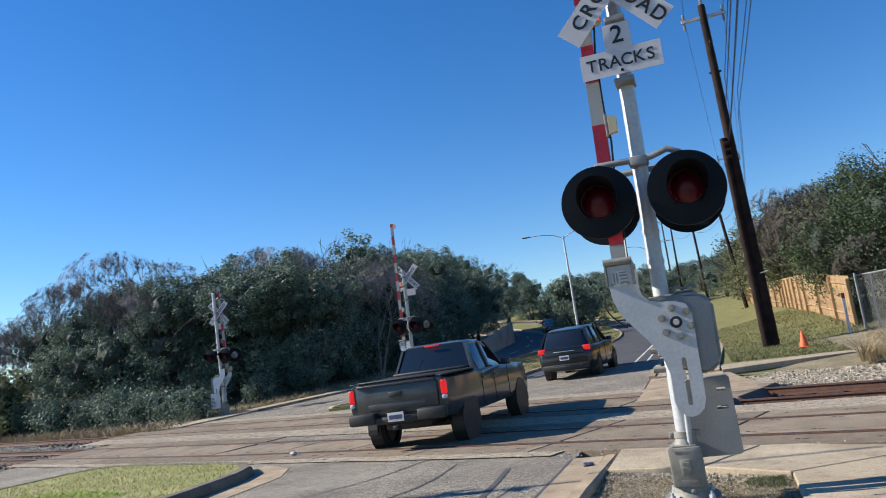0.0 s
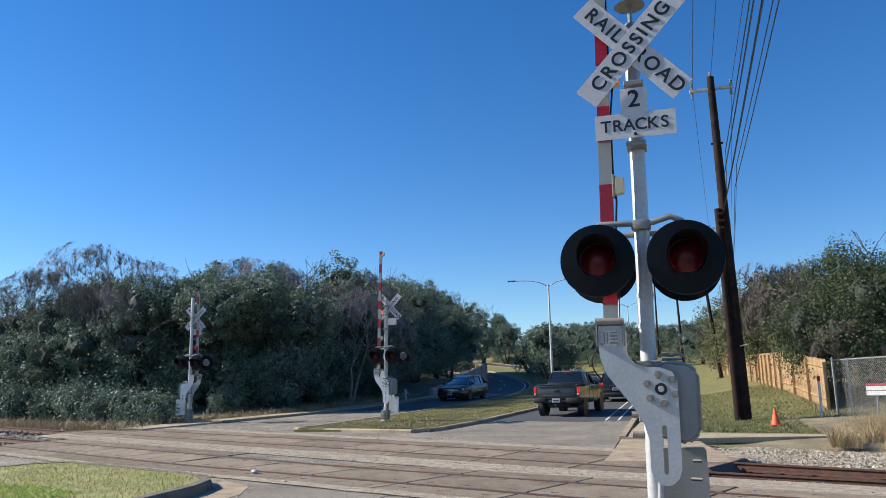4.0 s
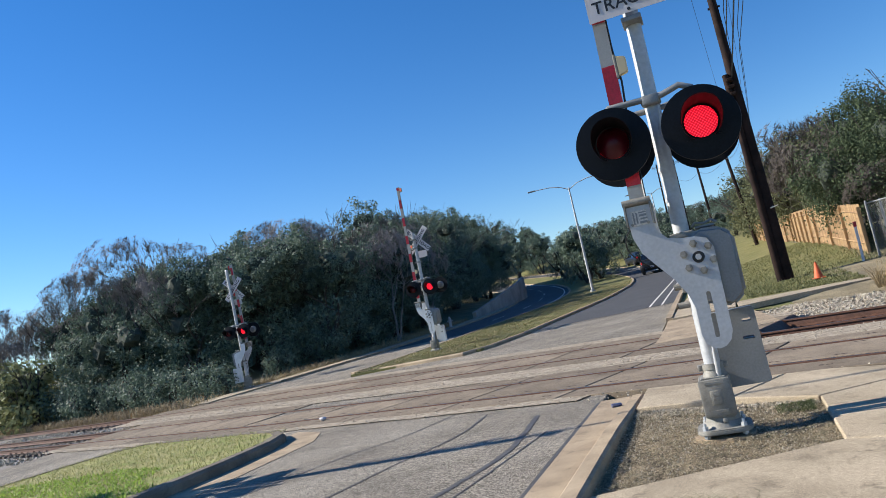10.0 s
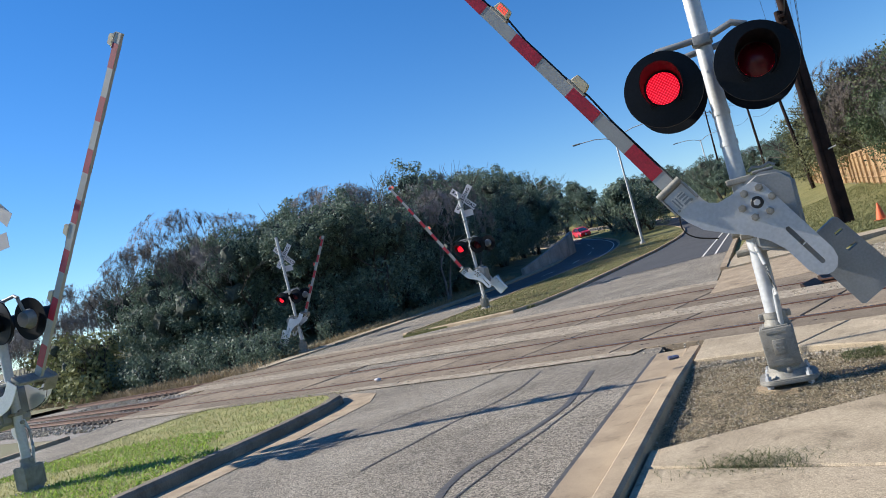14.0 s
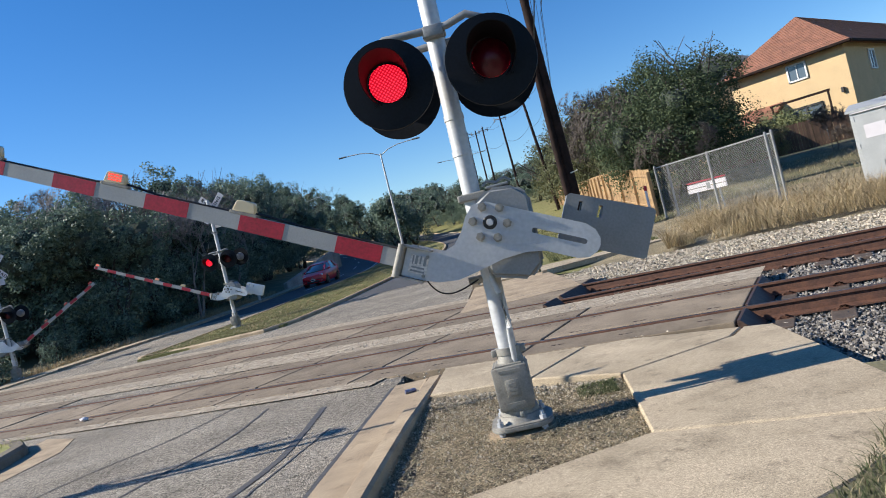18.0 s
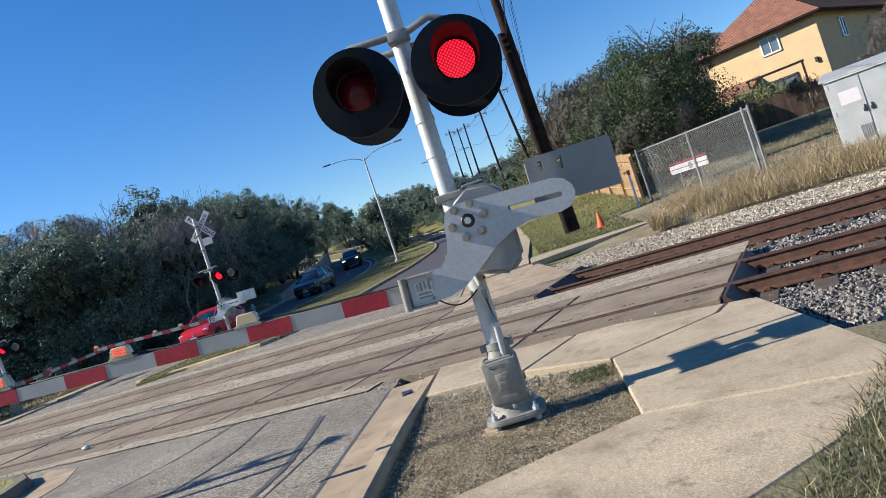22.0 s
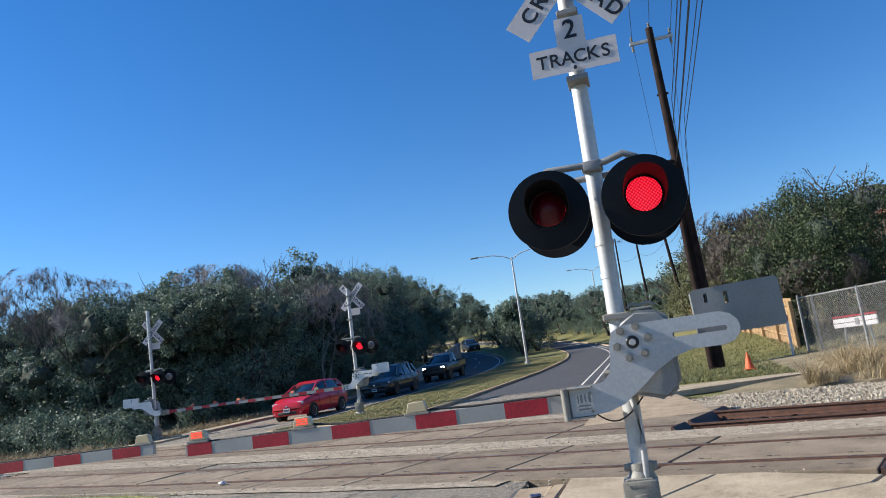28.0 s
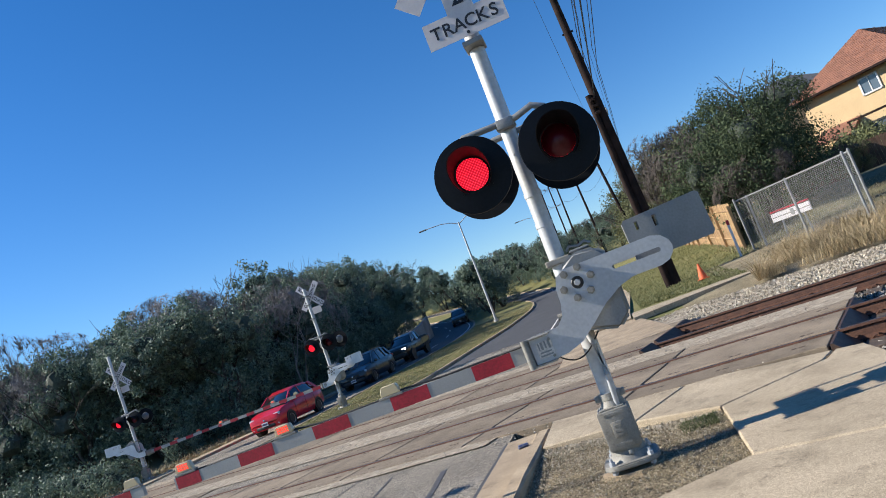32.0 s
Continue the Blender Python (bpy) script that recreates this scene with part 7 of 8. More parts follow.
def signal_cabinet():
    root = thing("equipment_cabinet", Matrix.Translation((10.6, 15.55, land(10.6, 15.55) - 0.02)) @ Matrix.Rotation(radians(-35), 4, "Z"), "pale grey metal railway equipment cabinet on a concrete pad", "cabinet")
    w, d, h = 1.75, 1.25, 1.98
    bm = bmesh.new()
    box(bm, 0, 0, h / 2 + 0.1, w, d, h, bevel=0.015)
    part("shell", bm, CAB, root, "pale grey sheet metal shell")
    bm = bmesh.new()
    prism(bm, [(-d / 2 - 0.08, h + 0.09), (d / 2 + 0.08, h + 0.09), (d / 2 + 0.08, h + 0.15), (0, h + 0.33), (-d / 2 - 0.08, h + 0.15)], "x", -w / 2 - 0.08, w / 2 + 0.08)
    part("roof", bm, CAB, root, "low pitched sheet roof")
    bm = bmesh.new()
    box(bm, 0, 0, 0.0, w + 0.5, d + 0.5, 0.22, bevel=0.02)
    part("pad", bm, CONCRETE, root, "concrete pad")
    for s in (-1, 1):
        bm = bmesh.new()
        box(bm, s * w * 0.235, -d / 2 - 0.012, h / 2 + 0.1, w * 0.44, 0.024, h * 0.9, bevel=0.006)
        dr = part("door", bm, CAB, root, "flush metal door")
        bm = bmesh.new()
        if s < 0:
            for k in range(6):
                box(bm, s * w * 0.235 + 0.1, -d / 2 - 0.03, 0.5 + k * 0.0, 0.02, 0.02, 0.35) if k == 0 else box(bm, s * w * 0.235 + 0.1 + k * 0.05, -d / 2 - 0.03, 0.5, 0.02, 0.02, 0.35)
            part("louvre", bm, HOUSING, dr, "louvred vent")
            bm = bmesh.new()
        box(bm, s * w * 0.05, -d / 2 - 0.045, 1.1, 0.035, 0.05, 0.16, bevel=0.008)
        box(bm, s * w * 0.05, -d / 2 - 0.05, 1.05, 0.09, 0.03, 0.1, bevel=0.01)
        part("handle", bm, BLACK_SIGN, dr, "black door handle")
        bm = bmesh.new()
        for z in (0.35, 1.15, 1.9):
            box(bm, s * w * 0.46, -d / 2 - 0.03, z, 0.04, 0.02, 0.12)
        part("hinge", bm, GALV, dr)
    bm = bmesh.new()
    box(bm, -w * 0.2, -d / 2 - 0.028, 1.5, 0.5, 0.004, 0.36)
    part("notice", bm, WHITE_AL, root, "blank faded notice on the door")
    bm = bmesh.new()
    prism(bm, [(-w / 2, h + 0.05), (w / 2, h + 0.05), (w / 2 - 0.1, h + 0.12), (-w / 2 + 0.1, h + 0.12)], "y", -d / 2 - 0.07, -d / 2 - 0.02)
    part("drip_edge", bm, WHITE_AL, root)


def house():
    x0, x1, y0, y1 = -6.45, 0.0, 0.0, 25.0
    g, ze = 0.4, 7.0
    root = thing("house", Matrix.Translation((19.4, 36.5, 0)) @ Matrix.Rotation(radians(-42), 4, "Z"), "two-storey tan stucco house with a red shingle roof", "house")
    bm = bmesh.new()
    prism(bm, [(x0, g - 1.5), (x1, g - 1.5), (x1, ze), (x0, ze)], "y", y0, y1)
    part("wall", bm, STUCCO, root, "tan stucco wall")
    o = 0.55
    xm, zr = (x0 + x1) / 2, 9.75
    bm = bmesh.new()

    def V(x, y, z):
        return bm.verts.new((x, y, z))
    A, B, C, D = Vector((x0 - o, y0 - o, ze - 0.05)), Vector((x1 + o, y0 - o, ze - 0.05)), Vector((x1 + o, y1 + o, ze - 0.05)), Vector((x0 - o, y1 + o, ze - 0.05))
    E, F = Vector((xm, y0 + 3.4, zr)), Vector((xm, y1 - 3.4, zr))
    a, b, c, d, e, f = [V(*v) for v in (A, B, C, D, E, F)]
    for q in ((a, b, e), (b, c, f, e), (c, d, f), (d, a, e, f), (a, d, c, b)):
        bm.faces.new(q)
    bmesh.ops.recalc_face_normals(bm, faces=list(bm.faces))
    roof = part("roof", bm, SHINGLE, root, "hipped red-brown shingle roof")
    # shingle courses as real low steps on the visible slopes
    for p_, q_, r_, s_ in ((A, B, E, E), (B, C, F, E), (D, A, E, F)):
        bm = bmesh.new()
        nrm = (q_ - p_).cross(s_ - p_).normalized()
        for k in range(26):
            t0, t1 = k / 26, (k + 1) / 26
            p, q, r, s = p_.lerp(s_, t0), q_.lerp(r_, t0), q_.lerp(r_, t1), p_.lerp(s_, t1)
            u = nrm * 0.035
            bm.faces.new([bm.verts.new(v) for v in (p + u, q + u, r + u * 0.35, s + u * 0.35)])
            bm.faces.new([bm.verts.new(v) for v in (p, q, q + u, p + u)])
        part("shingle_course", bm, SHINGLE, roof)
    for P, Q in ((A, B), (B, C), (D, A)):
        bm = bmesh.new()
        rod(bm, P + Vector((0, 0, -0.05)), Q + Vector((0, 0, -0.05)), 0.09, n=6)
        part("gutter", bm, POLE_WOOD, root, "dark roof gutter")
    for x, y, z in ((-4.3, 1.6, 7.6), (-2.4, 2.4, 8.3), (-1.0, 5.0, 7.4)):
        bm = bmesh.new()
        rod(bm, (x, y, z), (x, y, z + 0.75), 0.06, n=8)
        part("roof_vent", bm, CAST, roof)

    def window(x, z, w, h, m, cols=2, rows=1):
        bm = bmesh.new()
        for s in (-1, 1):
            box(bm, x + s * w / 2, -0.03, z, 0.09, 0.1, h + 0.09, bevel=0.006)
            box(bm, x, -0.03, z + s * h / 2, w + 0.09, 0.1, 0.09, bevel=0.006)
        for k in range(1, cols):
            box(bm, x - w / 2 + w * k / cols, -0.025, z, 0.05, 0.07, h)
        for k in range(1, rows):
            box(bm, x, -0.025, z - h / 2 + h * k / rows, w, 0.07, 0.03)
        fr = part("window", bm, WIN_FRAME, root, "white framed window")
        fr.matrix_local = m
        for k in range(cols):
            bm = bmesh.new()
            box(bm, x - w / 2 + w * (k + 0.5) / cols, -0.012, z, w / cols - 0.06, 0.02, h - 0.06)
            part("pane", bm, WIN_GLASS, fr)
    front, side = Matrix(), Matrix.Rotation(radians(90), 4, "Z")
    window(-2.6, 6.2, 1.0, 0.9, front)
    window(-5.0, 3.3, 1.1, 1.1, front)
    window(4.0, 6.0, 0.95, 1.1, side)
    window(13.5, 6.0, 0.95, 1.1, side)
    window(8.0, 3.3, 1.4, 1.2, side, 2, 2)
    bm = bmesh.new()
    for dx in (-0.85, 0, 0.85):
        box(bm, -2.55 + dx, -0.04, 3.15, 0.1, 0.1, 2.2)
    for zz in (2.1, 4.2):
        box(bm, -2.55, -0.04, zz, 1.8, 0.1, 0.1)
    dr = part("patio_door", bm, TRIM, root, "dark framed glazed patio door")
    for dx in (-0.42, 0.42):
        bm = bmesh.new()
        box(bm, -2.55 + dx, -0.02, 3.15, 0.75, 0.02, 2.0)
        part("pane", bm, WIN_GLASS, dr)
        for k in range(1, 4):
            part("glazing_bar", box(bmesh.new(), -2.55 + dx, -0.035, 2.15 + k * 0.5, 0.75, 0.02, 0.03), WIN_FRAME, dr)
    bm = bmesh.new()
    prism(bm, [(-1.8, 4.1), (0, 4.85), (0, 4.7), (-1.8, 4.0)], "x", -6.0, -3.7)
    part("porch_roof", bm, SHINGLE, root, "small red shingle porch roof")
    for x in (-5.9, -3.8):
        part("porch_post", box(bmesh.new(), x, -1.6, 2.2, 0.14, 0.14, 3.8), POLE_WOOD, root, "dark porch post")
    part("pergola_beam", box(bmesh.new(), -2.2, -1.7, 4.6, 3.2, 0.08, 0.12), POLE_WOOD, root, "dark pergola beam")
    for x in (-0.7, -3.7):
        part("pergola_post", box(bmesh.new(), x, -1.7, 2.6, 0.09, 0.09, 4.0), POLE_WOOD, root)
    part("wall_lamp", box(bmesh.new(), -0.5, -0.1, 4.5, 0.16, 0.14, 0.28, bevel=0.02), TRIM, root)
    # neighbour's roof
    nb = thing("neighbour_house", Matrix(), "grey shingle roof and wall of a house behind the trees", "house")
    bm = bmesh.new()
    zz, yy = 9.6, 62.0
    v = [bm.verts.new(p) for p in ((14.0, yy, zz), (28.0, yy, zz), (28.0, yy + 12, zz), (14.0, yy + 12, zz), (21.5, yy + 6, zz + 3.4), (23.0, yy + 6, zz + 3.4))]
    for q in ((0, 1, 5, 4), (1, 2, 5), (2, 3, 4, 5), (3, 0, 4), (3, 2, 1, 0)):
        bm.faces.new([v[i] for i in q])
    part("roof", bm, SHINGLE_GREY, nb, "dark grey shingle roof")
    bm = bmesh.new()
    box(bm, 21, yy + 6, zz - 4, 13, 11, 8)
    part("wall", bm, STUCCO, nb)


def build_small():
    # retaining wall along the oncoming lane
    wall = thing("retaining_wall", Matrix(), "weathered concrete retaining wall below the trees", "wall", kind="structure")
    ys = steps(50, 70, 2.5)
    for ya, yb in zip(ys, ys[1:]):
        bm = bmesh.new()
        vs = []
        for y in (ya + 0.01, yb - 0.01):
            x = -18.0 - max(0.0, y - 66) * 0.1
            h = 0.5 + (y - 50) / 20 * 1.75
            vs.append([bm.verts.new((x + dx, y, gz(y) + z)) for dx, z in ((0, -0.3), (0, h), (-0.3, h), (-0.3, -0.3))])
        for i in range(4):
            bm.faces.new((vs[0][i], vs[0][(i + 1) % 4], vs[1][(i + 1) % 4], vs[1][i]))
        bm.faces.new(vs[0]), bm.faces.new(vs[1])
        bmesh.ops.recalc_face_normals(bm, faces=list(bm.faces))
        part("panel", bm, WALL_CONC, wall)
    # hydrant
    hx, hy = -17.6, 42.5
    hyd = thing("fire_hydrant", Matrix.Translation((hx, hy, land(hx, hy))), "pale grey fire hydrant beside the footpath", "fire hydrant")
    bm = bmesh.new()
    rod(bm, (0, 0, -0.1), (0, 0, 0.62), 0.1, n=14)
    rod(bm, (0, 0, 0.6), (0, 0, 0.78), 0.13, 0.04, n=14)
    rod(bm, (0, 0, 0.0), (0, 0, 0.06), 0.16, n=14)
    part("barrel", bm, GALV, hyd, "", 40)
    bm = bmesh.new()
    rod(bm, (-0.2, 0, 0.48), (0.2, 0, 0.48), 0.055, n=10)
    rod(bm, (0, -0.2, 0.45), (0, 0, 0.45), 0.07, n=10)
    part("outlet", bm, GALV, hyd, "", 40)
    # traffic cone
    cx, cy = 3.05, 17.9
    cone = thing("traffic_cone", Matrix.Translation((cx, cy, land(cx, cy) + 0.05)), "small orange traffic cone on the verge", "traffic cone")
    bm = bmesh.new()
    rod(bm, (0, 0, 0.02), (0, 0, 0.5), 0.14, 0.025, n=18)
    part("body", bm, CONE_ORANGE, cone, "", 50)
    bm = bmesh.new()
    box(bm, 0, 0, 0.012, 0.34, 0.34, 0.03, bevel=0.008)
    part("base", bm, CONE_ORANGE, cone)
    # crushed can in the gutter
    can = thing("crushed_can", Matrix.Translation((-1.22, 2.45, -0.01)) @ Matrix.Rotation(0.4, 4, "Z"), "crushed blue and silver drink can in the gutter", "can")
    bm = bmesh.new()
    rod(bm, (-0.06, 0, 0.03), (0.055, 0.005, 0.026), 0.031, 0.027, n=14)
    for v in bm.verts:
        v.co.z = 0.004 + v.co.z * 0.75
        v.co.x += 0.012 * noise.noise(v.co * 40)
    part("shell", bm, mat("blue_can", (0.03, 0.06, 0.25), (0.35, 0.36, 0.4), rough=0.3, metal=0.6, scale=30), can, "", 40)
    # white crumb on the crossing
    x, y = -7.65, 6.57
    bm = bmesh.new()
    bmesh.ops.create_icosphere(bm, subdivisions=2, radius=0.07)
    for v in bm.verts:
        v.co *= 1 + 0.3 * noise.noise(v.co * 20)
        v.co.z *= 0.55
    cr = ob_from("paper_scrap", bm, WHITE_AL, 50)
    cr.matrix_world = Matrix.Translation((x, y, 0.045))
    tagged(cr, "small white crumpled scrap lying on the crossing", "litter")
    # red and white barrier behind the fence
    bar = thing("track_barrier", Matrix.Translation((6.45, 19.25, land(6.45, 19.25) + 0.05)) @ Matrix.Rotation(radians(-60), 4, "Z"), "small red and white barricade behind the fence", "barricade")
    for z, mt, nm in ((0.99, RED_SHEET, "red_board"), (0.87, WHITE_AL, "white_board"), (0.72, WHITE_AL, "white_board")):
        bm = bmesh.new()
        box(bm, 0, 0, z, 1.7, 0.04, 0.05 if mt is RED_SHEET else 0.13, bevel=0.006)
        part(nm, bm, mt, bar)
    for s in (-1, 1):
        bm = bmesh.new()
        rod(bm, (s * 0.55, 0.03, -0.2), (s * 0.45, 0.03, 0.95), 0.03, n=6)
        part("leg", bm, HOUSING, bar)
    bm = bmesh.new()
    box(bm, 0.1, -0.03, 0.8, 0.14, 0.02, 0.2)
    part("plate", bm, HOUSING, bar)
    # red and white marker post
    mp = thing("marker_post", Matrix.Translation((4.75, 20.5, land(4.75, 20.5))), "white marker post with a red top", "post")
    bm = bmesh.new()
    rod(bm, (0, 0, -0.2), (0.02, 0, 1.2), 0.045, n=10)
    part("shaft", bm, WHITE_AL, mp, "", 40)
    bm = bmesh.new()
    rod(bm, (0.02, 0, 1.15), (0.022, 0, 1.32), 0.052, n=10)
    part("cap", bm, RED_SHEET, mp, "red cap", 40)


# ---- stones, grass and litter ----
def stones(name, material, count, place, lo, hi, label, category, seed):
    """Loose stones: each a bent little block, all in one mesh."""
    rnd = np.random.RandomState(seed)
    base = np.array([(-1, -1, -0.7), (1, -1, -0.7), (1, 1, -0.7), (-1, 1, -0.7), (-0.7, -0.7, 0.7), (0.7, -0.7, 0.7), (0.7, 0.7, 0.7), (-0.7, 0.7, 0.7)]) * 0.5
    quads = np.array([(4, 5, 6, 7), (0, 1, 5, 4), (1, 2, 6, 5), (2, 3, 7, 6), (3, 0, 4, 7)])
    vs, fs, k = [], [], 0
    while k < count:
        x, y, z = place(rnd)
        s = rnd.uniform(lo, hi)
        q = base * (1 + rnd.uniform(-0.35, 0.35, (8, 3))) * s * rnd.uniform(0.7, 1.3, 3)
        e = Euler(rnd.uniform(0, 6.3, 3)).to_matrix()
        q = q @ np.array(e)
        vs.append(q + (x, y, z))
        fs.append(quads + 8 * k)
        k += 1
    me = bpy.data.meshes.new(name)
    me.from_pydata(np.concatenate(vs).tolist(), [], np.concatenate(fs).tolist())
    me.materials.append(material)
    return tagged(new(name, me), label, category, kind="stuff")


def blades(name, material, count, place, h, w, label, category, seed, lean=0.35):
    """Grass: bent two-piece blades in one mesh."""
    rnd = np.random.RandomState(seed)
    vs, fs = [], []
    for k in range(count):
        x, y, z, s = place(rnd)
        a = rnd.uniform(0, 6.283)
        hh = h * s * rnd.uniform(0.55, 1.25)
        dx, dy = np.cos(a), np.sin(a)
        ww = w * rnd.uniform(0.6, 1.4)
        px, py = -dy * ww, dx * ww
        l1, l2 = lean * rnd.uniform(0.1, 0.6) * hh, lean * rnd.uniform(0.7, 1.8) * hh
        b = len(vs)
        vs += [(x - px, y - py, z), (x + px, y + py, z), (x + px * 0.7 + dx * l1, y + py * 0.7 + dy * l1, z + hh * 0.55), (x - px * 0.7 + dx * l1, y - py * 0.7 + dy * l1, z + hh * 0.55), (x + dx * l2, y + dy * l2, z + hh)]
        fs += [(b, b + 1, b + 2, b + 3), (b + 3, b + 2, b + 4)]
    me = bpy.data.meshes.new(name)
    me.from_pydata(vs, [], fs)
    me.materials.append(material)
    return tagged(new(name, me), label, category, kind="stuff")


def build_stuff():
    def bal(u0, u1, n0, n1, z=-0.2):
        def f(r):
            while True:
                u = u0 + (u1 - u0) * r.rand() ** 1.5
                n = r.uniform(n0, n1)
                x, y = on_track(u, n)
                return x, y, gz(max(y, 0)) + z + r.uniform(-0.02, 0.02)
        return f
    stones("ballast_stones", STONE, 66000, bal(0.95, 13, -3.1, 3.2), 0.015, 0.036, "grey and white crushed ballast stones", "ballast", 1)
    stones("ballast_stones_far", STONE, 26000, bal(-2.6, 16, 2.9, 6.6), 0.025, 0.055, "grey crushed ballast between the far rails", "ballast", 2)
    stones("pale_stones", STONE_PALE, 56000, bal(-5.0, 20, 6.5, 9.7, -0.15), 0.02, 0.047, "pale crushed stones beside the far track", "gravel", 3)
    stones("ballast_stones_left", STONE_PALE, 7000, lambda r: (lambda p: (p[0], p[1], gz(max(p[1], 0)) - 0.2))(on_track(-22.2 - 18 * r.rand(), r.uniform(-1.5, 7.4))), 0.04, 0.08, "pale ballast along the far end of the tracks", "ballast", 4)

    def pit(r):
        u, v = r.rand(), r.rand()
        x = -0.94 + 1.76 * u
        y = (1 - v) * (-1.48 + 0.7 * u) + v * (1.84 - 0.91 * u)
        return x, y, 0.012
    def pit_stony(r):
        while True:
            p = pit(r)
            if r.rand() < 0.22 + 0.7 * max(0.0, p[1] * 0.45 - p[0] * 0.35 + 0.6 * noise.noise((p[0] * 2.2, p[1] * 2.2, 8))):
                return p
    stones("pit_pebbles", STONE_PALE, 3800, pit_stony, 0.004, 0.013, "small pale pebbles in the earth bed", "gravel", 5)
    stones("pit_edge_pebbles", STONE_PALE, 900, lambda r: (lambda u: (-0.9 + 1.7 * u, 1.72 - 0.85 * u - 0.3 * r.rand() ** 2, 0.014))(r.rand()), 0.006, 0.02, "pale pebbles along the slab edge", "gravel", 15)
    blades("pit_weeds", BLADE_DULL, 1500, lambda r: (0.74 - 0.3 * r.rand() ** 2, 0.86 - 0.4 * r.rand() ** 1.5, 0.01, 0.5 + 0.6 * r.rand()), 0.035, 0.0025, "small green weeds in the corner of the earth bed", "weeds", 26, 1.2)
    blades("pit_straw", STRAW_OLD, 12000, lambda r: (*pit(r), 0.5 + 0.6 * r.rand()), 0.013, 0.003, "dry straw and dead grass in the earth bed", "dry grass", 6, 4.2)

    def strip(r):
        u = -25 + 25.5 * r.rand()
        n = r.choice([2.75, 2.4, 3.1, -0.95, 6.7]) + r.uniform(-0.25, 0.25)
        x, y = on_track(u, n)
        return x, y, gz(max(y, 0)) + 0.006
    stones("strip_stones", STONE_PALE, 5000, strip, 0.006, 0.02, "pale gravel scattered over the crossing strips", "gravel", 16)

    # crack and edge weeds on the sidewalk
    def crack(r):
        t = r.rand()
        x, y = -0.5 + 1.2 * t, -1.98 - 0.38 * t
        tuft = 0.05 < t < 0.42
        if not tuft and r.rand() < 0.6:
            return -0.3 + 0.22 * r.normal(), -2.02 + 0.09 * r.normal(), 0.035, 0.5 + 0.8 * r.rand()
        return x + r.normal(0, 0.05), y + r.normal(0, 0.08 if tuft else 0.018), 0.035, (0.4 + 0.6 * r.rand()) * (1.1 if tuft else 0.4)
    blades("crack_weeds", BLADE_DULL, 1500, crack, 0.04, 0.002, "thin weeds growing in the sidewalk crack", "weeds", 7, 1.9)

    # grass to the right of the sidewalk
    def near(r):
        while True:
            x, y = 0.6 + 5.2 * r.rand() ** 1.4, -0.6 - 9.5 * r.rand() ** 1.2
            edge = 0.62 + max(0.0, (y + 3.0)) * 0.78 if y > -3 else 0.6
            if x > edge + 0.05 * r.rand() and y < -0.3 - (x - 2.1) * 0.4:
                return x, y, 0.03, 0.6 + 0.7 * r.rand()
    bm = bmesh.new()
    prism(bm, [(0.4, -11), (6, -11), (6, -1.8), (2.1, -0.25), (2.1, -1.0), (2.0, -1.3), (1.35, -1.95), (0.64, -2.38), (0.45, -4.2)], "z", -0.3, 0.036)
    tagged(ob_from("verge_near", bm, GROUND), "patchy grass verge beside the sidewalk", "grass", kind="structure")
    blades("verge_grass", BLADE_DULL, 52000, near, 0.065, 0.003, "long mixed green and dry grass beside the sidewalk", "grass", 8, 1.1)
    blades("verge_straw", STRAW_OLD, 28000, near, 0.075, 0.0025, "dry straw among the verge grass", "dry grass", 9, 0.7)

    # near median grass
    def med(r):
        while True:
            x, y = r.uniform(-13.3, -7.03), r.uniform(-6, 7.2)
            if y < 5.3 + (-8.2 - x) * 0.42 and (x < -7.4 or y < 3.9):
                return x, y, 0.12, 0.5 + r.rand() * 0.8
    blades("median_grass", BLADE, 24000, med, 0.05, 0.006, "short green and straw-coloured median grass", "grass", 10, 0.9)

    def clover(r):
        while True:
            x, y, z, s = med(r)
            if y < 3.4 and noise.noise((x * 0.5, y * 0.5, 7)) + (2.2 - y) * 0.12 > 0.0:
                return x, y, z, s
    blades("median_clover", BLADE_LUSH, 20000, clover, 0.055, 0.012, "bright green clover on the median", "grass", 11, 1.0)

    def far(r):
        y = 16.9 + 40 * r.rand() ** 1.8
        a, b = med_l(y) + 0.25, med_r(y) - 0.25
        return a + (b - a) * r.rand(), y, gz(y) + 0.06, 0.6 + 0.6 * r.rand()
    blades("far_median_grass", BLADE_MID, 30000, far, 0.06, 0.012, "short grass on the far median", "grass", 12, 0.9)
    blades("far_median_straw", STRAW, 16000, far, 0.06, 0.01, "dry blades in the far median grass", "dry grass", 17, 0.9)

    def bank(r):
        while True:
            y = 13.5 + 26 * r.rand() ** 1.4
            x = road_r(y) + 2.2 + (3.6 if y < 20 else 6) * r.rand()
            n = (x - T0.x) * TN.x + (y - T0.y) * TN.y
            if n > 12.0 and (x < 3.9 or y > 20.5):
                break
        return x, y, land(x, y) + 0.0, 0.5 + 0.7 * r.rand()
    blades("bank_grass", BLADE_MID, 26000, bank, 0.1, 0.012, "mown grass of the bank", "grass", 13, 0.9)

    def behind(r):
        x = 4.8 + 12 * r.rand()
        y = 12.0 + 13 * r.rand() + max(0.0, 6 - x) * 2
        return x, y, land(x, max(y, 0)) + 0.0, 0.4 + 0.9 * r.rand() * (0.5 + noise.noise((x * 0.5, y * 0.5, 4)))
    blades("scrub_grass", STRAW_OLD, 16000, behind, 0.2, 0.008, "dull dry scrub grass behind the fence", "dry grass", 19, 0.9)

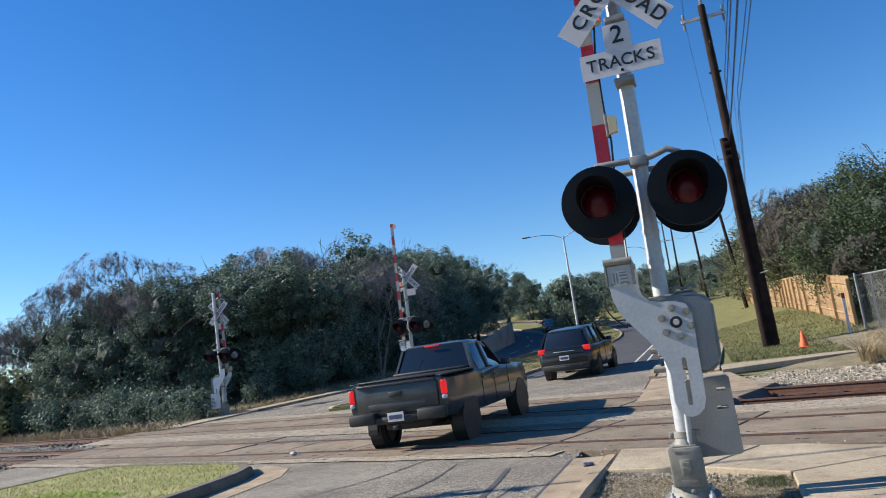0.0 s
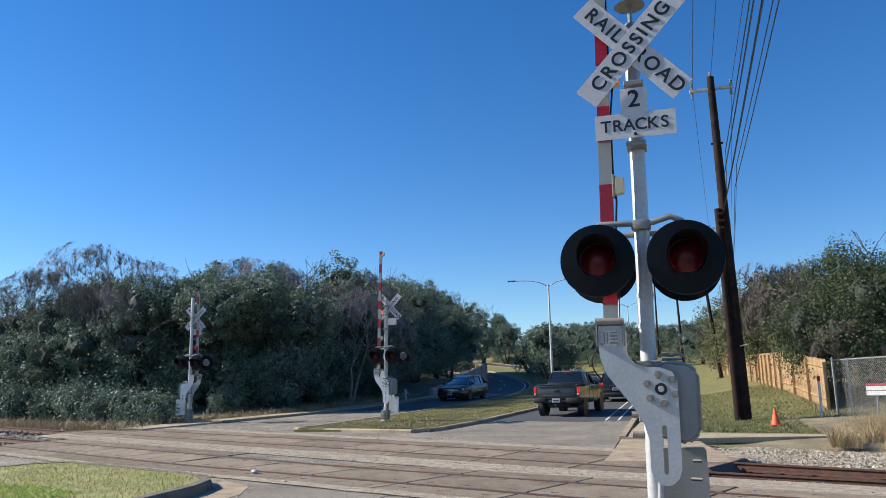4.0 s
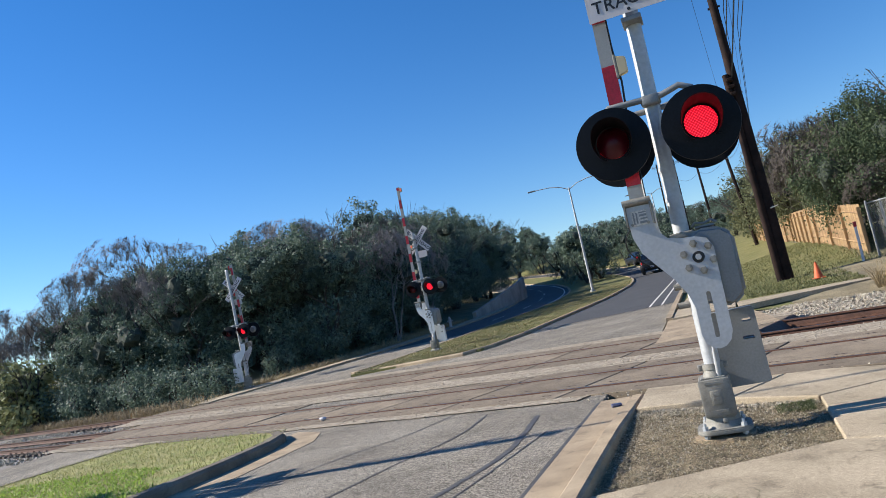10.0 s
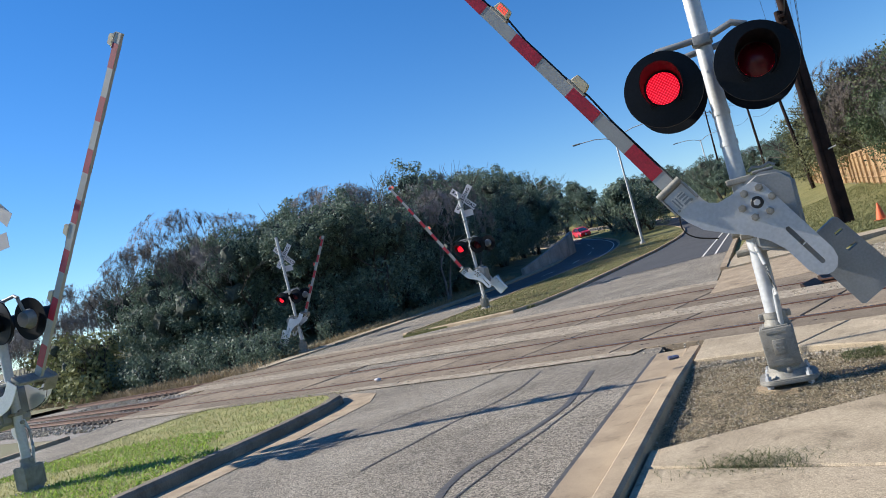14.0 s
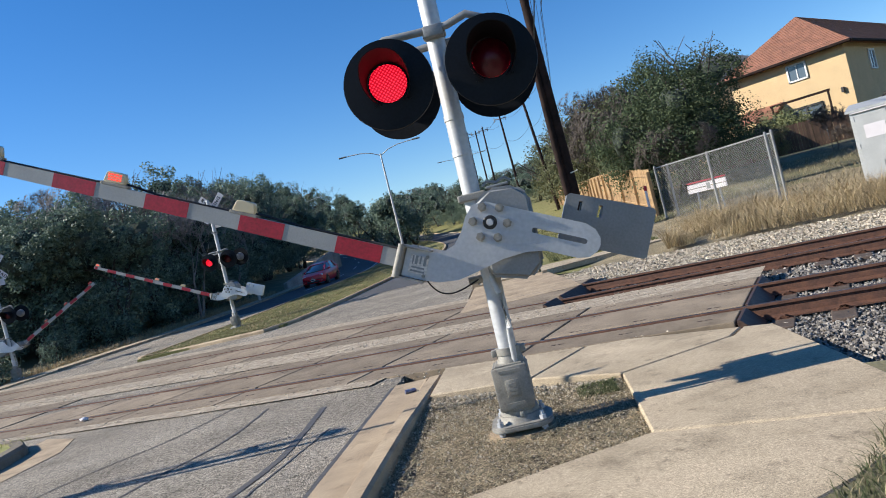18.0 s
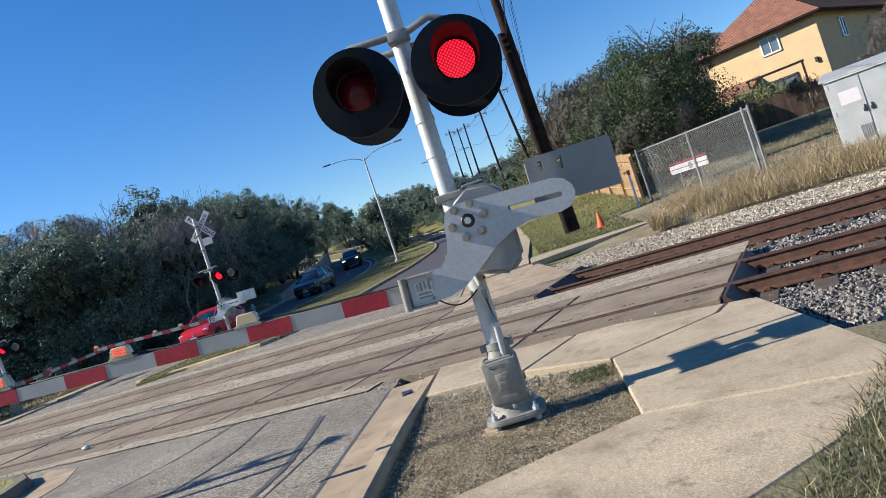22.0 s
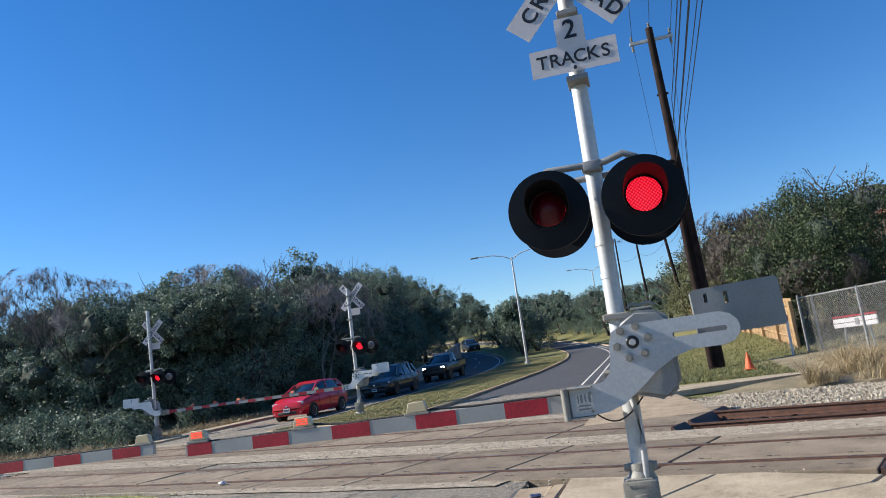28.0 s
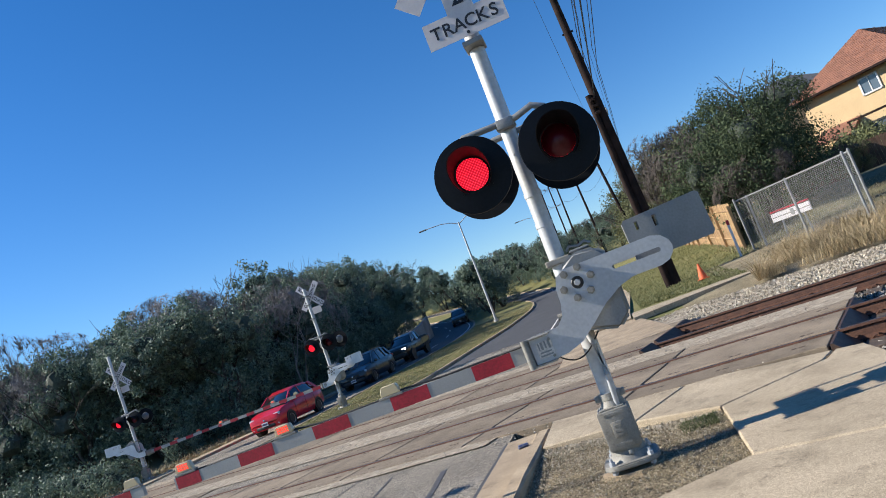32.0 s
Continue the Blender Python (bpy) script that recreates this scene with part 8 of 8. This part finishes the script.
    # tall dry grass along the far track
    def tall(r):
        while True:
            u = -1.6 + 27 * r.rand() ** 1.35
            n = 9.6 + 5.2 * r.rand() ** 1.1
            x, y = on_track(u, n)
            thick = noise.noise((x * 0.8, y * 0.8, 1)) + (0.36 if x > 3.3 else -0.3)
            if thick > 0:
                return x, y, land(x, y) - 0.05, 0.15 + 0.6 * min(1, thick * 1.6) + 0.4 * r.rand()
    blades("tall_dry_grass", STRAW, 42000, tall, 0.6, 0.0055, "tall pale dry grass along the track", "dry grass", 14, 0.75)

    def woodedge(r):
        if r.rand() < 0.5:
            x = r.uniform(-48, -19.5)
            y = 17.2 + (-20 - x) * 0.38 + r.exponential(0.8)
        else:
            y = r.uniform(21, 48)
            x = road_l(y) - 1.8 - r.exponential(0.7)
        return x, y, land(x, y) - 0.1, 0.5 + 0.8 * r.rand()
    blades("edge_dry_grass", STRAW, 16000, woodedge, 0.34, 0.012, "dry grass along the edge of the wood", "dry grass", 18, 0.6)


# ---- build ----
build_ground()
build_road()
build_walk()
signals = [
    crossing_signal(0, 0, -1, -1, 3.87, "grey railroad signal mast with flashing lamps, crossbuck and lowering gate", lean=0.8),
    crossing_signal(-10.42, 20.5, -1, -1, 5.2, "railroad signal on the far median with a lowering gate", lean=0.4, bell=False, rear_dx=0.26, near_sign=True, plate_mat=PLATE_PALE, plaque=False),
    crossing_signal(-19.75, 21.2, 1, 1, 4.1, "railroad signal by the wood seen from behind", lean=-0.6, turn=6, red_knobs=True, height=5.35, bell=False, rear_dx=0.2, near_sign=True, plate_mat=PLATE_PALE, plaque=False),
    crossing_signal(-10.15, 0.68, 1, 1, 5.55, "railroad signal on the near median seen from behind", lean=0.3, gate=GATE_NEAR_MEDIAN, plate_mat=PLATE_PALE),
]
build_tracks()
truck = pickup("pickup_truck", "dark grey crew cab pickup truck with lit tail lamps", paint("gunmetal_paint", (0.05, 0.053, 0.058)), lit=True)
black_suv = suv("suv", "black compact SUV driving away", paint("black_paint", (0.014, 0.014, 0.016)), lit=True)
van = minivan("minivan", "dark maroon minivan with a chrome grille", paint("maroon_paint", (0.032, 0.007, 0.015)))
red_car = hatchback("hatchback", "bright red small hatchback waiting at the gate", paint("red_paint", (0.62, 0.014, 0.03)))
blue_suv = suv("suv", "dark blue-black SUV waiting behind the red hatchback", paint("midnight_paint", (0.018, 0.022, 0.03)))
black_truck = pickup("pickup_truck", "black pickup truck waiting in the shade", paint("black_truck_paint", (0.015, 0.015, 0.017)))
last_car = suv("suv", "dark car coming round the bend", paint("dark_green_paint", (0.02, 0.024, 0.022)))
build_poles()
for ly, lo in ((51.0, 0.0), (112.0, -1.5), (92, 14.0)):
    street_lamp(-8.65 if ly == 51 else (med_l(ly) + med_r(ly)) / 2 + lo, ly)
chain_fence((5.26, 20.66), (7.6, 15.87))
board_fence("cedar_fence", [(5.3, 22.0), (4.9, 30), (5.3, 44), (4.5, 64)], 1.75, FENCE_WOOD, "tan cedar board fence along the verge")
board_fence("old_fence", [(9.5, 30.0), (14, 32.5), (22, 31.0), (34, 27)], 1.4, FENCE_OLD, "old dark brown board fence behind the scrub", seed=9)
signal_cabinet()
house()
build_small()
build_trees()
build_stuff()


def drive(ob, keys):
    """A vehicle's way: rows of (seconds, x, y, heading in degrees from -y)."""
    rows = []
    for t, x, y, h in keys:
        s = math.degrees(math.atan2(gz(y + 1.5) - gz(y - 1.5), 3.0))
        m = Matrix.Translation((x, y, gz(y) - 0.035)) @ Matrix.Rotation(radians(s), 4, "X") @ Matrix.Rotation(radians(h), 4, "Z")
        rows.append((t, m))
    walk(ob, rows)


def motions():
    for arm, rows in GATES:
        walk(arm, rows)
    for lamp, left in LAMPS:
        walk(lamp, lamp_rows(left))
    drive(truck, [(0, -4.7, 8.1, 177), (0.5, -4.85, 10.4, 178), (1.0, -4.85, 12.6, 179), (1.5, -4.75, 14.6, 178), (2.0, -4.6, 16.6, 177), (3.0, -4.4, 21.5, 175), (3.5, -4.2, 23.9, 174), (4.5, -3.9, 28.8, 174), (5.5, -3.7, 33.8, 177), (6.0, -3.65, 36.2, 178), (7.0, -3.6, 42, 180), (9, -4.0, 56, 182), (12, -8.5, 84, 200), (16, -26, 116, 225), (20, -60, 140, 240), (32, -62, 141, 240)])
    drive(black_suv, [(0, -3.85, 19.8, 176), (1.0, -3.5, 23.6, 176), (2.0, -3.05, 27.6, 176), (3.0, -2.9, 32.5, 178), (4.0, -2.9, 38.5, 180), (6.0, -3.2, 52, 182), (9, -6.5, 80, 198), (13, -24, 114, 222), (17, -62, 142, 240), (32, -64, 143, 240)])
    drive(van, [(0, -16.6, 82, 16), (1.0, -14.9, 72, 10), (2.0, -14.0, 62, 4), (3.0, -13.6, 52.5, -2), (3.5, -13.5, 47.5, -4), (4.5, -13.4, 38, -5), (5.5, -13.2, 28.6, -5), (6.0, -13.3, 24.4, -6), (6.5, -13.45, 20.0, -8), (7.0, -13.7, 15.6, -10), (7.5, -14.1, 11.1, -12), (8.0, -14.7, 6.9, -12), (8.5, -15.4, 2.6, -8), (10, -16.2, -11, 0), (14, -16.4, -45, 0), (16, -16.4, -58, 0), (32, -16.4, -58.5, 0)])
    drive(red_car, [(0, -60, 150, 55), (10, -50, 144, 50), (13, -30, 114, 38), (15, -19.5, 84, 20), (16, -16.2, 70, 11), (17, -14.6, 57, 3), (18, -13.9, 45.3, -2), (18.5, -13.9, 41.6, -3), (19, -13.9, 38.3, -4), (19.5, -13.95, 35.3, -4), (20, -14.0, 32.8, -5), (20.5, -14.05, 31.1, -5), (21, -14.1, 29.7, -5), (22, -14.15, 27.9, -5), (23, -14.2, 26.4, -5), (24, -14.2, 25.5, -5), (25, -14.25, 25.1, -5), (28, -14.3, 24.6, -5), (30, -14.35, 24.2, -5), (32, -14.35, 24.1, -5)])
    drive(blue_suv, [(0, -70, 152, 60), (12, -58, 148, 55), (15, -38, 124, 44), (17, -25.5, 102, 30), (19, -17, 74, 12), (20, -14.9, 60, 4), (20.5, -14.2, 54, 1), (21.0, -13.85, 49, -2), (21.5, -13.75, 46.6, -3), (22.0, -13.7, 44.8, -3), (23.0, -13.7, 41.2, -4), (24.0, -13.75, 38.7, -4), (25, -13.8, 36.6, -4), (26, -13.8, 35.2, -4), (27, -13.8, 34.4, -4), (28, -13.85, 34.1, -4), (32, -13.85, 34.1, -4)])
    drive(black_truck, [(0, -80, 154, 60), (13, -66, 150, 58), (16, -42, 130, 46), (19, -27, 104, 32), (21, -18.6, 80, 16), (22.5, -15.6, 66, 7), (23, -15.2, 63, 5), (24, -14.7, 59.5, 3), (25, -14.5, 55.5, 2), (26, -14.3, 51.8, 0), (27, -14.1, 48.8, -2), (28, -14.0, 46.4, -2), (29, -13.9, 44.8, -3), (30, -13.9, 43.8, -3), (31, -13.9, 43.3, -3), (32, -13.9, 43.2, -3)])
    drive(last_car, [(0, -90, 156, 60), (20, -70, 152, 58), (24, -44, 132, 46), (27, -27, 104, 30), (28, -23.5, 97, 26), (30, -18.4, 84, 16), (31, -17.0, 79, 13), (32, -16.0, 74, 10)])


motions()
